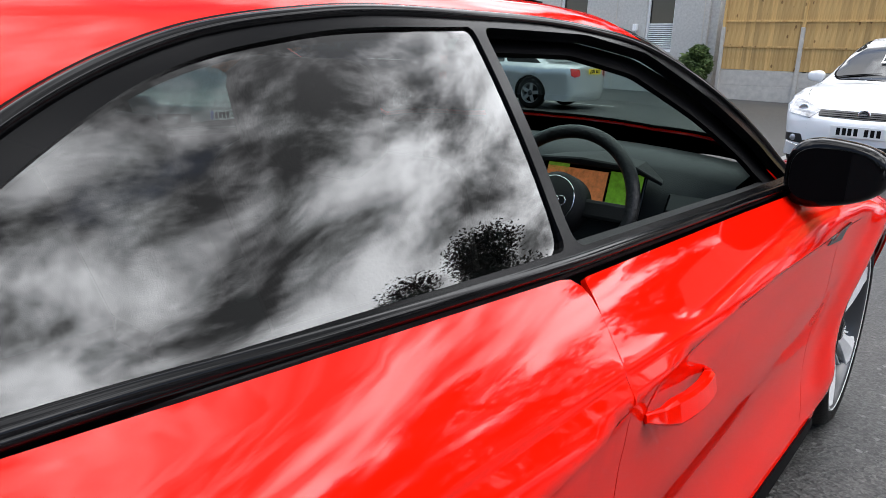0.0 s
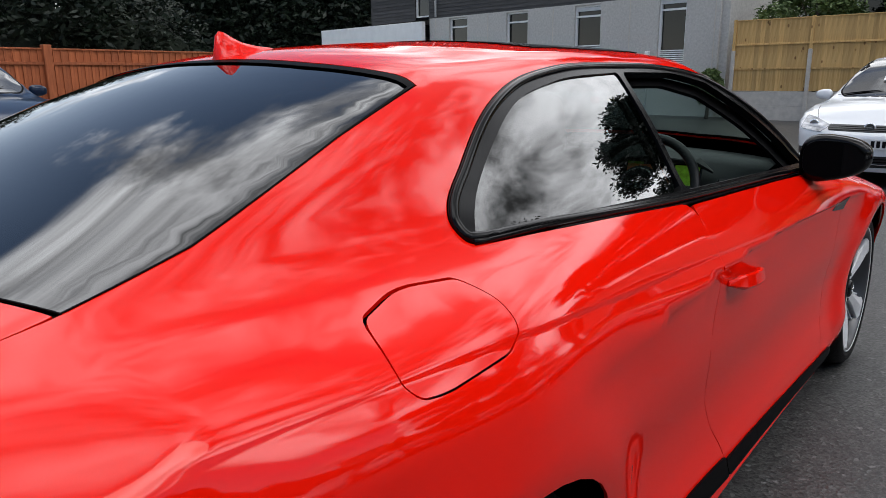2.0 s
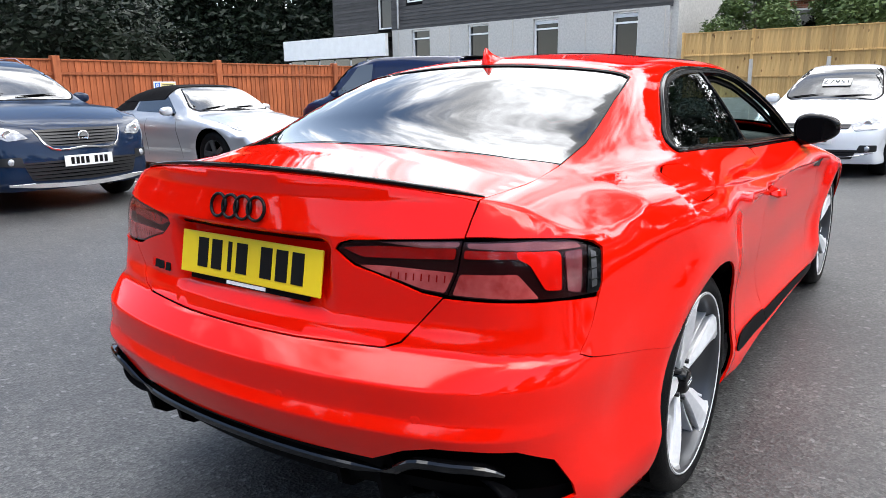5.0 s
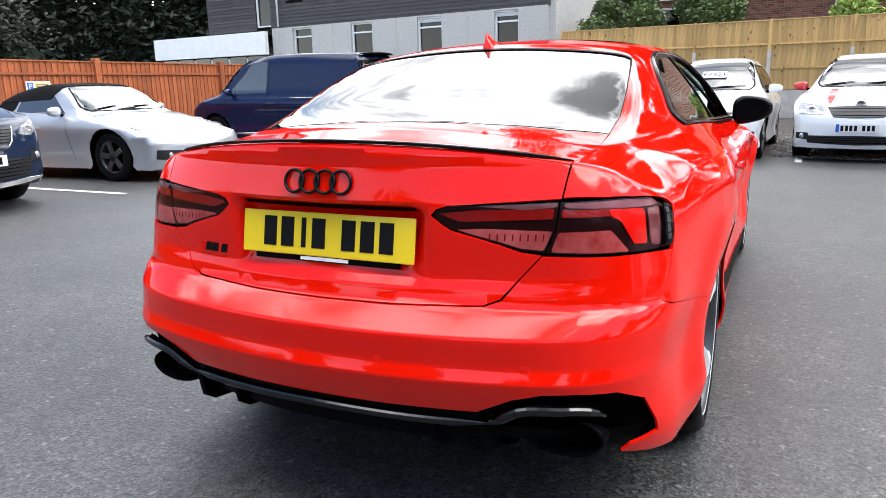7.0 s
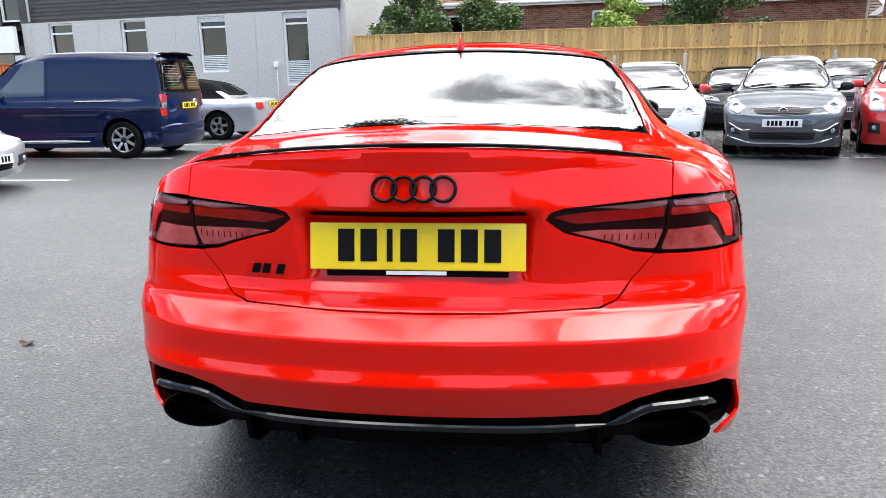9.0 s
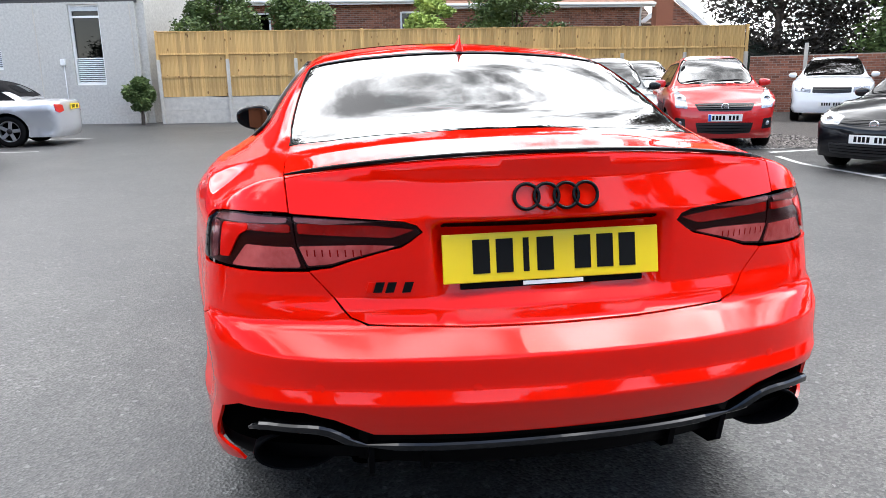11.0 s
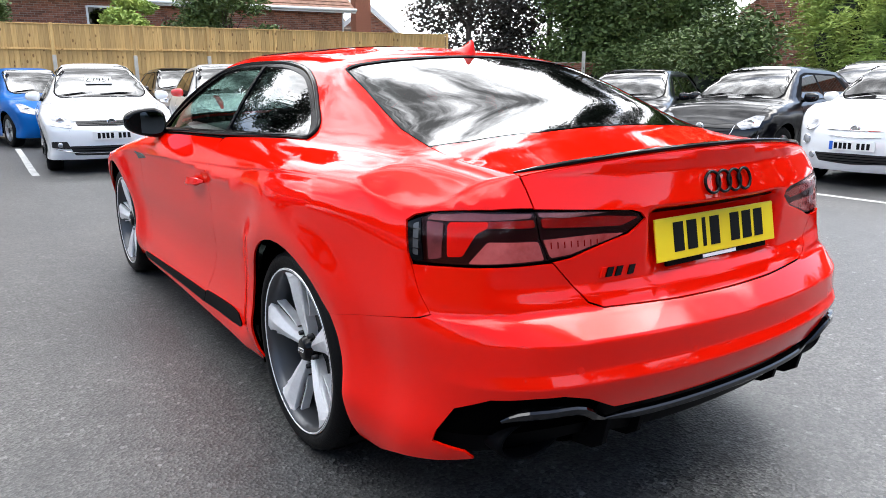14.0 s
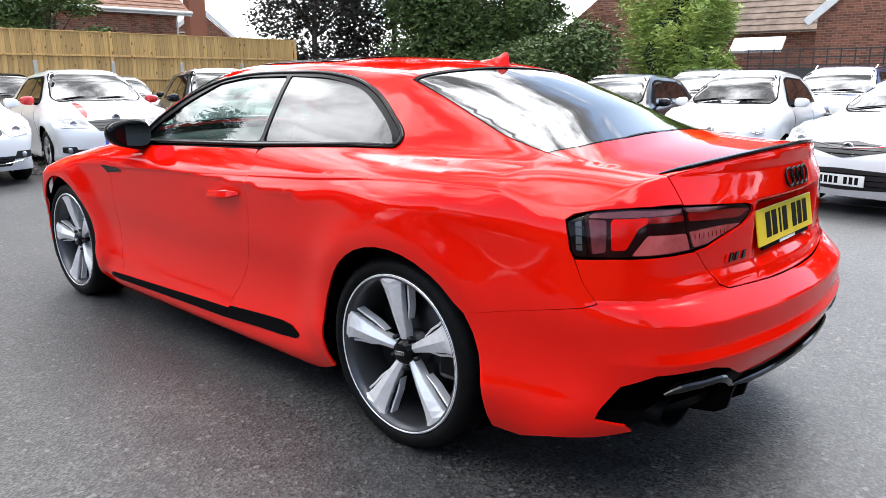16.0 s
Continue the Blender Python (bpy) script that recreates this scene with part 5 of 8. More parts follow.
patch("windscreen", skin, [top_cut(shrink(SCREEN, 0.004))], CLEAR, hero, rim=0, lift=-0.004)
patch("rear_window", skin, [top_cut(shrink(BACKLIGHT, 0.002))], PRIVACY, hero, rim=0.004, lift=-0.002)
seal = shrink(BACKLIGHT, 0.002)
seal[:, 1] -= 0.016 * (seal[:, 1] > 0.1)
patch("rear_window_seal", skin, [top_cut(BACKLIGHT), top_cut(seal)], SATIN_BLACK, hero, rim=0.002, lift=0.0015)
# boot


def down(uv):
    return cast(hero_field, np.stack([uv[:, 0], uv[:, 1], 0 * uv[:, 0] + 0.5], 1), np.tile([0, 0, 1.0], (len(uv), 1)))


def back(uv):
    return cast(hero_field, np.stack([uv[:, 0], 0 * uv[:, 0] - 0.25, uv[:, 1]], 1), np.tile([0, -1.0, 0], (len(uv), 1)))


def boot_edge(x):
    """Where the boot's top turns down into its face."""
    y = np.linspace(-0.98, -0.74, 601)
    z = from_top(np.stack([0 * y + x, y], 1))[:, 2]
    i = len(y) - 2 - int(np.argmax((np.diff(z) / np.diff(y) > 0.9)[::-1]))
    return x, float(y[i + 1]), float(z[i + 1])


EDGE = np.array([boot_edge(x) for x in np.linspace(0, 0.605, 28)])
boot_top = np.concatenate([[(0, -0.508), (0.28, -0.498), (0.50, -0.457), (0.609, -0.415), (0.6145, -0.60), (0.6085, -0.770)], EDGE[::-1, :2]])
patch("boot_lid", down, [both(boot_top)], RED, hero, step=0.025)
BOOT_BACK = [(x, z - 0.002) for x, _, z in EDGE] + [(0.5985, 0.906), (0.45, 0.8970), (0.345, 0.8890), (0.316, 0.880), (0.303, 0.864), (0.33, 0.843), (0.352, 0.829), (0.40, 0.8165), (0.463, 0.7980), (0.513, 0.7800), (0.559, 0.7735), (0.5035, 0.7095), (0.471, 0.670), (0.4315, 0.6545), (0.2, 0.6485), (0, 0.6475)]
level = lambda reach, *zs: [[(x, z) for x in np.arange(-reach, reach + 0.01, 0.02)] for z in zs]
def boot_back(uv):
    """As back(), from close behind the boot's face, so that its raised edge hides nothing."""
    return cast(hero_field, np.stack([uv[:, 0], 0 * uv[:, 0] - 0.74, uv[:, 1]], 1), np.tile([0, -1.0, 0], (len(uv), 1)), far=0.4)


patch("boot_face", boot_back, [both(BOOT_BACK)], RED, hero, step=0.02, lines=level(0.58, 0.681, 0.691, 0.707, 0.717, 0.860, 0.868, 0.880, 0.887, 0.897, 0.971, 0.981))
bumper = np.concatenate([from_rear([(0, 0.644), (0.2, 0.645), (0.435, 0.651), (0.475, 0.667), (0.507, 0.708), (0.561, 0.771)]),
                         np.array([(0.63, -0.85, 0.770), (0.70, -0.82, 0.770), (0.78, -0.74, 0.769), (0.826, -0.655, 0.763), (0.8215, -0.681, 0.70), (0.8075, -0.716, 0.649), (0.8148, -0.68, 0.6360), (0.85, -0.52, 0.5990), (0.891, -0.318, 0.5583)]),
                         from_side([(-0.352, 0.50), (-0.374, 0.44), (-0.392, 0.345), (-0.401, 0.25), (-0.406, 0.205), (-0.5, 0.20)]),
                         np.array([(0.835, -0.59, 0.232), (0.80, -0.73, 0.258), (0.755, -0.82, 0.282), (0.768, -0.80, 0.302), (0.80, -0.71, 0.318), (0.815, -0.74, 0.35), (0.80, -0.80, 0.425)]),
                         from_rear([(0.743, 0.462), (0.66, 0.468), (0.59, 0.466), (0.52, 0.448), (0.434, 0.405), (0.2, 0.402), (0, 0.402)])])
bu = belt_uv(bumper)
patch("rear_bumper", belt, [np.concatenate([bu, (bu[::-1] * (-1, 1))[1:-1]])], RED, hero, lines=level(0.86, 0.485, 0.495, 0.517, 0.527, 0.588, 0.600, 0.635, 0.644))
# black sheets added behind the panels: shade of their gaps put into colour
shade_out = skin_uv(np.concatenate([rear_line, low_side, hood_front]))
shade_out[0, 1] = shade_out[-1, 1] = 0
shade_out = np.concatenate([shade_out, (shade_out[::-1] * (1, -1))[1:-1]])
dlo_cut = side_cut(shrink(DLO, 0.004))
patch("inner_lining", skin, [shade_out, dlo_cut, flip(dlo_cut), top_cut(shrink(SCREEN, 0.004))], SHADOW_BLACK, hero, step=0.07, edge=0.03, lift=-0.018, rim=0.0)
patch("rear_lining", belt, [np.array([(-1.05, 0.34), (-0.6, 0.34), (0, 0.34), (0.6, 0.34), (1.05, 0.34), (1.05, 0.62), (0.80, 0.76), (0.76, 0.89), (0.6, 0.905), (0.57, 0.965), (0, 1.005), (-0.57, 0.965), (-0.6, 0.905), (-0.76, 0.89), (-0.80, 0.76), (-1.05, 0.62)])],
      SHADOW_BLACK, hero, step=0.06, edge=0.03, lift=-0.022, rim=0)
# underside and arch liners below: their near-black colour includes the shade there
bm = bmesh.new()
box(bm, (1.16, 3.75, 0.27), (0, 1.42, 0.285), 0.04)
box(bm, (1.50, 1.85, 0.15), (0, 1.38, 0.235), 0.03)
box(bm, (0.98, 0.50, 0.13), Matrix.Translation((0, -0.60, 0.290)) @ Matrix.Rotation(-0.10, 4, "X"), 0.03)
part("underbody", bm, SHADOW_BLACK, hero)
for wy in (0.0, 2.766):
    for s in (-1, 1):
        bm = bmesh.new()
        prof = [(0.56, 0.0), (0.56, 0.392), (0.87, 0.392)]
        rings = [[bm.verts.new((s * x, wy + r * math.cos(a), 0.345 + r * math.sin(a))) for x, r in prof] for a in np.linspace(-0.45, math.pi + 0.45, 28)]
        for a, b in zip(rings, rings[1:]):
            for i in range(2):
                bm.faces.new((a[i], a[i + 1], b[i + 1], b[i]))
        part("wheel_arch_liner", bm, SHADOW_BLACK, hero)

# spoiler lip, roof fin, sunroof
def strip(pts, w, h, name, mat, lab="", up=(0, 0, 1), parent=None):
    """A bevelled band of width w and height h along pts."""
    bm = bmesh.new()
    P = [Vector(p) for p in pts]
    rings = []
    for i, p in enumerate(P):
        d = (P[min(i + 1, len(P) - 1)] - P[max(i - 1, 0)]).normalized()
        u = Vector(up)
        s = d.cross(u).normalized()
        u = s.cross(d).normalized()
        k = 0.35 + 0.65 * min(1, i / 2.0, (len(P) - 1 - i) / 2.0)
        c = min(w, h) * 0.22
        rings.append([bm.verts.new(p + s * a * k + u * b * k) for a, b in ((-w / 2 + c, -h / 2), (w / 2 - c, -h / 2), (w / 2, -h / 2 + c), (w / 2, h / 2 - c), (w / 2 - c, h / 2), (-w / 2 + c, h / 2), (-w / 2, h / 2 - c), (-w / 2, -h / 2 + c))])
    for a, b in zip(rings, rings[1:]):
        for k in range(8):
            bm.faces.new((a[k], a[(k + 1) % 8], b[(k + 1) % 8], b[k]))
    bm.faces.new(rings[0][::-1])
    bm.faces.new(rings[-1])
    bmesh.ops.recalc_face_normals(bm, faces=bm.faces)
    return part(name, bm, mat, parent or hero, lab)


lip = curve([(-0.607, -0.776, 0.9925), (-0.5, -0.832, 1.0115), (-0.3, -0.895, 1.0335), (0, -0.928, 1.0440), (0.3, -0.895, 1.0335), (0.5, -0.832, 1.0115), (0.607, -0.776, 0.9925)], 41)
strip(lip - (0, 0, 0.006), 0.019, 0.009, "boot_spoiler", GLOSS_BLACK, "gloss black lip spoiler")
bm = bmesh.new()
fin = [(0.380, 1.322, 0.003, 0.002), (0.36, 1.325, 0.018, 0.006), (0.32, 1.328, 0.022, 0.006), (0.285, 1.334, 0.021, 0.005), (0.262, 1.343, 0.019, 0.003), (0.240, 1.354, 0.017, 0.0025), (0.228, 1.356, 0.015, 0.002), (0.219, 1.345, 0.013, 0.002), (0.212, 1.310, 0.010, 0.002)]
rings = []
for y, z, wb, wt in fin:
    zb = float(from_top([(0.0, y)])[0, 2]) - 0.004
    rings.append([bm.verts.new(v) for v in ((-wb, y, zb), (-wb * 0.8, y, zb + (z - zb) * 0.25), (-wt - (wb - wt) * 0.15, y, zb + (z - zb) * 0.6), (-wt * 0.6, y, z), (wt * 0.6, y, z), (wt + (wb - wt) * 0.15, y, zb + (z - zb) * 0.6), (wb * 0.8, y, zb + (z - zb) * 0.25), (wb, y, zb))])
for a, b in zip(rings, rings[1:]):
    for k in range(7):
        bm.faces.new((a[k], b[k], b[k + 1], a[k + 1]))
bm.faces.new(rings[-1])
bmesh.ops.recalc_face_normals(bm, faces=bm.faces)
part("roof_antenna", bm, RED, hero, smooth=True)
patch("sunroof", down, [rounded(both([(0, 0.80), (0.42, 0.80), (0.45, 1.36), (0, 1.385)]), 0.04)], GLOSS_BLACK, hero, lift=0.003, rim=0.004)

# rear lamps
LAMP_COVER = glass("lamp_cover", (1.0, 0.80, 0.80), 0.96, gloss=0.014, power=6.0)
LAMP_DEEP = material("lamp_deep_red", (0.26, 0.003, 0.002), rough=0.25, coat=0.3, vary=0.3, scale=30)
LAMP_STRIP = material("lamp_clear_strip", (0.26, 0.13, 0.135), rough=0.22, metal=0.4, vary=0.3, scale=18)
WING_LAMP = [(0.566, 0.9005), (0.64, 0.9030), (0.70, 0.9030), (0.76, 0.8985), (0.795, 0.889), (0.812, 0.881), (0.847, 0.864), (0.837, 0.79), (0.829, 0.771), (0.792, 0.773), (0.706, 0.7755), (0.64, 0.7755), (0.585, 0.7755), (0.537, 0.778), (0.556, 0.832)]
BOOT_LAMP = [(0.308, 0.862), (0.318, 0.876), (0.345, 0.8855), (0.434, 0.8935), (0.5625, 0.9025), (0.553, 0.832), (0.534, 0.7795), (0.487, 0.7845), (0.443, 0.8015), (0.388, 0.8195), (0.352, 0.833), (0.33, 0.846)]
WING_PIECES = (("clear_strip", LAMP_STRIP, [(0.572, 0.897), (0.70, 0.899), (0.786, 0.889), (0.798, 0.878), (0.757, 0.878), (0.575, 0.885)], -0.006),
               ("light_guide", LAMP_DEEP, [(0.568, 0.881), (0.690, 0.880), (0.690, 0.858), (0.658, 0.864), (0.566, 0.862)], -0.007),
               ("brake_lens", LAMP_RED, [(0.662, 0.879), (0.742, 0.876), (0.748, 0.866), (0.747, 0.792), (0.715, 0.795), (0.687, 0.850), (0.664, 0.864)], -0.0055),
               ("reversing_lens", LAMP_PINK, [(0.560, 0.828), (0.664, 0.831), (0.703, 0.7785), (0.64, 0.7790), (0.546, 0.7815)], -0.006),
               ("corner_lens", LAMP_GREY, [(0.757, 0.873), (0.797, 0.874), (0.789, 0.781), (0.760, 0.788)], -0.006))
BOOT_PIECES = (("clear_strip", LAMP_STRIP, [(0.40, 0.8885), (0.560, 0.899), (0.557, 0.887), (0.495, 0.881)], -0.006),
               ("light_guide", LAMP_DEEP, [(0.322, 0.869), (0.40, 0.879), (0.553, 0.884), (0.550, 0.860), (0.37, 0.851)], -0.007),
               ("reversing_lens", LAMP_PINK, [(0.362, 0.832), (0.42, 0.835), (0.549, 0.831), (0.532, 0.785), (0.487, 0.790), (0.443, 0.806), (0.388, 0.823)], -0.006))
for mir in (False, True):
    sgn = -1 if mir else 1
    lamps_here = []
    for nm, lab, outline_l, pieces in (("tail_lamp", "smoked red tail lamp", WING_LAMP, WING_PIECES), ("boot_lamp", "smoked red boot lamp", BOOT_LAMP, BOOT_PIECES)):
        lamp = patch(nm, belt, [np.array(outline_l)], LAMP_DARK, hero, lab, mirror=mir, lift=-0.011, step=0.02, edge=0.006)
        lamps_here.append(lamp)
        for pn, mt, q, lf in pieces:
            patch(pn, belt, [rounded(q, 0.006)], mt, lamp, mirror=mir, lift=lf, rim=0.004, step=0.02, edge=0.006)
        patch("lamp_cover", belt, [shrink(rounded(outline_l, 0.004), 0.0015)], LAMP_COVER, lamp, mirror=mir, lift=-0.0012, rim=0.0, step=0.015, edge=0.006)
    lamp, lid_lamp = lamps_here
    vent = patch("corner_vent", belt, [rounded([(0.808, 0.8795), (0.843, 0.863), (0.834, 0.79), (0.827, 0.775), (0.798, 0.776), (0.804, 0.83)], 0.006)], GLOSS_BLACK, lamp, mirror=mir, lift=0.0008, rim=0.004, step=0.02, edge=0.006)
    patch("vent_cavity", belt, [rounded([(0.812, 0.868), (0.826, 0.862), (0.824, 0.79), (0.810, 0.788)], 0.003)], DARK_ALLOY, lamp, mirror=mir, lift=0.0014, rim=0.0, step=0.02, edge=0.006)
    for z in (0.805, 0.828, 0.851):
        patch("vent_slat", belt, [[(0.806, z - 0.0015), (0.828, z - 0.001), (0.828, z + 0.001), (0.806, z + 0.0015)]], PIANO_BLACK, lamp, mirror=mir, lift=0.003, rim=0.003, step=0.02, edge=0.006)
    for x in np.linspace(0.425, 0.530, 8):
        patch("lens_tick", belt, [[(x, 0.808), (x + 0.003, 0.808), (x + 0.004, 0.824), (x + 0.001, 0.824)]], LAMP_DEEP, lid_lamp, mirror=mir, lift=-0.0045, rim=0.0, step=0.02, edge=0.006)
    # black recess, outlet and blade of the lower bumper
    rec = belt_uv(np.array([(0.43, -0.99, 0.408), (0.52, -0.98, 0.452), (0.59, -0.966, 0.470), (0.66, -0.94, 0.472), (0.745, -0.89, 0.466), (0.80, -0.80, 0.428), (0.835, -0.66, 0.34), (0.835, -0.62, 0.27), (0.76, -0.80, 0.265), (0.60, -0.90, 0.285), (0.43, -0.93, 0.30)]))
    patch("bumper_recess", belt, [rec], SATIN_BLACK, hero, mirror=mir, lift=-0.028, rim=0, step=0.03)
    bl = from_rear([(0.452, 0.374), (0.48, 0.385), (0.54, 0.421), (0.62, 0.425), (0.70, 0.418), (0.72, 0.405)]) + (0, -0.006, 0)
    strip(curve(bl * (sgn, 1, 1), 14), 0.03, 0.022, "bumper_blade", PIANO_BLACK, "gloss black bumper blade")
    bm = lathe([(0.06, 0.080), (-0.075, 0.084), (-0.079, 0.091), (-0.065, 0.095), (0.06, 0.090)], 40, "y")
    bm.transform(Matrix.Translation((sgn * 0.616, -0.80, 0.328)) @ Matrix.Diagonal((1.10, 1, 0.55, 1)))
    pipe = part("exhaust_tip", bm, SATIN_BLACK, hero, "oval black exhaust tip")
    # black disc: the dark inside of the pipe put into its colour
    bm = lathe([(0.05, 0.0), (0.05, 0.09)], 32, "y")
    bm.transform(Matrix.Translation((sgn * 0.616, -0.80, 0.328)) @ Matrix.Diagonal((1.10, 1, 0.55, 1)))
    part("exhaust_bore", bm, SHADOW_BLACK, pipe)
    # side sill blade, front vent, handle, mirror
    for blade in ([(1.078, 0.280), (0.672, 0.306), (0.60, 0.302), (0.541, 0.277), (0.556, 0.258), (0.663, 0.248), (1.078, 0.227)], [(1.082, 0.269), (1.618, 0.254), (2.225, 0.240), (2.235, 0.222), (2.125, 0.214), (1.607, 0.220), (1.082, 0.226)]):
        patch("sill_blade", skin, [side_cut(rounded(blade, 0.012))], SATIN_BLACK, hero, "matt black sill blade", mirror=mir, lift=0.006, rim=0.01)
    patch("wing_vent", skin, [side_cut(rounded([(2.20, 0.826), (2.03, 0.824), (1.965, 0.806), (2.14, 0.788)], 0.008))], GLOSS_BLACK, hero, mirror=mir, lift=0.003, rim=0.006)
    cup = patch("handle_recess", skin, [side_cut(rounded([(0.93, 0.835), (0.90, 0.80), (0.93, 0.765), (1.06, 0.755), (1.10, 0.79), (1.06, 0.83)], 0.03))], RED, hero, mirror=mir, lift=0.0008, rim=0.0, step=0.015)
    hx = from_side([(y, z) for y, z in zip(np.linspace(0.905, 1.15, 11), np.linspace(0.797, 0.775, 11))])
    bow = np.sin(np.linspace(0, math.pi, 11)) ** 0.5 * 0.026
    hx[:, 0] += bow + 0.002
    strip(hx * (sgn, 1, 1), 0.034, 0.020, "door_handle", RED, up=(sgn, 0, 0.25))
    key_slot = from_side([(0.925, 0.792)])[0]
    bm = lathe([(0, 0.0), (0, 0.008), (-0.004, 0.010)], 14, "x")
    bm.transform(Matrix.Translation((sgn * (key_slot[0] + 0.021), 0.935, 0.792)))
    if not mir:
        part("lock_barrel", bm, DARK_STEEL, hero)
    bm = bmesh.new()
    bmesh.ops.create_uvsphere(bm, u_segments=36, v_segments=20, radius=1.0)
    for v in bm.verts:
        x, y, z = v.co
        f = lambda a, e: math.copysign(abs(a) ** e, a)
        x, y, z = f(x, 0.72), f(y, 0.85), f(z, 0.72)
        taper = 0.80 - 0.20 * x
        y = y * (0.055 if y < 0 else 0.10) if y < 0 else y * 0.085
        y = max(y, -0.036)
        v.co = (sgn * (0.912 + 0.100 * x), 1.815 + y + 0.012 * x, 1.000 + 0.080 * z * taper * 1.10 + 0.006 * x)
    if mir:
        bmesh.ops.reverse_faces(bm, faces=bm.faces)
    mirror_shell = part("door_mirror", bm, GLOSS_BLACK, hero, "gloss black door mirror", smooth=True)
    outline_m = [(0.086 * f(math.cos(a), 0.72), 0.060 * f(math.sin(a), 0.72) * (0.90 - 0.20 * math.cos(a))) for a in np.linspace(0, math.tau, 36, endpoint=False)]
    bm = prism(outline_m, 0.004)
    bm.transform(Matrix.Translation((sgn * 0.912, 1.777, 1.000)) @ Matrix.Rotation(radians(20 * sgn), 4, "Z") @ Matrix.Rotation(radians(90), 4, "X") @ Matrix.Diagonal((sgn, 1, 1, 1)))
    bmesh.ops.recalc_face_normals(bm, faces=bm.faces)
    # right glass is matt black: a dark reflection put into its colour
    part("mirror_glass", bm, MIRROR_TINT if mir else SATIN_BLACK, mirror_shell)
    foot = from_side([(1.86, 0.93)])[0]
    strip([(sgn * (foot[0] - 0.02), 1.86, 0.925), (sgn * (foot[0] + 0.02), 1.845, 0.930), (sgn * 0.86, 1.83, 0.940), (sgn * 0.89, 1.825, 0.955)], 0.06, 0.035, "mirror_arm", SATIN_BLACK, parent=mirror_shell)
strip(curve(from_rear([(-0.452, 0.374), (-0.3, 0.372), (0, 0.374), (0.3, 0.372), (0.452, 0.374)]) + (0, -0.006, 0), 25), 0.028, 0.020, "bumper_blade", PIANO_BLACK, "gloss black bumper blade")
patch("diffuser", belt, [both([(0, 0.402), (0.2, 0.402), (0.44, 0.408), (0.45, 0.30), (0.2, 0.27), (0, 0.27)])], SATIN_BLACK, hero, "matt black diffuser", lift=-0.018, rim=0)
for x in (-0.44, -0.31, 0.31, 0.44):
    bm = prism([(-0.90, 0.37), (-0.972, 0.37), (-0.955, 0.292), (-0.92, 0.268), (-0.60, 0.215)], 0.014)
    bm.transform(Matrix(((0, 0, 1, x - 0.007), (1, 0, 0, 0), (0, 1, 0, 0), (0, 0, 0, 1))))
    part("diffuser_fin", bm, SATIN_BLACK, hero)
for x in (-0.55, -0.20, 0.20, 0.55):
    p, n = back(np.array([(x, 0.525)]))
    bm = lathe([(0.0, 0.0), (0.0012, 0.010), (0.0005, 0.0115)], 20, "z")
    bm.transform(Matrix.Translation(p[0]) @ Vector(n[0]).to_track_quat("Z", "Y").to_matrix().to_4x4())
    part("parking_sensor", bm, RED, hero)

# number plate with its holder, badges
tilt = Matrix.Translation((0, -0.930, 0.797)) @ Matrix.Rotation(radians(-10.5), 4, "X")
bm = bmesh.new()
box(bm, (0.52, 0.006, 0.113), tilt, 0.0025)
plate = part("number_plate", bm, PLATE_YELLOW, hero, "yellow plate with black bars")
for x in (-0.166, -0.111, -0.060, -0.014, 0.076, 0.131, 0.186):
    bm = bmesh.new()
    box(bm, (0.040 if x != -0.060 else 0.014, 0.002, 0.078), tilt @ Matrix.Translation((x - 0.004, -0.0035, 0.003)), 0.0)
    part("plate_bar", bm, PLATE_BLACK, plate)
bm = bmesh.new()
box(bm, (0.44, 0.010, 0.05), tilt @ Matrix.Translation((0, 0.006, -0.046)), 0.003)
holder = part("plate_holder", bm, SATIN_BLACK, hero)
bm = bmesh.new()
box(bm, (0.145, 0.002, 0.009), tilt @ Matrix.Translation((-0.0, -0.0, -0.063)))
part("lettering_bar", bm, PLATE_WHITE, holder)
# black strip painted for the shadow under the ledge above the plate
patch("plate_recess_edge", back, [both([(0, 0.883), (0.255, 0.881), (0.262, 0.874), (0.255, 0.866), (0, 0.864)])], SATIN_BLACK, hero, lift=0.001, rim=0.0, step=0.02)
for x in (-0.069, -0.023, 0.023, 0.069):
    p, n = back(np.array([(x, 0.937)]))
    q = Vector(n[0]).to_track_quat("Z", "Y").to_matrix().to_4x4()
    ring = [Matrix.Translation(Vector(p[0]) + Vector(n[0]) * 0.006) @ q @ Vector((0.0285 * math.cos(a), 0.0285 * math.sin(a), 0)) for a in np.linspace(0, math.tau, 40, endpoint=False)]
    part("badge_ring", tube(ring, 0.0042, True, 8), GLOSS_BLACK, hero, "gloss black badge ring")
for x, w in ((-0.425, 0.014), (-0.405, 0.020), (-0.378, 0.020), (-0.340, 0.020)):
    p, n = back(np.array([(x, 0.737)]))
    bm = prism([(-w / 2 - 0.004, -0.012), (w / 2 - 0.004, -0.012), (w / 2 + 0.004, 0.012), (-w / 2 + 0.004, 0.012)], 0.004)
    bm.transform(Matrix.Translation(p[0]) @ Matrix.Rotation(radians(90), 4, "X"))
    part("badge_bar", bm, LAMP_RED if x < -0.42 else GLOSS_BLACK, hero)


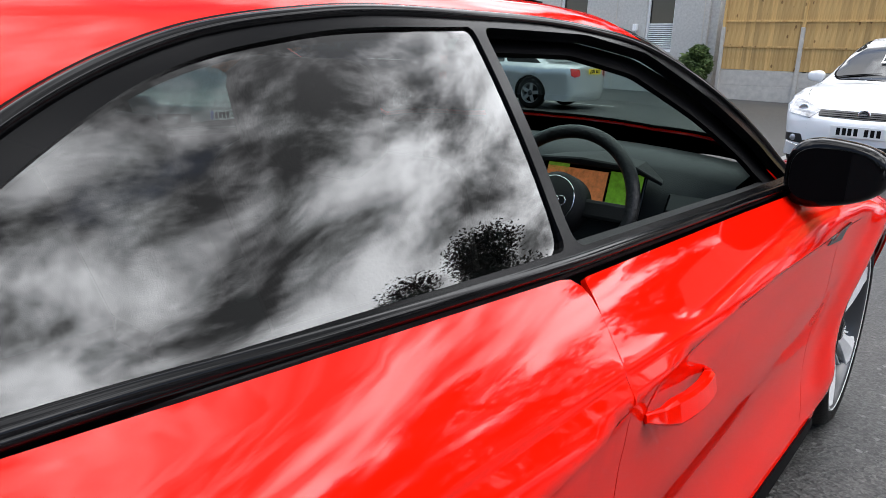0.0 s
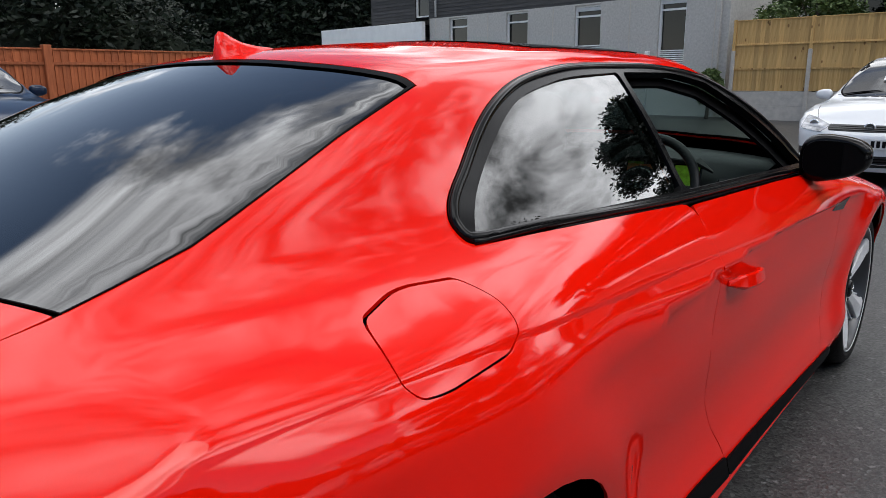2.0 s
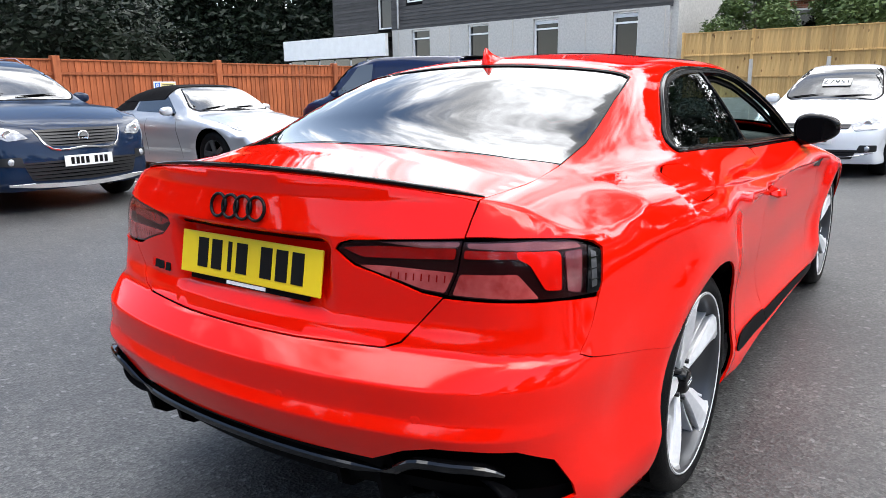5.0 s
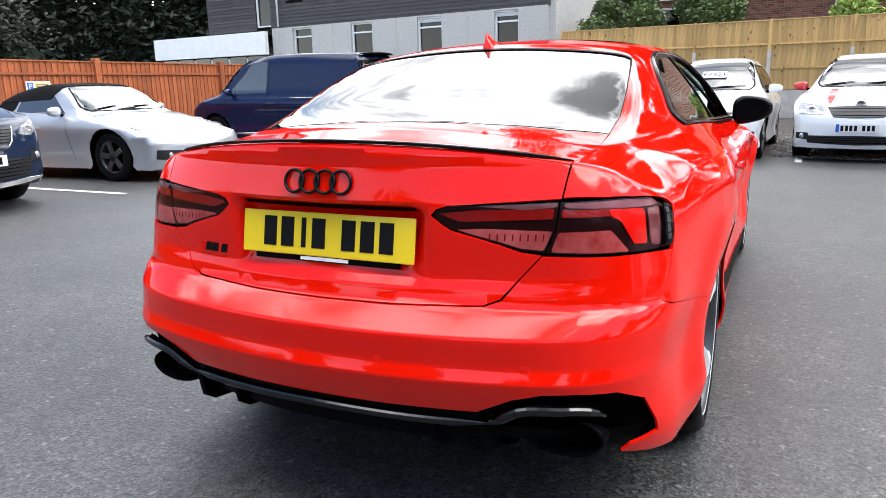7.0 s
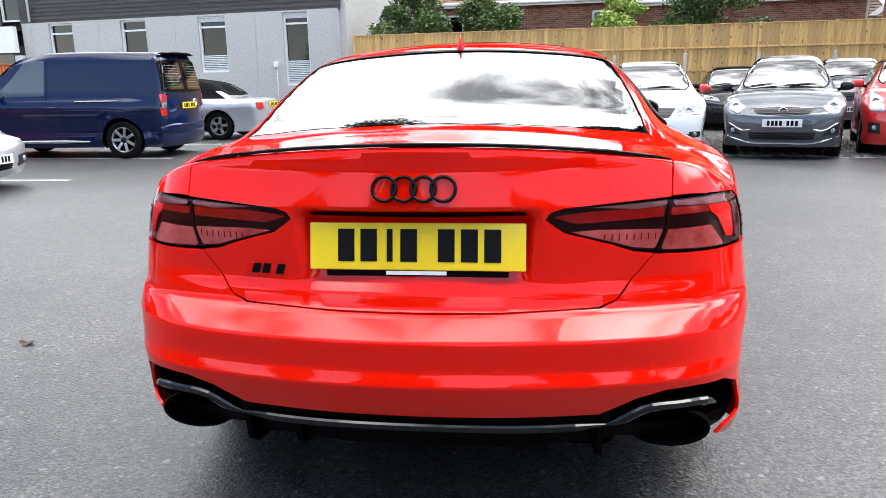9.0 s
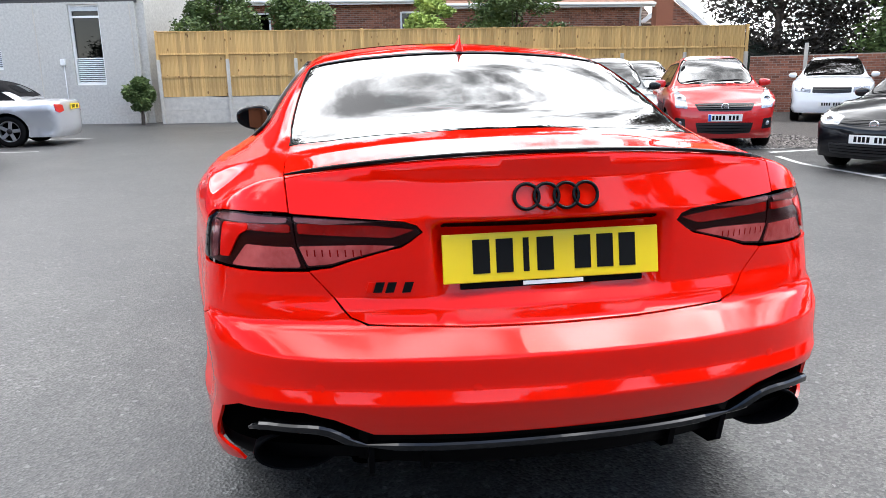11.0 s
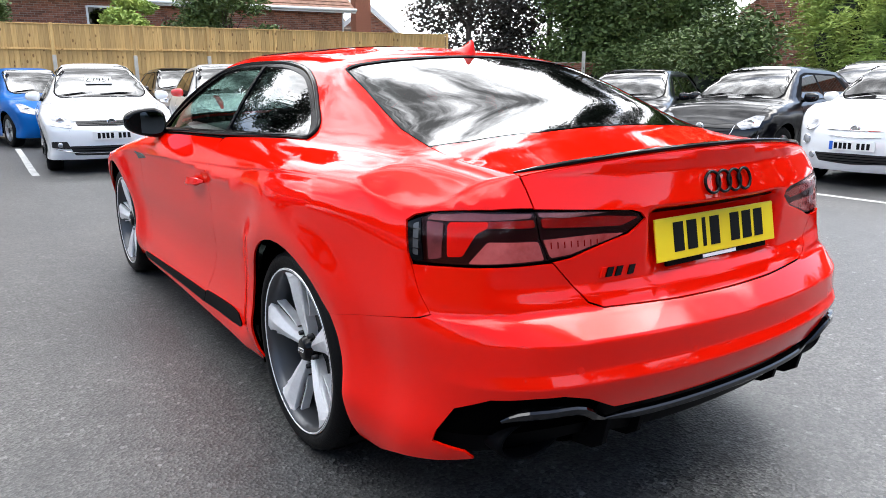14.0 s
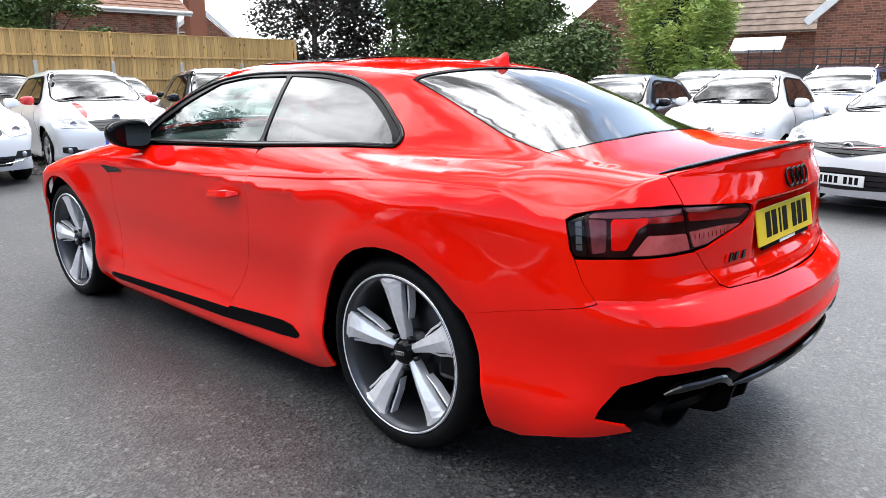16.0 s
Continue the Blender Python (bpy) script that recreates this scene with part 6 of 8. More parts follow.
# wheels
def hero_wheel(x, y, turn):
    s = 1 if x > 0 else -1
    bm = lathe([(-0.20, 0.225), (-0.02, 0.236), (0.004, 0.244), (0.010, 0.252), (0.012, 0.258), (0.004, 0.262), (-0.02, 0.262), (-0.22, 0.262)], 72, "x")
    bm.transform(Matrix.Diagonal((s, 1, 1, 1)))
    bmesh.ops.recalc_face_normals(bm, faces=bm.faces)
    rim = part("wheel", bm, BARREL_GREY, hero, "five-spoke machined alloy wheel", smooth=True)
    rim.location = (x, y, 0.336)
    rim.rotation_euler = (radians(turn), 0, 0)
    bm = lathe([(0.004, 0.2515), (0.011, 0.2535), (0.0125, 0.2575), (0.008, 0.2605)], 72, "x")
    bm.transform(Matrix.Diagonal((s, 1, 1, 1)))
    bmesh.ops.recalc_face_normals(bm, faces=bm.faces)
    part("rim_lip", bm, BRIGHT_ALLOY, rim, smooth=True)
    bm = lathe([(-0.235, 0.262), (-0.255, 0.292), (-0.245, 0.322), (-0.215, 0.337), (-0.13, 0.340), (-0.03, 0.338), (0.002, 0.328), (0.016, 0.308), (0.015, 0.290), (0.004, 0.277), (-0.02, 0.268)], 80, "x")
    bm.transform(Matrix.Diagonal((s, 1, 1, 1)))
    bmesh.ops.recalc_face_normals(bm, faces=bm.faces)
    part("tyre", bm, RUBBER, rim, smooth=True)
    for k in range(5):
        rot = Matrix.Rotation(k * math.tau / 5, 4, "X")
        # a ridged spoke: radius, half width, height of its ridge and of its edges
        rows = [(0.034, 0.013, -0.030, -0.036), (0.075, 0.017, -0.020, -0.028), (0.12, 0.023, -0.008, -0.019), (0.165, 0.030, 0.001, -0.013), (0.205, 0.038, 0.006, -0.008), (0.230, 0.045, 0.008, -0.003), (0.2535, 0.066, 0.004, 0.003)]
        for side in (-1, 1):
            bm = bmesh.new()
            rings = [[bm.verts.new((s * x, side * y, r)) for x, y in ((hi, 0.0), (lo, w), (lo - 0.006, w + 0.001), (lo - 0.040, w * 0.8), (hi - 0.05, 0.0))] for r, w, hi, lo in rows]
            for a, b in zip(rings, rings[1:]):
                for q in range(4):
                    bm.faces.new((a[q], a[q + 1], b[q + 1], b[q]))
            bmesh.ops.recalc_face_normals(bm, faces=bm.faces)
            if (bm.faces[0].normal.x < 0) == (s > 0):
                bmesh.ops.reverse_faces(bm, faces=bm.faces)
            bm.transform(rot)
            part("spoke_face", bm, BRIGHT_ALLOY, rim)
            # dark web and slim bright blade beside it
            for nm, mt, inner, outer, depth in (("spoke_web", DARK_STEEL, -0.004, 0.010, 0.006), ("spoke_blade", BRIGHT_ALLOY, 0.010, 0.017, 0.0)):
                bm = bmesh.new()
                cut = [(0.105, -0.040), (0.15, -0.034), (0.195, -0.028), (0.232, -0.020), (0.2515, -0.010)]
                rings = []
                for r, x in cut:
                    w = float(np.interp(r, [v[0] for v in rows], [v[1] for v in rows]))
                    k = min(1.0, (r - 0.085) / 0.06)
                    rings.append([bm.verts.new((s * xx, side * (w + yy * k), r)) for xx, yy in ((x - depth, inner), (x - depth, outer), (x - depth - 0.03, outer), (x - depth - 0.03, inner))])
                for a, b in zip(rings, rings[1:]):
                    for q in range(4):
                        bm.faces.new((a[q], a[(q + 1) % 4], b[(q + 1) % 4], b[q]))
                bm.faces.new(rings[0])
                bm.faces.new(rings[-1])
                bmesh.ops.recalc_face_normals(bm, faces=bm.faces)
                bm.transform(rot)
                part(nm, bm, mt, rim)
        bm = lathe([(0.0, 0.0), (0.0, 0.007), (-0.02, 0.008)], 10, "x")
        bm.transform(rot @ Matrix.Rotation(0.63, 4, "X") @ Matrix.Translation((-0.022 * s, 0, 0.056)) @ Matrix.Diagonal((s, 1, 1, 1)))
        part("wheel_bolt", bm, DARK_STEEL, rim)
    bm = lathe([(-0.012, 0.0), (-0.010, 0.026), (-0.014, 0.034), (-0.05, 0.050)], 32, "x")
    bm.transform(Matrix.Diagonal((s, 1, 1, 1)))
    cap = part("hub_cap", bm, GLOSS_BLACK, rim, smooth=True)
    for q in (-0.0145, -0.005, 0.005, 0.0145):
        part("badge_ring", tube([(s * -0.008, q + 0.0062 * math.cos(a), 0.0062 * math.sin(a)) for a in np.linspace(0, math.tau, 14, endpoint=False)], 0.0011, True, 5), CHROME, rim)
    bm = lathe([(-0.10, 0.06), (-0.10, 0.185), (-0.125, 0.185), (-0.125, 0.06), (-0.07, 0.06), (-0.07, 0.0)], 48, "x")
    bm.transform(Matrix.Diagonal((s, 1, 1, 1)))
    part("brake_disc", bm, DARK_STEEL, rim)
    bm = bmesh.new()
    box(bm, (0.09, 0.09, 0.20), Matrix.Rotation(radians(-turn), 4, "X") @ Matrix.Translation((-s * 0.10, -0.165 if y < 1 else 0.165, 0.04)), 0.02)
    part("brake_caliper", bm, GLOSS_BLACK, rim)
    for o in [rim] + [c for c in rim.children if not c.name.startswith("tyre")]:
        o.data.transform(Matrix.Diagonal((1, 1.068, 1.068, 1)))


for x, y, turn in ((0.872, 0.0, 8), (-0.872, 0.0, -7), (0.878, 2.766, 20), (-0.878, 2.766, -14)):
    hero_wheel(x, y, turn)

# front end, plainly closed
bm = bmesh.new()
nose = [(0, 3.62), (0.45, 3.52), (0.70, 3.36), (0.80, 3.24)]
rows_f = []
for z in (0.74, 0.60, 0.42, 0.22):
    rows_f.append([bm.verts.new((sx * x, y - 0.06 * abs(z - 0.5), z)) for sx, x, y in [(-1, *p) for p in nose[:0:-1]] + [(1, *p) for p in nose]])
for a, b in zip(rows_f, rows_f[1:]):
    for k in range(len(a) - 1):
        bm.faces.new((a[k], a[k + 1], b[k + 1], b[k]))
bmesh.ops.recalc_face_normals(bm, faces=bm.faces)
part("front_bumper", bm, RED, hero, smooth=True)

# black inner trim of the pillars and roof rails, seen through the open window
rim_out = rounded([(0.87, 0.995), (0.935, 1.275), (1.25, 1.275), (1.48, 1.245), (1.70, 1.160), (1.90, 1.045), (2.02, 0.945), (1.5, 0.975)], 0.02)
rim_in = rounded([(0.888, 0.990), (0.948, 1.252), (1.22, 1.249), (1.43, 1.214), (1.62, 1.125), (1.79, 1.020), (1.86, 0.963), (1.5, 0.974)], 0.02)
patch("pillar_trim", skin, [side_cut(rim_out), side_cut(rim_in)], SATIN_BLACK, hero, lift=-0.03, rim=0.010, step=0.05)
# cabin
TRIM = material("cabin_trim", (0.008, 0.008, 0.0085), rough=0.6, spec=0.2, bump=0.15, bump_scale=400)
LEATHER = material("black_leather", (0.010, 0.010, 0.011), rough=0.45, spec=0.3, vary=0.2, scale=30, bump=0.25, bump_scale=120)
DASH_SOFT = material("grey_dash", (0.011, 0.012, 0.013), rough=0.6, spec=0.25, bump=0.15, bump_scale=300)
bm = bmesh.new()
box(bm, (1.36, 2.5, 0.10), (0, 0.95, 0.42), 0.03)
box(bm, (1.36, 0.10, 0.45), (0, -0.28, 0.70), 0.03)
box(bm, (0.26, 1.1, 0.26), (0, 1.35, 0.55), 0.05)
part("cabin_floor", bm, TRIM, hero)
roof_in = both([(0, 0.25), (0.48, 0.27), (0.50, 0.6), (0.50, 1.2), (0.46, 1.38), (0, 1.42)])
patch("roof_lining", down, [roof_in], TRIM, hero, lift=-0.035, rim=0, step=0.08, edge=0.05)
for mir in (False, True):
    sgn = -1 if mir else 1
    card = rounded([(0.80, 0.96), (0.80, 0.45), (2.05, 0.40), (2.06, 0.92), (1.5, 0.945)], 0.03)
    patch("door_card", skin, [side_cut(card)], TRIM, hero, mirror=mir, lift=-0.06, rim=0, step=0.08, edge=0.04)
    cap_line = from_side([(y, keys(y, (0.2, 1.012), (0.87, 0.985), (1.5, 0.964), (2.02, 0.942))) for y in np.linspace(0.2, 2.0, 24)]) - (0.035, 0, 0.004)
    strip(cap_line * (sgn, 1, 1), 0.06, 0.02, "door_capping", TRIM)
    seat = part("seat_cushion", (lambda b: (box(b, (0.50, 0.52, 0.16), Matrix.Translation((sgn * 0.37, 1.22, 0.50)) @ Matrix.Rotation(0.15, 4, "X"), 0.06), b)[1])(bmesh.new()), LEATHER, hero, "black leather front seat", smooth=True)
    part("seat_back", (lambda b: (box(b, (0.48, 0.14, 0.60), Matrix.Translation((sgn * 0.37, 0.94, 0.80)) @ Matrix.Rotation(0.33, 4, "X"), 0.055), b)[1])(bmesh.new()), LEATHER, seat, smooth=True)
    part("head_restraint", (lambda b: (box(b, (0.27, 0.09, 0.17), Matrix.Translation((sgn * 0.37, 0.815, 1.135)) @ Matrix.Rotation(0.25, 4, "X"), 0.04), b)[1])(bmesh.new()), LEATHER, seat, smooth=True)
    part("rear_seat", (lambda b: (box(b, (0.52, 0.14, 0.55), Matrix.Translation((sgn * 0.30, -0.02, 0.78)) @ Matrix.Rotation(0.4, 4, "X"), 0.05), b)[1])(bmesh.new()), LEATHER, hero, smooth=True)
bm = bmesh.new()
patch("scuttle_panel", down, [both([(0, 2.20), (0.35, 2.18), (0.64, 2.10), (0.66, 2.22), (0.4, 2.32), (0, 2.35)])], SATIN_BLACK, hero, lift=0.003, rim=0.003)
sec = [(1.72, 0.60), (1.74, 0.82), (1.80, 0.90), (1.90, 0.965), (2.02, 0.980), (2.14, 0.98), (2.20, 0.90), (2.2, 0.6)]
cols = [[bm.verts.new((x, y + 0.05 * (abs(x) / 0.7) ** 2 * (1 if y < 1.9 else -1), z - 0.03 * (abs(x) / 0.7) ** 3)) for y, z in sec] for x in np.linspace(-0.70, 0.70, 25)]
for a, b in zip(cols, cols[1:]):
    for k in range(len(sec) - 1):
        bm.faces.new((a[k], b[k], b[k + 1], a[k + 1]))
bmesh.ops.recalc_face_normals(bm, faces=bm.faces)
dash = part("dashboard", bm, DASH_SOFT, hero, smooth=True)
strip([(0.20, 1.80, 0.93), (0.25, 1.78, 0.965), (0.37, 1.77, 0.975), (0.49, 1.78, 0.965), (0.54, 1.80, 0.93)], 0.16, 0.02, "cluster_hood", TRIM, parent=dash)
screen_at = Matrix.Translation((0.37, 1.745, 0.905)) @ Matrix.Rotation(radians(-18), 4, "X")
bm = bmesh.new()
box(bm, (0.30, 0.008, 0.105), screen_at, 0.003)
cluster = part("instrument_display", bm, GLOSS_BLACK, dash)
for nm, x, w, c in (("map_view", -0.035, 0.17, (0.70, 0.25, 0.09)), ("map_park", 0.10, 0.085, (0.16, 0.38, 0.03)), ("map_park", -0.09, 0.06, (0.2, 0.4, 0.04))):
    bm = bmesh.new()
    box(bm, (w, 0.003, 0.082 if nm == "map_view" else 0.09 if x > 0 else 0.02), screen_at @ Matrix.Translation((x, -0.006, 0.0 if x > -0.08 else 0.040)))
    part(nm, bm, material(nm, c, rough=0.4, emit=0.12, vary=0.6, scale=45), cluster)
bm = bmesh.new()
box(bm, (0.20, 0.012, 0.115), Matrix.Translation((-0.02, 1.70, 0.985)) @ Matrix.Rotation(radians(-12), 4, "X"), 0.004)
part("centre_display", bm, GLOSS_BLACK, dash)
bm = bmesh.new()
box(bm, (0.11, 0.02, 0.055), Matrix.Translation((0.62, 1.775, 0.885)) @ Matrix.Rotation(radians(-35), 4, "X"), 0.008)
part("air_vent", bm, GLOSS_BLACK, dash)
wheel_at = Matrix.Translation((0.37, 1.60, 0.882)) @ Matrix.Rotation(radians(-24), 4, "X")
ring = [wheel_at @ Vector((0.182 * math.cos(a), 0, 0.182 * math.sin(a) * (0.93 if math.sin(a) < -0.6 else 1))) for a in np.linspace(0, math.tau, 48, endpoint=False)]
steer = part("steering_wheel", tube(ring, 0.0165, True, 12), LEATHER, hero, "black leather steering wheel")
bm = lathe([(-0.045, 0.0), (-0.045, 0.055), (-0.03, 0.072), (0.02, 0.075)], 36, "y")
bm.transform(wheel_at)
part("wheel_boss", bm, TRIM, steer, smooth=True)
for a in (0.0, math.pi, -math.pi / 2):
    bm = bmesh.new()
    box(bm, (0.13, 0.022, 0.045), wheel_at @ Matrix.Rotation(-a, 4, "Y") @ Matrix.Translation((0.115, 0, 0)), 0.008)
    part("wheel_spoke", bm, TRIM, steer)
part("boss_trim_ring", tube([wheel_at @ Vector((0.058 * math.cos(a), -0.043, 0.058 * math.sin(a))) for a in np.linspace(0, math.tau, 32, endpoint=False)], 0.0016, True, 6), CHROME, steer)
for q in (-0.027, -0.009, 0.009, 0.027):
    part("badge_ring", tube([wheel_at @ Vector((q + 0.0115 * math.cos(a), -0.047, 0.0115 * math.sin(a))) for a in np.linspace(0, math.tau, 18, endpoint=False)], 0.0014, True, 5), CHROME, steer)
# ---- parked cars ----
def paint(name, c, metal=0.0, rough=0.3, coat=1.0):
    return material(name, c, rough=rough, metal=metal, coat=coat, spec=0.5 if coat > 0.9 else 0.1)


WHITE_CAR = paint("white_car_paint", (0.78, 0.79, 0.80))
SILVER_CAR = paint("silver_car_paint", (0.50, 0.51, 0.53), 0.5)
GREY_CAR = paint("grey_car_paint", (0.085, 0.095, 0.107), 0.5)
NAVY_CAR = paint("navy_car_paint", (0.0008, 0.0065, 0.040), 0.0, coat=0.8)
DEEP_BLUE_CAR = paint("deep_blue_car_paint", (0.004, 0.014, 0.04), 0.0, coat=0.6)
BRIGHT_BLUE_CAR = paint("bright_blue_car_paint", (0.0, 0.10, 0.36), 0.0, coat=0.3)
MID_BLUE_CAR = paint("mid_blue_car_paint", (0.005, 0.030, 0.17), 0.0)
BLACK_CAR = paint("black_car_paint", (0.0025, 0.0025, 0.004), 0.0, coat=0.8)
RED_CAR = paint("red_car_paint", (0.55, 0.012, 0.012))
BROWN_CAR = paint("brown_car_paint", (0.060, 0.045, 0.035), 0.4)
ALLOY = material("parked_alloy", (0.55, 0.56, 0.58), rough=0.3, metal=0.9)


class Body:
    """A small car's skin from a few sizes; its front points to +y."""

    def __init__(s, L, W, H, nose=0.72, cowl=0.98, screen=0.85, roof=(0.25, -1.2), tail=0.95, hatch=-1.95, hood_bow=0.03, tumble=0.55, front_bow=0.30, rear_bow=0.22, base=2.5, front_oh=0.82, wheel=0.31, boot=None, low=0.17, upright=False):
        s.L, s.W, s.H, s.low = L, W, H, low
        s.base, s.wheel, s.yf = base, wheel, L / 2 - front_oh
        s.yr = s.yf - base
        h = L / 2
        s.deck_keys = ((-h, tail - 0.03), (-h + 0.15, tail), (hatch, boot or tail + 0.02), (screen - 0.6, cowl + 0.03), (screen, cowl), ((screen + h) / 2, (cowl + nose) / 2 + hood_bow), (h - 0.25, nose + 0.02), (h, nose - 0.10))
        a, b = roof
        s.roof_keys = ((hatch - 0.5, tail - 0.35), (hatch, tail + 0.02), (b - 0.05, H - 0.09), (b + 0.25, H - 0.03), ((a + b) / 2, H), (a, H - 0.035), (screen, cowl), (screen + 0.4, cowl - 0.28))
        s.upright = upright
        s.cowl, s.tumble, s.fb, s.rb, s.hatch = cowl, tumble, front_bow, rear_bow, hatch
        s.belt = cowl - 0.06

    def field(s, x, y, z):
        x = np.abs(x)
        h, w = s.L / 2, s.W / 2
        e = np.clip((np.abs(y) - h * 0.55) / (h * 0.45), 0, 1)
        d = z - (s.belt - 0.12)
        prof = keys(d, (-0.75, -0.12), (-0.62, -0.035), (-0.45, -0.045), (-0.2, -0.012), (0.0, 0.0), (0.06, -0.022), (0.14, -0.075), (0.4, -0.32))
        side = w * (1 - 0.10 * e ** 2) + prof
        for wy in (s.yf, s.yr):
            r = np.hypot(y - wy, z - s.wheel)
            side = side + 0.018 * np.exp(-((r - s.wheel - 0.06) / 0.07) ** 2)
        front = y - (h - s.fb * x * x - 0.10 * (np.clip(z - 0.45, 0, 1) / 0.4) ** 2 - 0.10 * (np.clip(0.38 - z, 0, 1) / 0.25) ** 2)
        rear = -y - (h - s.rb * x * x - 0.05 * (np.clip(z - 0.6, 0, 1) / 0.4) ** 2 - 0.08 * (np.clip(0.4 - z, 0, 1) / 0.25) ** 2)
        deck = z - (keys(y, *s.deck_keys) - 0.05 * (x / w) ** 2)
        low = smax(smax(smax(x - side, front, 0.10), rear, 0.08), deck * 0.95, 0.05)
        roof = z - (keys(y, *s.roof_keys) - 0.05 * (x / w) ** 2)
        b = w - 0.085
        cab = smax(x - (b - s.tumble * (z - s.belt) - 0.10 * np.clip(y - s.deck_keys[4][0] + 0.6, 0, 1) ** 2), roof * 0.85, 0.07)
        if s.upright:
            cab = smax(cab, -y - (h - 0.04 - 0.12 * x * x - 0.16 * np.clip(z - 1.0, 0, 1) ** 1.5), 0.10)
        cab = np.maximum(cab, s.belt - 0.15 - z)
        return smin(low, cab, 0.03)

    def rays(s, uv):
        u, v = uv[:, 0], uv[:, 1] / 0.7
        a, b = -s.L / 2 + 0.9, s.L / 2 - 0.9
        y = np.clip(u, a, b)
        k = (u - y) / 0.7
        o = np.stack([0 * u, y, 0 * u + 0.6], 1)
        return o, np.stack([np.cos(k) * np.sin(v), np.sin(k), np.cos(k) * np.cos(v)], 1)

    def skin(s, uv):
        return cast(s.field, *s.rays(uv), far=2.6)

    def uv(s, p):
        y = np.clip(p[:, 1], -s.L / 2 + 0.9, s.L / 2 - 0.9)
        r = np.hypot(p[:, 0], p[:, 2] - 0.6)
        return np.stack([y + np.arctan2(p[:, 1] - y, r) * 0.7, np.arctan2(p[:, 0], p[:, 2] - 0.6) * 0.7], 1)

    def side(s, uv):
        uv = np.array(uv, float)
        return cast(s.field, np.stack([0 * uv[:, 0], uv[:, 0], uv[:, 1]], 1), np.tile([1.0, 0, 0], (len(uv), 1)))

    def front(s, uv):
        uv = np.array(uv, float)
        return cast(s.field, np.stack([uv[:, 0], 0 * uv[:, 0] + s.L / 2 - 0.9, uv[:, 1]], 1), np.tile([0, 1.0, 0], (len(uv), 1)))

    def rear(s, uv):
        uv = np.array(uv, float)
        return cast(s.field, np.stack([uv[:, 0], 0 * uv[:, 0] - s.L / 2 + 0.9, uv[:, 1]], 1), np.tile([0, -1.0, 0], (len(uv), 1)))

    def top(s, uv):
        uv = np.array(uv, float)
        return cast(s.field, np.stack([uv[:, 0], uv[:, 1], 0 * uv[:, 0] + 0.5], 1), np.tile([0, 0, 1.0], (len(uv), 1)))


def car_wheel(car, s, x, y, r, spokes, mat):
    k = 1 if x > 0 else -1
    rim = r * 0.66
    bm = lathe([(-0.18, rim * 0.9), (-0.03, rim * 0.93), (-0.004, rim), (-0.012, rim * 1.03), (-0.19, rim * 1.03)], 32, "x")
    bm.transform(Matrix.Diagonal((k, 1, 1, 1)))
    bmesh.ops.recalc_face_normals(bm, faces=bm.faces)
    w = part("wheel", bm, mat, car, smooth=True)
    w.location = (x, y, r)
    bm = lathe([(-0.19, rim), (-0.20, r * 0.9), (-0.17, r), (-0.03, r), (0.0, r * 0.93), (0.003, r * 0.8), (-0.006, rim)], 40, "x")
    bm.transform(Matrix.Diagonal((k, 1, 1, 1)))
    bmesh.ops.recalc_face_normals(bm, faces=bm.faces)
    part("tyre", bm, RUBBER, w, smooth=True)
    bm = bmesh.new()
    for i in range(spokes):
        box(bm, (0.03, 0.55 * rim * 3.0 / spokes, rim * 0.9), Matrix.Rotation(i * math.tau / spokes + 0.2, 4, "X") @ Matrix.Translation((-k * 0.025, 0, rim * 0.52)) @ Matrix.Rotation(k * 0.12, 4, "Y"), 0.006)
    part("wheel_spokes", bm, mat, w)
    bm = lathe([(-0.004, 0.0), (-0.006, 0.05), (-0.03, 0.06)], 20, "x")
    bm.transform(Matrix.Diagonal((k, 1, 1, 1)))
    part("hub_cap", bm, DARK_STEEL, w)
    # near-black disc: its colour carries the shade behind the spokes
    bm = lathe([(-0.09, 0.0), (-0.09, rim * 0.8), (-0.1, rim * 0.9)], 24, "x")
    bm.transform(Matrix.Diagonal((k, 1, 1, 1)))
    part("brake_disc", bm, SHADOW_BLACK, w)


def bar_plate(car, m, mat, blue=False):
    bm = bmesh.new()
    box(bm, (0.52, 0.008, 0.111), m, 0.002)
    p = part("number_plate", bm, mat, car)
    for x in (-0.18, -0.125, -0.075, -0.02, 0.075, 0.13, 0.185):
        bm = bmesh.new()
        box(bm, (0.036, 0.002, 0.072), m @ Matrix.Translation((x, -0.005, 0)))
        part("plate_bar", bm, PLATE_BLACK, p)
    if blue:
        bm = bmesh.new()
        box(bm, (0.04, 0.002, 0.105), m @ Matrix.Translation((-0.235, -0.005, 0)))
        part("plate_band", bm, PLATE_BLUE, p)


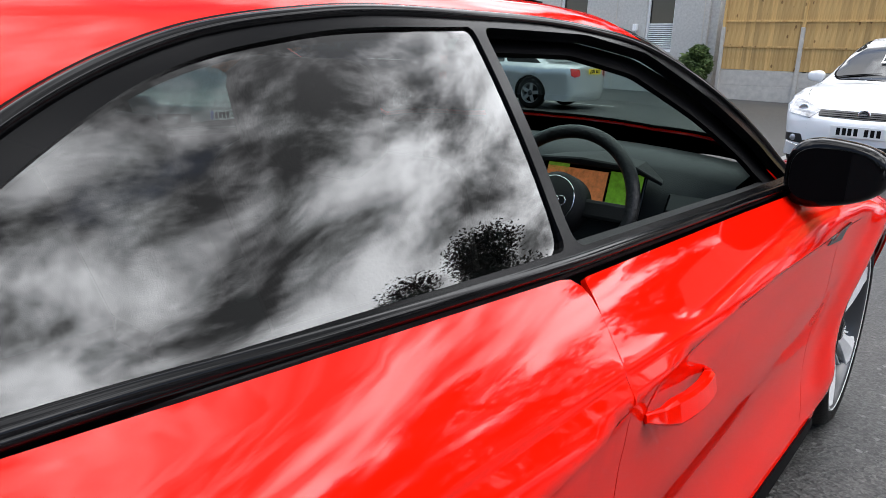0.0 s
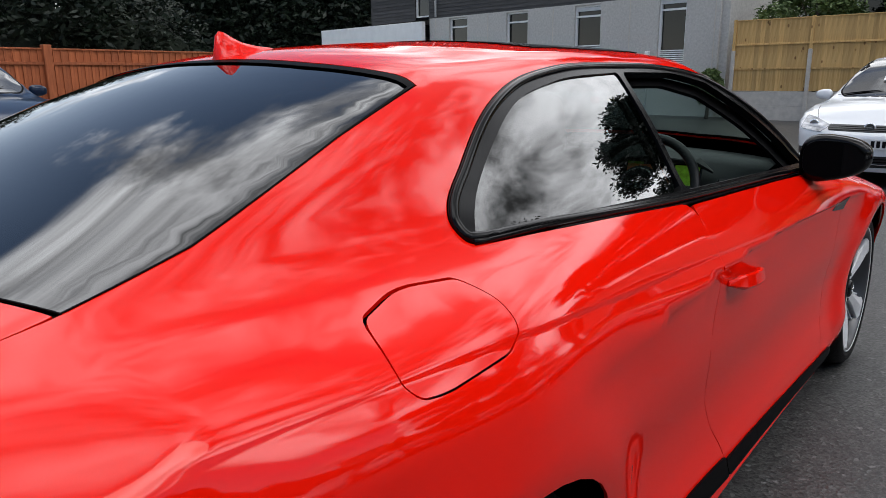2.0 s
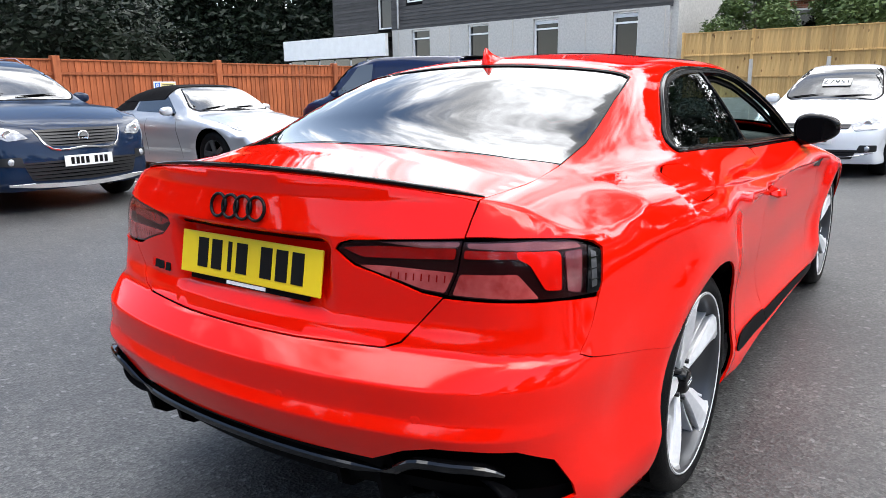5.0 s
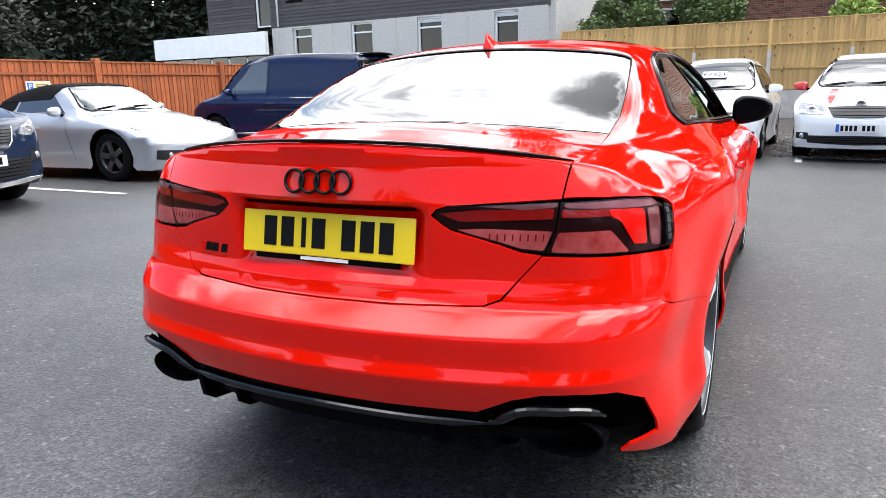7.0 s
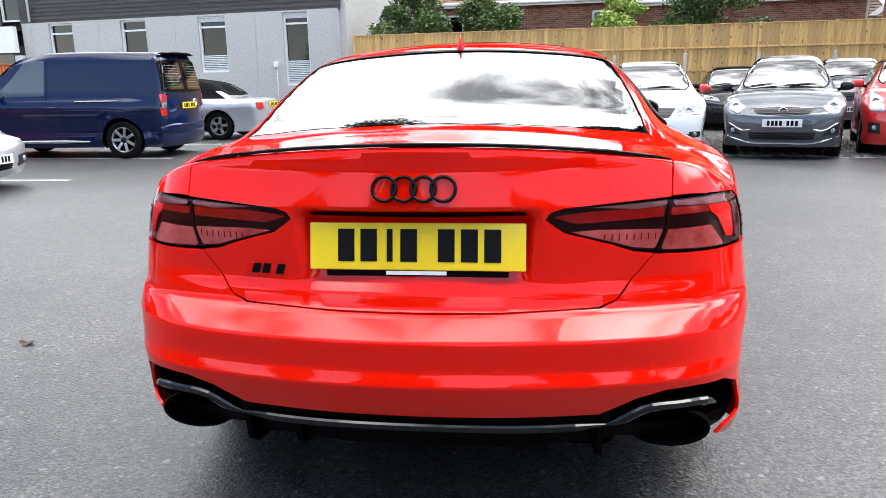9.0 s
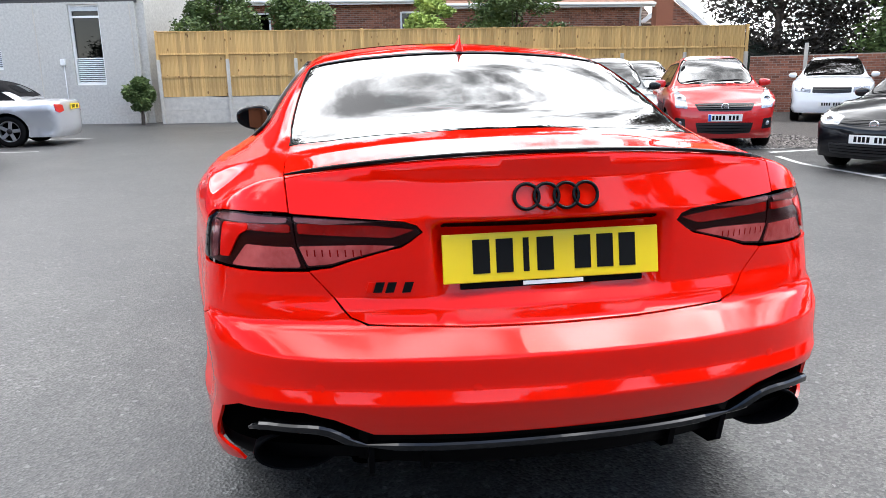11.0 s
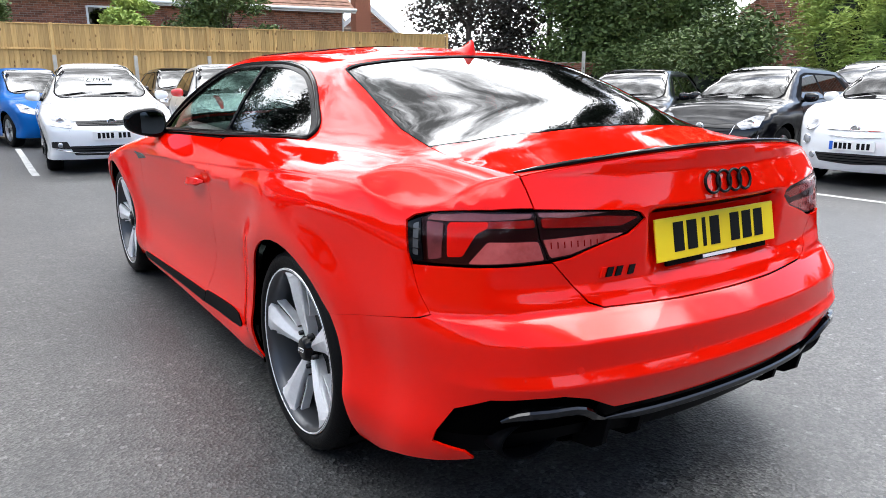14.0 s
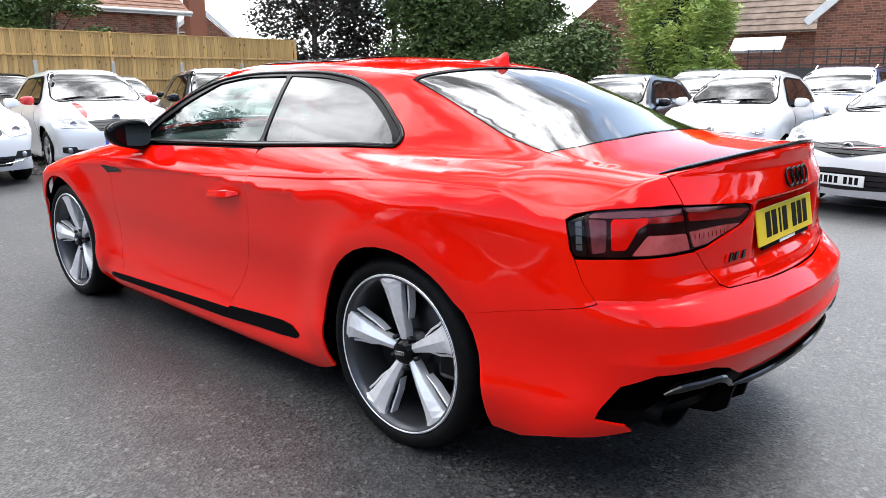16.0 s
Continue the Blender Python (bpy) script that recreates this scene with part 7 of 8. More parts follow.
def parked(name, label, m, s, col, lamps=(), grille=(), low_grille=(), fogs=(), chrome=(), tails=(), plate=0.45, rear_plate=None, badge=None, windows=None, roof_mat=None, mirror_mat=None, spokes=5,
           rails=False, wheel_mat=None, blue=False, seams=True, sign="", lower=None, stripe=None, slats=3, side_mat=None):
    car = thing(name, label, "car", m)
    h = s.L / 2
    arch_r = s.wheel + 0.055
    ua, ub = -h + 0.9 - 0.7 * 1.0, h - 0.9 + 0.7 * 1.0

    def low_edge(us):
        """Where the skin meets the lower edge, for places along the car."""
        us = np.asarray(us, float)
        vs = np.linspace(0.75, 1.75, 41)
        g = np.stack([np.repeat(us, 41), np.tile(vs, len(us))], 1)
        z = s.skin(g)[0][:, 2].reshape(len(us), 41)
        return [(u, float(np.interp(-(s.low + 0.02), -zz, vs))) for u, zz in zip(us, z)]

    n = 14
    arch_f = s.uv(s.side([(s.yf + arch_r * math.cos(t), s.wheel + arch_r * math.sin(t)) for t in np.linspace(-0.30, math.pi + 0.30, n)])[0])
    arch_b = s.uv(s.side([(s.yr + arch_r * math.cos(t), s.wheel + arch_r * math.sin(t)) for t in np.linspace(-0.30, math.pi + 0.30, n)])[0])
    right = low_edge(np.linspace(ub, max(arch_f[0, 0] + 0.03, h - 0.88), 6)) + [tuple(p) for p in arch_f] + low_edge([arch_f[-1, 0] - 0.05, 0.2, -0.2, arch_b[0, 0] + 0.05]) + [tuple(p) for p in arch_b] + low_edge(np.linspace(min(arch_b[-1, 0] - 0.03, -h + 0.88), ua, 6))
    ring = np.array([(ub, 0.0)] + right + [(ua, 0.0)] + [(p[0], -p[1]) for p in right[::-1]])
    patch("body_shell", s.skin, [ring], col, car, step=0.075, edge=0.05, rim=0.0)
    for nm, place, u, v_end in (("front_end", s.front, ub, right[0][1]), ("rear_end", s.rear, ua, right[-1][1])):
        vs = np.linspace(-v_end, v_end, 61)
        p = s.skin(np.stack([0 * vs + u, vs], 1))[0]
        bottom = [(x, s.low + 0.02) for x in np.linspace(p[-1, 0], p[0, 0], 14)[1:-1]]
        q = np.array([tuple(k) for k in p[:, [0, 2]]] + bottom)
        patch(nm, place, [q], col, car, step=0.05, edge=0.04, rim=0.0)
    # shade below the car and in its arches is put into near-black
    bm = bmesh.new()
    box(bm, (s.W - 0.5, s.L - 0.5, 0.34), (0, 0, s.low + 0.19))
    part("underbody", bm, SHADOW_BLACK, car)
    for wy in (s.yf, s.yr):
        for k in (-1, 1):
            bm = lathe([(-0.25, 0.0), (-0.25, arch_r), (-0.02, arch_r)], 28, "x")
            bm.transform(Matrix.Translation((k * (s.W / 2 - 0.03), wy, s.wheel)) @ Matrix.Diagonal((k, 1, 1, 1)))
            for vtx in [q for q in bm.verts if q.co.z < s.low + 0.02]:
                vtx.co.z = s.low + 0.02
            part("wheel_arch_liner", bm, SHADOW_BLACK, car)
            car_wheel(car, s, k * (s.W / 2 - 0.025), wy, s.wheel, spokes, wheel_mat or ALLOY)
    w = s.W / 2
    fit = lambda pts: [(min(x, w * 0.88), z) for x, z in pts]
    lamps, tails, fogs = [fit(p) for p in lamps], [fit(p) for p in tails], [fit(p) for p in fogs]
    glassy = windows or {}
    for nm, pts in glassy.items():
        if nm.startswith("side"):
            for mir in (False, True):
                patch("side_window", s.skin, [s.uv(s.side(rounded(pts, 0.03))[0])], side_mat or SIDE_GLASS, car, mirror=mir, lift=0.004, rim=0, step=0.08, edge=0.04)
        elif nm.startswith("trim"):
            for mir in (False, True):
                patch("window_surround", s.skin, [s.uv(s.side(rounded(pts, 0.04))[0])], SATIN_BLACK, car, mirror=mir, lift=0.002, rim=0, step=0.08, edge=0.04)
        else:
            q = both([p for p in pts])
            patch("windscreen" if "front" in nm else "rear_window", s.top, [rounded(q, 0.05)], CAR_GLASS, car, lift=0.004, rim=0, step=0.08, edge=0.04)
            patch("screen_edge", s.top, [rounded(shrink(q, -0.022), 0.05)], SATIN_BLACK, car, lift=0.002, rim=0, step=0.08, edge=0.04)
    if roof_mat:
        a, b = roof_mat[1]
        q = []
        patch("soft_top", s.top, [both([(0, a), (w - 0.30, a - 0.02), (w - 0.22, a - 0.15), (w - 0.20, b + 0.25), (w - 0.30, b), (0, b - 0.05)])], roof_mat[0], car, lift=0.012, rim=0.02, step=0.07)
        for mir in (False, True):
            patch("soft_top_side", s.skin, [s.uv(s.side(rounded(roof_mat[2], 0.04))[0])], roof_mat[0], car, mirror=mir, lift=0.006, rim=0.01, step=0.07)
    for pts in lamps:
        for mir in (False, True):
            l = patch("headlamp", s.front, [rounded(pts, 0.02)], LAMP_CLEAR, car, "clear glass headlamp", mirror=mir, lift=0.006, rim=0.01, step=0.03)
            c = np.array(pts).mean(0)
            p, nn = s.front([c])
            bm = lathe([(0.0, 0.0), (0.004, 0.03), (0.012, 0.045), (0.002, 0.05)], 20, "z")
            bm.transform(Matrix.Translation(p[0] * ((-1 if mir else 1), 1, 1) + np.array([0, 0.006, 0])) @ Matrix.Rotation(radians(-90), 4, "X"))
            part("lamp_reflector", bm, CHROME, l)
    for nm, group, mt in (("grille", grille, GRILLE), ("lower_grille", low_grille, GRILLE), ("lower_trim", lower or (), SATIN_BLACK)):
        for pts in group:
            q = both(pts)
            g = patch(nm, s.front, [rounded(q, 0.02)], mt, car, lift=0.004, rim=0.006, step=0.05)
            z0, z1 = q[:, 1].min(), q[:, 1].max()
            if nm != "lower_trim":
                for z in np.linspace(z0, z1, slats + 2)[1:-1]:
                    xs = [x for x in np.linspace(-q[:, 0].max(), q[:, 0].max(), 60) if within(np.array([[x, z]]), q)[0]]
                    if len(xs) > 3:
                        pl = s.front([(x, z) for x in np.linspace(xs[0], xs[-1], 9)])[0] + (0, 0.008, 0)
                        strip(pl, 0.008, 0.010, "grille_slat", SATIN_BLACK, parent=g)
    for pts in fogs:
        for mir in (False, True):
            f = patch("fog_lamp_recess", s.front, [rounded(pts, 0.015)], GRILLE, car, mirror=mir, lift=0.004, rim=0.006, step=0.05)
            c = np.array(pts).mean(0)
            p = s.front([c])[0][0] * ((-1 if mir else 1), 1, 1)
            bm = lathe([(0.012, 0.0), (0.012, 0.03), (0.0, 0.036)], 16, "z")
            bm.transform(Matrix.Translation(p) @ Matrix.Rotation(radians(-90), 4, "X"))
            part("fog_lamp", bm, LAMP_CLEAR, f)
    for pts, wd in chrome:
        pl = s.front(curve(pts, 15))[0] + (0, 0.010, 0)
        strip(pl, 0.012, wd, "chrome_trim", CHROME, parent=car)
        if abs(pts[0][0]) > 0.02 and abs(pts[-1][0]) > 0.02 and pts[0][0] * pts[-1][0] > 0:
            strip(pl[::-1] * (-1, 1, 1), 0.012, wd, "chrome_trim", CHROME, parent=car)
    for pts in tails:
        for mir in (False, True):
            patch("tail_lamp", s.rear, [rounded(pts, 0.02)], LAMP_TAIL, car, "red tail lamp", mirror=mir, lift=0.006, rim=0.01, step=0.04)
    if plate:
        p = s.front([(0.0, plate)])[0][0]
        bar_plate(car, Matrix.Translation(p + np.array([0, 0.014, 0])) @ Matrix.Rotation(math.pi, 4, "Z"), PLATE_WHITE, blue)
    if rear_plate:
        p = s.rear([(0.0, rear_plate)])[0][0]
        bar_plate(car, Matrix.Translation(p - np.array([0, 0.014, 0])), PLATE_YELLOW)
    if badge:
        p = s.front([(0.0, badge)])[0][0]
        bm = lathe([(0.0, 0.062), (0.012, 0.060), (0.012, 0.047), (0.006, 0.045), (0.006, 0.0)], 24, "z")
        bm.transform(Matrix.Translation(p + np.array([0, 0.004, 0])) @ Matrix.Rotation(radians(-90), 4, "X"))
        part("badge_disc", bm, CHROME, car)
    for k in (-1, 1):
        yb = s.deck_keys[4][0] - 0.42
        bm = bmesh.new()
        bmesh.ops.create_uvsphere(bm, u_segments=16, v_segments=10, radius=1.0)
        for vt in bm.verts:
            x, y, z = [math.copysign(abs(q) ** 0.75, q) for q in vt.co]
            vt.co = (k * (w + 0.035 + 0.10 * x), yb + 0.05 * y, s.belt + 0.085 + 0.065 * z * (1 - 0.15 * x))
        if k < 0:
            bmesh.ops.reverse_faces(bm, faces=bm.faces)
        mm = part("door_mirror", bm, mirror_mat or col, car, smooth=True)
        part("mirror_arm", tube([(k * (w - 0.14), yb, s.belt + 0.02), (k * (w - 0.03), yb, s.belt + 0.05)], 0.022), SATIN_BLACK, mm)
    if seams:
        for y0, y1 in ((s.deck_keys[4][0] - 0.30, s.deck_keys[4][0] - 0.22), (-0.28, -0.30)) if s.L > 3.7 else ((s.deck_keys[4][0] - 0.30, s.deck_keys[4][0] - 0.22), (-0.55, -0.6)):
            pl = s.side(np.stack([np.linspace(y0, y1, 12), np.linspace(s.belt - 0.02, s.low + 0.12, 12)], 1))[0] + (0.0006, 0, 0)
            for k in (-1, 1):
                strip(pl * (k, 1, 1), 0.006, 0.003, "door_gap", SHADOW_BLACK, up=(k, 0, 0), parent=car)
        for k in (-1, 1):
            pl = s.side([(y, s.belt - 0.14) for y in np.linspace(-0.22, -0.02, 6)])[0] + (0.012, 0, 0)
            strip(pl * (k, 1, 1), 0.03, 0.018, "door_handle", col, up=(k, 0, 0.2), parent=car)
            hood = s.top([(w * 0.80, s.deck_keys[4][0] + 0.05), (w * 0.79, s.L / 2 - 0.55), (w * 0.70, s.L / 2 - 0.32)])[0]
            strip(curve(hood + (0, 0, 0.0005), 10) * (k, 1, 1), 0.006, 0.003, "bonnet_gap", SHADOW_BLACK, parent=car)
    if rails:
        for k in (-1, 1):
            a, b = s.roof_keys[5][0], s.roof_keys[3][0]
            pl = s.top([(w - 0.40, y) for y in np.linspace(a - 0.1, b, 9)])[0]
            pl[1:-1, 2] += 0.045
            strip(pl * (k, 1, 1), 0.03, 0.022, "roof_rail", CHROME, parent=car)
    for k, xo in ((1, 0.10), (-1, 0.0)):
        wy = s.deck_keys[4][0]
        pl = s.top([(xo + 0.02 - 0.5 * (1 - t) * 1.0 + (0.5 if k > 0 else 0.0), wy - 0.06 - 0.05 * (1 - t)) for t in np.linspace(0, 1, 7)])[0] + (0, 0, 0.016)
        strip(pl, 0.012, 0.014, "wiper", SATIN_BLACK, parent=car)
    if sign:
        at_y = s.deck_keys[4][0] - 0.34
        p, nn = s.top([(0.0, at_y)])
        qm = Matrix.Translation(p[0] + nn[0] * 0.02) @ Matrix.Rotation(math.pi, 4, "Z") @ Matrix.Rotation(math.atan2(nn[0][1], nn[0][2]), 4, "X")
        card = part("price_card", (lambda b: (box(b, (0.36, 0.17, 0.004), qm), b)[1])(bmesh.new()), WHITE_PAINT, car)
        fcu = bpy.data.curves.new("price", "FONT")
        fcu.body, fcu.size, fcu.extrude, fcu.align_x, fcu.align_y = sign, 0.14, 0.001, "CENTER", "CENTER"
        fcu.materials.append(PLATE_BLACK)
        ft = new("price", fcu)
        ft.parent = card
        ft.matrix_local = qm @ Matrix.Translation((0, 0, 0.004))
    if stripe:
        x0 = stripe
        pl = s.top([(x0, y) for y in np.linspace(s.deck_keys[4][0] + 0.05, s.L / 2 - 0.35, 10)])[0] + (0, 0, 0.002)
        strip(pl, 0.09, 0.004, "bonnet_stripe", RED_CAR, parent=car)
    return car


def hatch_windows(s, wid=None, rear=True):
    """Side, front and rear glass that suit a hatchback's sizes."""
    w = s.W / 2
    sc = s.deck_keys[4][0]
    a, b = s.roof_keys[5][0], s.roof_keys[2][0]
    H, bz = s.H, s.belt + 0.035
    t = {"trim": [(sc - 0.28, bz - 0.01), (sc - 0.38, bz + 0.10), (a - 0.02, H - 0.13), (0.0, H - 0.09), (b + 0.35, H - 0.12), (b + 0.10, H - 0.24), (b + 0.02, bz + 0.02)],
         "side": [(sc - 0.42, bz + 0.015), (a - 0.05, H - 0.155), (-0.05, H - 0.125), (-0.28, H - 0.125), (-0.30, bz + 0.02)],
         "side2": [(-0.36, bz + 0.02), (-0.34, H - 0.125), (b + 0.36, H - 0.15), (b + 0.15, bz + 0.10), (b + 0.22, bz + 0.03)],
         "front": [(0, a + 0.02), (w - 0.36, a - 0.03), (w - 0.24, sc - 0.14), (w - 0.30, sc - 0.05), (0, sc - 0.01)]}
    if rear:
        t["rear"] = [(0, b - 0.02), (w - 0.34, b), (w - 0.24, (b + s.hatch) / 2), (0, (b + s.hatch) / 2 - 0.06)]
    return t


def facing(x, y, deg):
    return pose(x, y, ground_z(x, y), 0, 0, deg)


S_POLO = Body(3.97, 1.68, 1.46, nose=0.70, cowl=0.97, screen=0.92, roof=(0.15, -1.45), tail=0.95, hatch=-1.85, base=2.47, front_oh=0.80)
S_FABIA = Body(3.99, 1.73, 1.47, nose=0.72, cowl=0.99, screen=0.92, roof=(0.15, -1.45), tail=0.95, hatch=-1.85, base=2.47, front_oh=0.82)
S_MIRAGE = Body(3.80, 1.665, 1.51, nose=0.74, cowl=1.0, screen=0.98, roof=(0.15, -1.35), tail=0.95, hatch=-1.78, base=2.45, front_oh=0.75, hood_bow=0.05)
S_SWIFT = Body(3.85, 1.695, 1.51, nose=0.78, cowl=1.03, screen=0.88, roof=(0.20, -1.40), tail=0.98, hatch=-1.80, base=2.43, front_oh=0.78, hood_bow=0.05)
S_GOLF = Body(4.26, 1.80, 1.45, nose=0.70, cowl=0.98, screen=0.90, roof=(0.10, -1.55), tail=0.98, hatch=-2.0, base=2.63, front_oh=0.84, wheel=0.32)
S_DS = Body(3.95, 1.715, 1.46, nose=0.74, cowl=1.0, screen=0.95, roof=(0.20, -1.40), tail=0.98, hatch=-1.82, base=2.46, front_oh=0.80, hood_bow=0.05, wheel=0.32)
S_FIAT = Body(3.57, 1.63, 1.49, nose=0.78, cowl=1.02, screen=0.92, roof=(0.25, -1.15), tail=0.98, hatch=-1.62, base=2.30, front_oh=0.68, hood_bow=0.07, front_bow=0.42, wheel=0.30)
S_CLIO = Body(4.06, 1.73, 1.45, nose=0.72, cowl=0.99, screen=1.02, roof=(0.25, -1.45), tail=0.98, hatch=-1.88, base=2.59, front_oh=0.83, hood_bow=0.05)
S_SUV = Body(4.36, 1.84, 1.60, nose=0.90, cowl=1.12, screen=0.88, roof=(0.10, -1.70), tail=1.08, hatch=-2.05, base=2.63, front_oh=0.88, wheel=0.345, low=0.22)
S_ROADSTER = Body(4.33, 1.80, 1.29, nose=0.60, cowl=0.90, screen=0.75, roof=(0.15, -0.75), tail=0.86, hatch=-1.45, base=2.42, front_oh=0.92, wheel=0.325, hood_bow=0.01, low=0.14)
S_VAN = Body(4.40, 1.79, 1.83, nose=0.80, cowl=1.08, screen=1.30, roof=(0.55, -2.05), tail=1.10, hatch=-2.17, base=2.68, front_oh=0.88, tumble=0.22, wheel=0.325, upright=True)
S_VAN.roof_keys = ((-2.8, 1.72), (-2.2, 1.78), (-1.5, 1.81), (-0.5, 1.83), (0.2, 1.80), (0.62, 1.69), (1.30, 1.09), (1.75, 0.75))
S_VAN.deck_keys = ((-2.2, 1.05), (-1.9, 1.10), (-1.2, 1.10), (0.7, 1.11), (1.30, 1.08), (1.70, 0.97), (1.95, 0.82), (2.2, 0.70))
S_CABRIO = Body(4.57, 1.72, 1.37, nose=0.68, cowl=0.95, screen=0.72, roof=(0.10, -0.95), tail=0.93, hatch=-1.55, base=2.69, front_oh=0.85, wheel=0.315, boot=0.95)

# bays by the stained fence
parked("dark_blue_suv", "dark blue family SUV with chrome-edged grille", facing(-8.20, 2.05, -90), S_SUV, DEEP_BLUE_CAR, lamps=[[(0.52, 0.76), (0.60, 0.84), (0.86, 0.90), (0.88, 0.80), (0.70, 0.74)]],
       grille=[[(0, 0.66), (0.36, 0.68), (0.46, 0.84), (0, 0.85)]], low_grille=[[(0, 0.32), (0.55, 0.34), (0.62, 0.52), (0, 0.54)]], fogs=[[(0.60, 0.48), (0.82, 0.50), (0.80, 0.58), (0.62, 0.58)]],
       chrome=[([(-0.47, 0.85), (-0.37, 0.67), (0, 0.655), (0.37, 0.67), (0.47, 0.85)], 0.02), ([(-0.75, 0.30), (0, 0.27), (0.75, 0.30)], 0.05)], plate=0.52, badge=0.76, windows=hatch_windows(S_SUV), rails=True, slats=5)
roadster = parked("silver_roadster", "silver two-seat roadster with a closed black soft top", facing(-8.2, 5.25, -90), S_ROADSTER, SILVER_CAR,
       low_grille=[[(0, 0.24), (0.30, 0.25), (0.30, 0.32), (0, 0.33)]], fogs=[[(0.45, 0.26), (0.78, 0.30), (0.78, 0.42), (0.46, 0.40)]], plate=0.38, blue=True,
       windows={"side": [(0.38, 0.88), (0.02, 1.14), (-0.40, 1.17), (-0.62, 1.10), (-0.66, 0.92)], "front": [(0, 0.20), (0.52, 0.16), (0.70, 0.58), (0.64, 0.68), (0, 0.74)]}, roof_mat=(SOFT_TOP, (0.12, -1.25), [(0.10, 1.20), (-0.45, 1.20), (-0.66, 1.12), (-0.72, 0.93), (-1.35, 0.90), (-1.05, 1.10), (-0.7, 1.24)]), wheel_mat=DARK_ALLOY, side_mat=PALE_GLASS)
for sg in (-1, 1):
    oval = [(sg * (0.64 + 0.115 * math.cos(a) + 0.03 * math.sin(a)), 1.52 + 0.20 * math.sin(a)) for a in np.linspace(0, math.tau, 24, endpoint=False)][::sg]
    eye = patch("headlamp", S_ROADSTER.top, [oval], LAMP_PALE, roadster, "large clear oval headlamp", lift=0.005, rim=0.008, step=0.03)
    patch("lamp_projector", S_ROADSTER.top, [[(sg * (0.66 + 0.05 * math.cos(a)), 1.60 + 0.055 * math.sin(a)) for a in np.linspace(0, math.tau, 16, endpoint=False)][::sg]], LAMP_CLEAR, eye, lift=0.008, rim=0.003, step=0.03)
van = parked("panel_van", "navy blue panel van with a yellow rear plate", facing(-8.05, 9.95, 90), S_VAN, NAVY_CAR, lamps=[[(0.50, 0.70), (0.60, 0.88), (0.80, 0.90), (0.78, 0.72)]], grille=[[(0, 0.68), (0.42, 0.70), (0.45, 0.80), (0, 0.80)]], plate=0.42,
       tails=[[(0.66, 0.72), (0.66, 1.08), (0.79, 1.08), (0.79, 0.72)]], rear_plate=0.88, windows={"side": [(1.02, 1.06), (0.42, 1.66), (0.05, 1.68), (0.05, 1.08)], "front": [(0, 0.52), (0.58, 0.50), (0.76, 1.15), (0.70, 1.24), (0, 1.28)]}, side_mat=PALE_GLASS, spokes=7)
for sg in (-1, 1):
    q = [(sg * 0.07, 1.16), (sg * 0.07, 1.62), (sg * 0.60, 1.58), (sg * 0.66, 1.16)]
    if sg < 0:
        q = q[::-1]
    patch("door_panel", S_VAN.rear, [rounded([(sg * 0.01, 1.10), (sg * 0.01, 1.68), (sg * 0.66, 1.64), (sg * 0.73, 1.12)][::sg], 0.04)], GLOSS_BLACK, van, lift=0.003, rim=0, step=0.06)
    patch("lamp_lens", S_VAN.rear, [rounded([(sg * 0.665, 0.84), (sg * 0.665, 0.95), (sg * 0.785, 0.95), (sg * 0.785, 0.84)][::sg], 0.01)], LAMP_CLEAR, van, lift=0.010, rim=0.002, step=0.06)
    pane = patch("rear_window", S_VAN.rear, [rounded(q, 0.05)], CAR_GLASS, van, lift=0.006, rim=0, step=0.06)
    for z in np.linspace(1.20, 1.56, 9):
        pl = S_VAN.rear([(sg * x, z) for x in np.linspace(0.12, 0.58, 4)])[0] - (0, 0.008, 0)
        strip(pl, 0.004, 0.012, "window_bar", ALLOY, parent=pane)
strip([(x, -2.16 + 0.16 * x * x, 0.50) for x in np.linspace(-0.84, 0.84, 15)], 0.10, 0.15, "rear_bumper", NAVY_CAR, parent=van)
bm = lathe([(0.0, 0.07), (0.012, 0.066), (0.012, 0.05), (0.004, 0.048), (0.004, 0.0)], 24, "z")
bm.transform(Matrix.Translation(S_VAN.rear([(0.30, 0.92)])[0][0] - np.array([0, 0.004, 0])) @ Matrix.Rotation(radians(90), 4, "X"))
part("badge_disc", bm, CHROME, van)
strip([(x, -2.06 + 0.10 * x * x, 1.775 - 0.05 * x * x) for x in np.linspace(-0.60, 0.60, 9)], 0.20, 0.03, "roof_spoiler", SATIN_BLACK, parent=van)
for sg in (-1, 1):
    strip(S_VAN.side([(y, 0.98) for y in np.linspace(-1.35, -0.55, 8)])[0] * (sg, 1, 1) + (sg * 0.006, 0, 0), 0.02, 0.03, "door_rail", ALLOY, up=(sg, 0, 0), parent=van)
    strip(S_VAN.side([(y, 0.30) for y in np.linspace(-0.75, 0.80, 8)])[0] * (sg, 1, 1) + (sg * 0.01, 0, 0), 0.05, 0.05, "side_step", ALLOY, up=(sg, 0, 0), parent=van)
    pl = S_VAN.side(np.stack([np.linspace(0.0, 0.0, 10), np.linspace(1.70, 0.40, 10)], 1))[0]
    strip(pl * (sg, 1, 1), 0.006, 0.003, "door_gap", SHADOW_BLACK, up=(sg, 0, 0), parent=van)
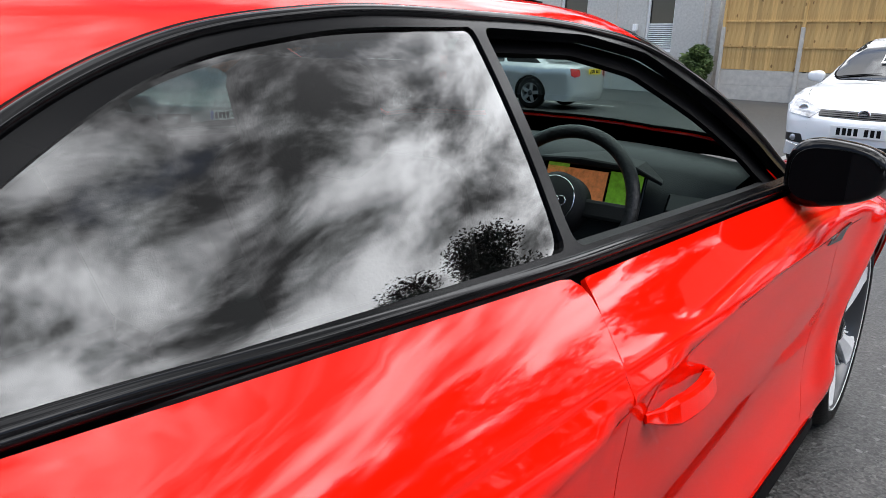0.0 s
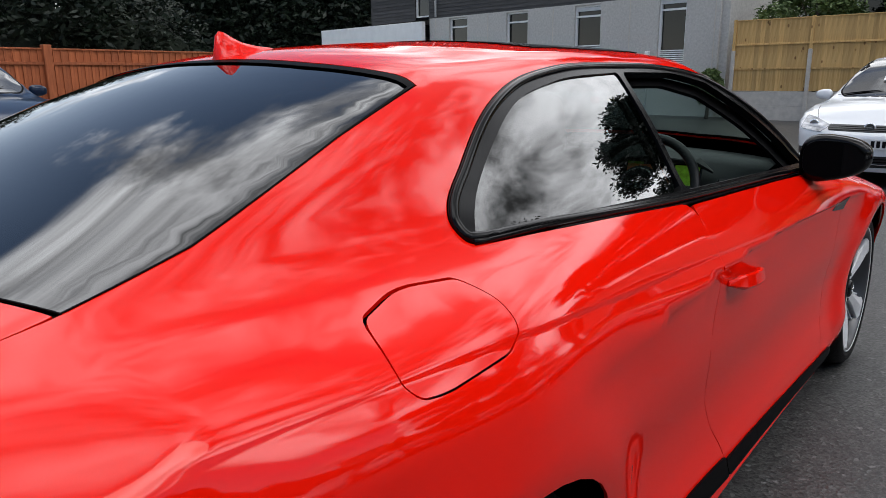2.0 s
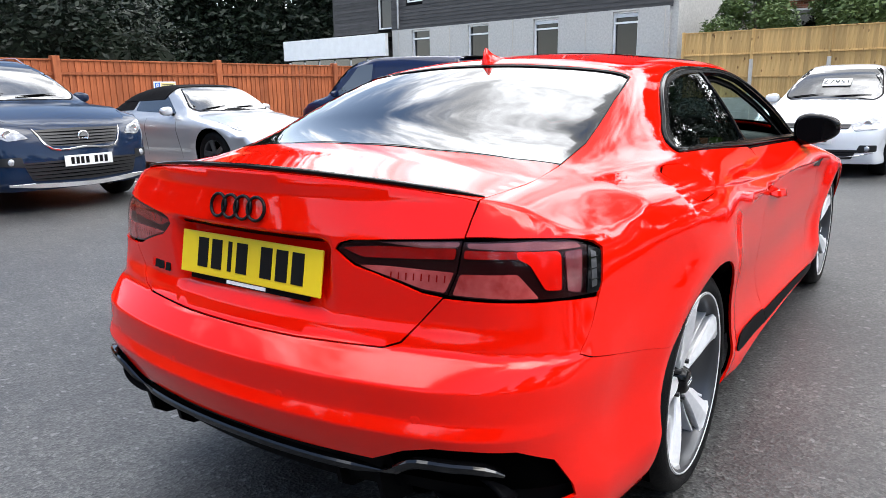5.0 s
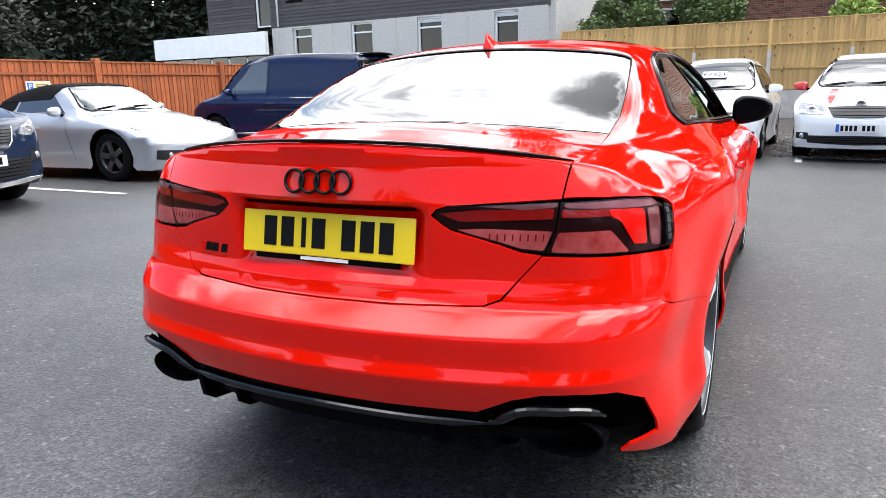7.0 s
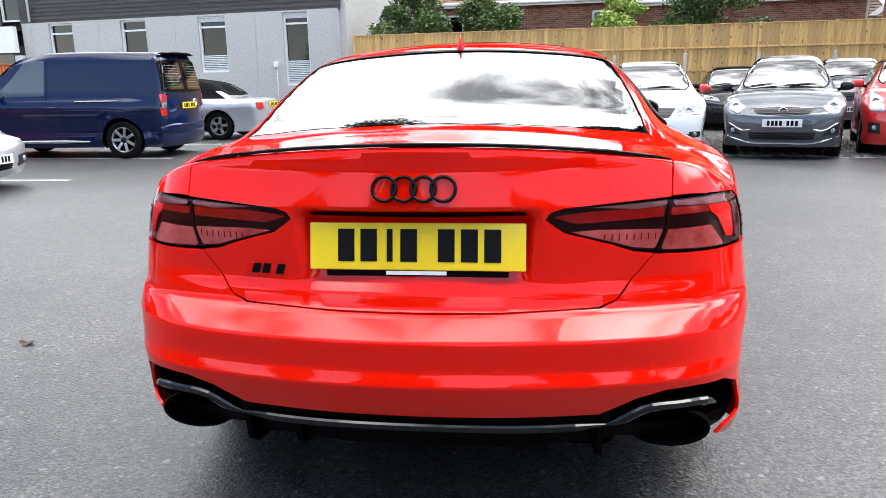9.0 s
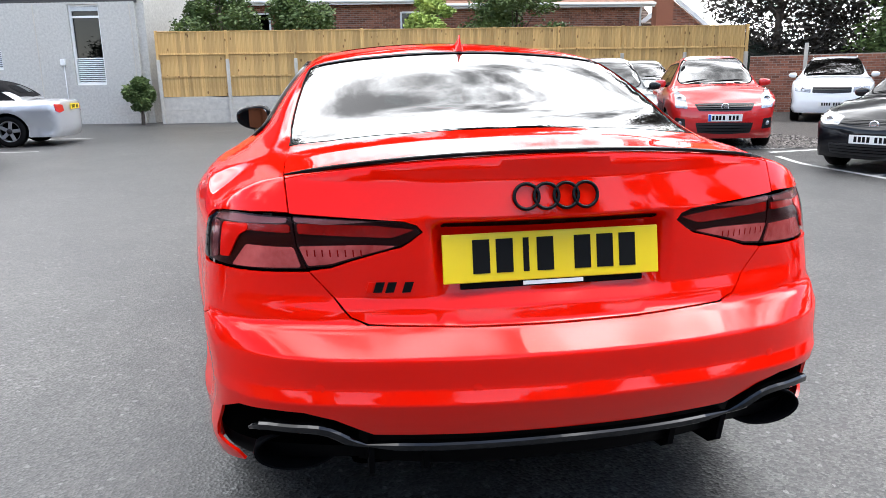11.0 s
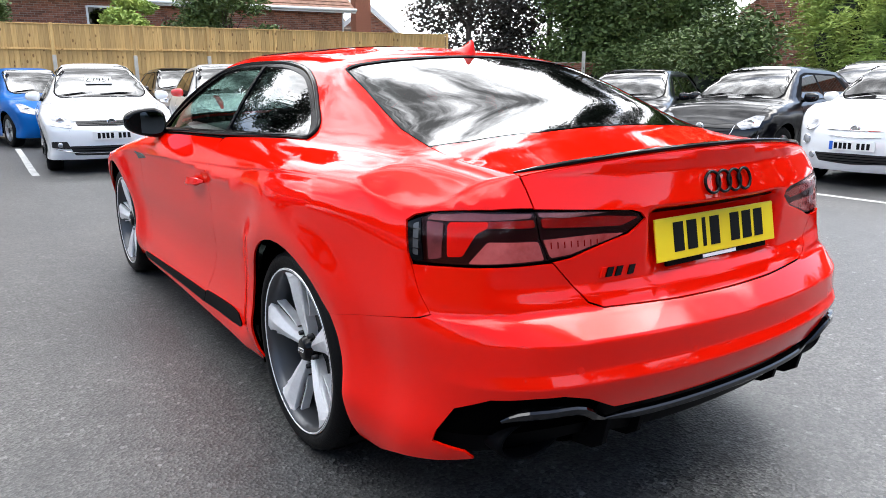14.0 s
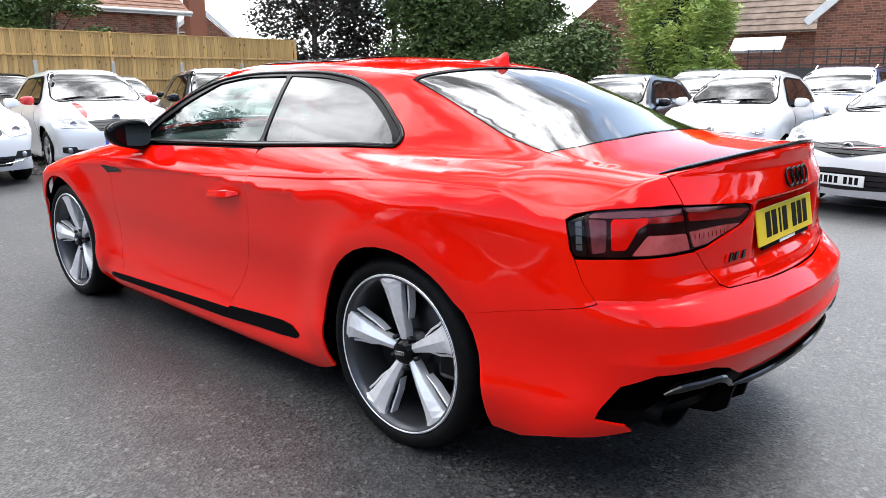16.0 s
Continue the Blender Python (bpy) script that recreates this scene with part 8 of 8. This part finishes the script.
cab = parked("silver_convertible", "silver convertible with a closed black fabric roof", facing(-8.05, 14.05, 90), S_CABRIO, SILVER_CAR, lamps=[[(0.50, 0.58), (0.50, 0.70), (0.78, 0.70), (0.78, 0.58)]], plate=0.42, tails=[[(0.50, 0.70), (0.52, 0.82), (0.82, 0.84), (0.84, 0.70), (0.66, 0.66)]], rear_plate=0.78,
       windows={"side": [(0.35, 0.90), (0.0, 1.18), (-0.45, 1.20), (-0.55, 0.92)], "front": [(0, 0.14), (0.50, 0.10), (0.66, 0.55), (0.60, 0.66), (0, 0.70)]}, roof_mat=(SOFT_TOP, (0.08, -1.45), [(0.05, 1.24), (-0.40, 1.27), (-0.62, 0.93), (-1.45, 0.92), (-1.15, 1.10), (-0.8, 1.25)]), wheel_mat=GREY_ALLOY)
patch("soft_top_window", S_CABRIO.top, [rounded([(-0.36, -1.15), (0.36, -1.15), (0.40, -1.38), (-0.40, -1.38)], 0.08)], CAR_GLASS, cab, lift=0.02, rim=0.004)

# row facing the coupe
parked("white_hatchback", "white five-door hatchback with black grille strip", facing(0.15, 10.35, 176), S_POLO, WHITE_CAR, lamps=[[(0.42, 0.68), (0.50, 0.60), (0.74, 0.64), (0.80, 0.78), (0.64, 0.76)]], grille=[[(0, 0.62), (0.42, 0.63), (0.44, 0.69), (0, 0.69)]],
       low_grille=[[(0, 0.24), (0.48, 0.25), (0.54, 0.37), (0, 0.37)]], fogs=[[(0.52, 0.33), (0.76, 0.35), (0.75, 0.43), (0.56, 0.43)]], chrome=[([(-0.72, 0.335), (-0.50, 0.29), (0.0, 0.28), (0.50, 0.29), (0.72, 0.335)], 0.012)], plate=0.50, badge=0.66, windows=hatch_windows(S_POLO), sign="\\u00a37951".encode().decode("unicode_escape"))
parked("white_hatchback", "white hatchback with red mirrors and a red bonnet stripe", facing(2.30, 10.60, 172), S_FABIA, WHITE_CAR, lamps=[[(0.40, 0.64), (0.42, 0.74), (0.76, 0.80), (0.78, 0.66)]], grille=[[(0, 0.60), (0.30, 0.61), (0.40, 0.74), (0, 0.76)]],
       low_grille=[[(0, 0.24), (0.60, 0.26), (0.62, 0.36), (0, 0.37)]], fogs=[[(0.58, 0.30), (0.76, 0.32), (0.76, 0.40), (0.60, 0.40)]], plate=0.47, badge=0.77, windows=hatch_windows(S_FABIA), mirror_mat=RED_CAR, blue=True, stripe=0.38)
parked("grey_hatchback", "grey compact hatchback with chrome lower trim", facing(4.42, 10.10, 162), S_MIRAGE, GREY_CAR, lamps=[[(0.50, 0.74), (0.60, 0.66), (0.76, 0.72), (0.78, 0.86), (0.66, 0.88)]], grille=[[(0, 0.64), (0.34, 0.66), (0.40, 0.71), (0, 0.73)]], low_grille=[[(0, 0.29), (0.42, 0.30), (0.44, 0.40), (0, 0.41)]],
       fogs=[[(0.52, 0.35), (0.76, 0.38), (0.76, 0.50), (0.62, 0.46)]], chrome=[([(0.72, 0.53), (0.50, 0.42), (0.40, 0.44)], 0.018), ([(-0.74, 0.34), (-0.45, 0.25), (0, 0.245), (0.45, 0.25), (0.74, 0.34)], 0.02), ([(-0.44, 0.73), (0, 0.75), (0.44, 0.73)], 0.014)], plate=0.53, badge=0.69, windows=hatch_windows(S_MIRAGE), mirror_mat=BLACK_CAR)
parked("red_hatchback", "red compact hatchback parked on gravel", facing(6.45, 10.05, 160), S_SWIFT, RED_CAR, lamps=[[(0.56, 0.66), (0.58, 0.84), (0.74, 0.98), (0.82, 0.92), (0.78, 0.68)]], grille=[[(0, 0.62), (0.40, 0.63), (0.46, 0.74), (0, 0.75)]], low_grille=[[(0, 0.26), (0.40, 0.28), (0.44, 0.44), (0, 0.45)]], fogs=[[(0.58, 0.34), (0.74, 0.36), (0.74, 0.52), (0.60, 0.50)]], plate=0.52, badge=0.69, windows=hatch_windows(S_SWIFT), blue=True)
# bays on the far side
parked("black_hatchback", "black five-door hatchback with alloy wheels", facing(8.25, 6.65, 116), S_GOLF, BLACK_CAR, lamps=[[(0.46, 0.62), (0.48, 0.72), (0.80, 0.78), (0.84, 0.68), (0.70, 0.62)]], grille=[[(0, 0.63), (0.46, 0.64), (0.46, 0.70), (0, 0.70)]], low_grille=[[(0, 0.24), (0.55, 0.25), (0.58, 0.38), (0, 0.39)]], plate=0.45, badge=0.63, windows=hatch_windows(S_GOLF))
parked("black_hatchback", "glossy black three-door hatchback with chrome grille frame", facing(8.75, 4.50, 98), S_DS, BLACK_CAR, lamps=[[(0.46, 0.70), (0.56, 0.62), (0.76, 0.66), (0.80, 0.80), (0.62, 0.80)]], grille=[[(0, 0.42), (0.36, 0.44), (0.44, 0.66), (0, 0.68)]], low_grille=[[(0, 0.24), (0.5, 0.26), (0.5, 0.33), (0, 0.34)]],
       chrome=[([(-0.46, 0.68), (-0.38, 0.42), (0, 0.40), (0.38, 0.42), (0.46, 0.68)], 0.02), ([(0.76, 0.56), (0.72, 0.36), (0.52, 0.34)], 0.018)], plate=0.52, badge=0.64, windows=hatch_windows(S_DS), slats=5)
fiat = parked("white_city_car", "small white retro city car with round lamps", facing(8.90, 2.45, 95), S_FIAT, WHITE_CAR, low_grille=[[(0, 0.28), (0.40, 0.30), (0.46, 0.40), (0, 0.41)]], chrome=[([(-0.34, 0.68), (0, 0.68), (0.34, 0.68)], 0.016), ([(-0.30, 0.61), (0, 0.60), (0.30, 0.61)], 0.012)], plate=0.50, badge=0.69, windows=hatch_windows(S_FIAT), blue=True)
for sg in (-1, 1):
    for x, z, r, nm in ((0.56, 0.73, 0.085, "headlamp"), (0.60, 0.55, 0.055, "running_lamp"), (0.50, 0.36, 0.035, "fog_lamp")):
        p, nn = S_FIAT.front([(x, z)])
        bm = lathe([(0.018, 0.0), (0.016, r * 0.7), (0.010, r), (0.0, r * 1.12)], 28, "z")
        bm.transform(Matrix.Translation(p[0] * (sg, 1, 1)) @ Vector(nn[0] * (sg, 1, 1)).to_track_quat("Z", "Y").to_matrix().to_4x4())
        l = part(nm, bm, LAMP_CLEAR, fiat, smooth=True)
        part("lamp_ring", tube([Matrix.Translation(p[0] * (sg, 1, 1)) @ Vector(nn[0] * (sg, 1, 1)).to_track_quat("Z", "Y").to_matrix().to_4x4() @ Vector((r * math.cos(a), r * math.sin(a), 0.008)) for a in np.linspace(0, math.tau, 28, endpoint=False)], 0.006, True, 6), CHROME, l)
parked("white_hatchback", "white hatchback with a black bar grille", facing(7.56, -0.24, 75), S_CLIO, WHITE_CAR, lamps=[[(0.38, 0.66), (0.52, 0.62), (0.78, 0.74), (0.80, 0.86), (0.58, 0.76)]], grille=[[(0, 0.58), (0.12, 0.60), (0.40, 0.66), (0.44, 0.70), (0.14, 0.72), (0, 0.74)]], low_grille=[[(0, 0.26), (0.56, 0.28), (0.52, 0.46), (0, 0.48)]], chrome=[([(-0.44, 0.71), (-0.15, 0.68), (0, 0.67), (0.15, 0.68), (0.44, 0.71)], 0.018)], plate=0.36, badge=0.67, windows=hatch_windows(S_CLIO))
# second rows
parked("blue_hatchback", "bright blue five-door hatchback by the pale fence", facing(-0.40, 15.05, 193), S_POLO, BRIGHT_BLUE_CAR, lamps=[[(0.46, 0.68), (0.52, 0.60), (0.76, 0.66), (0.80, 0.80), (0.64, 0.80)]], grille=[[(0, 0.52), (0.36, 0.54), (0.40, 0.64), (0, 0.65)]], windows=hatch_windows(S_POLO))
parked("black_hatchback", "black hatchback in the second row", facing(5.3, 16.4, 170), S_GOLF, BLACK_CAR, lamps=[[(0.46, 0.66), (0.50, 0.74), (0.80, 0.80), (0.82, 0.70)]], grille=[[(0, 0.46), (0.34, 0.48), (0.38, 0.62), (0, 0.63)]], chrome=[([(-0.4, 0.63), (0, 0.64), (0.4, 0.63)], 0.014)], windows=hatch_windows(S_GOLF))
parked("brown_hatchback", "dark brown car in the second row", facing(3.0, 16.9, 178), S_MIRAGE, BROWN_CAR, lamps=[[(0.46, 0.70), (0.50, 0.78), (0.78, 0.84), (0.80, 0.74)]], grille=[[(0, 0.50), (0.34, 0.52), (0.38, 0.66), (0, 0.67)]], windows=hatch_windows(S_MIRAGE))
parked("grey_suv", "grey SUV in the second row", facing(8.0, 16.6, 165), S_SUV, GREY_CAR, lamps=[[(0.52, 0.76), (0.60, 0.84), (0.86, 0.90), (0.88, 0.80)]], grille=[[(0, 0.62), (0.40, 0.64), (0.46, 0.82), (0, 0.83)]], windows=hatch_windows(S_SUV))
parked("white_suv", "white SUV with a dark grille in the second row", facing(12.9, 15.2, 143), S_SUV, WHITE_CAR, lamps=[[(0.46, 0.72), (0.46, 0.86), (0.80, 0.90), (0.82, 0.76)]], grille=[[(0, 0.70), (0.42, 0.72), (0.42, 0.86), (0, 0.86)]], windows=hatch_windows(S_SUV), rails=True)
parked("dark_suv", "dark grey SUV behind the black hatchback", facing(13.0, 4.9, 95), S_SUV, GREY_CAR, lamps=[[(0.46, 0.72), (0.46, 0.86), (0.80, 0.90), (0.82, 0.76)]], windows=hatch_windows(S_SUV))
parked("blue_suv", "blue SUV with a chrome grille in the second row", facing(13.2, 2.25, 92), S_SUV, MID_BLUE_CAR, lamps=[[(0.50, 0.76), (0.56, 0.86), (0.86, 0.92), (0.88, 0.80)]], grille=[[(0, 0.66), (0.38, 0.68), (0.46, 0.86), (0, 0.88)]], chrome=[([(-0.42, 0.80), (0, 0.80), (0.42, 0.80)], 0.03), ([(-0.40, 0.73), (0, 0.73), (0.40, 0.73)], 0.03)], windows=hatch_windows(S_SUV), rails=True)
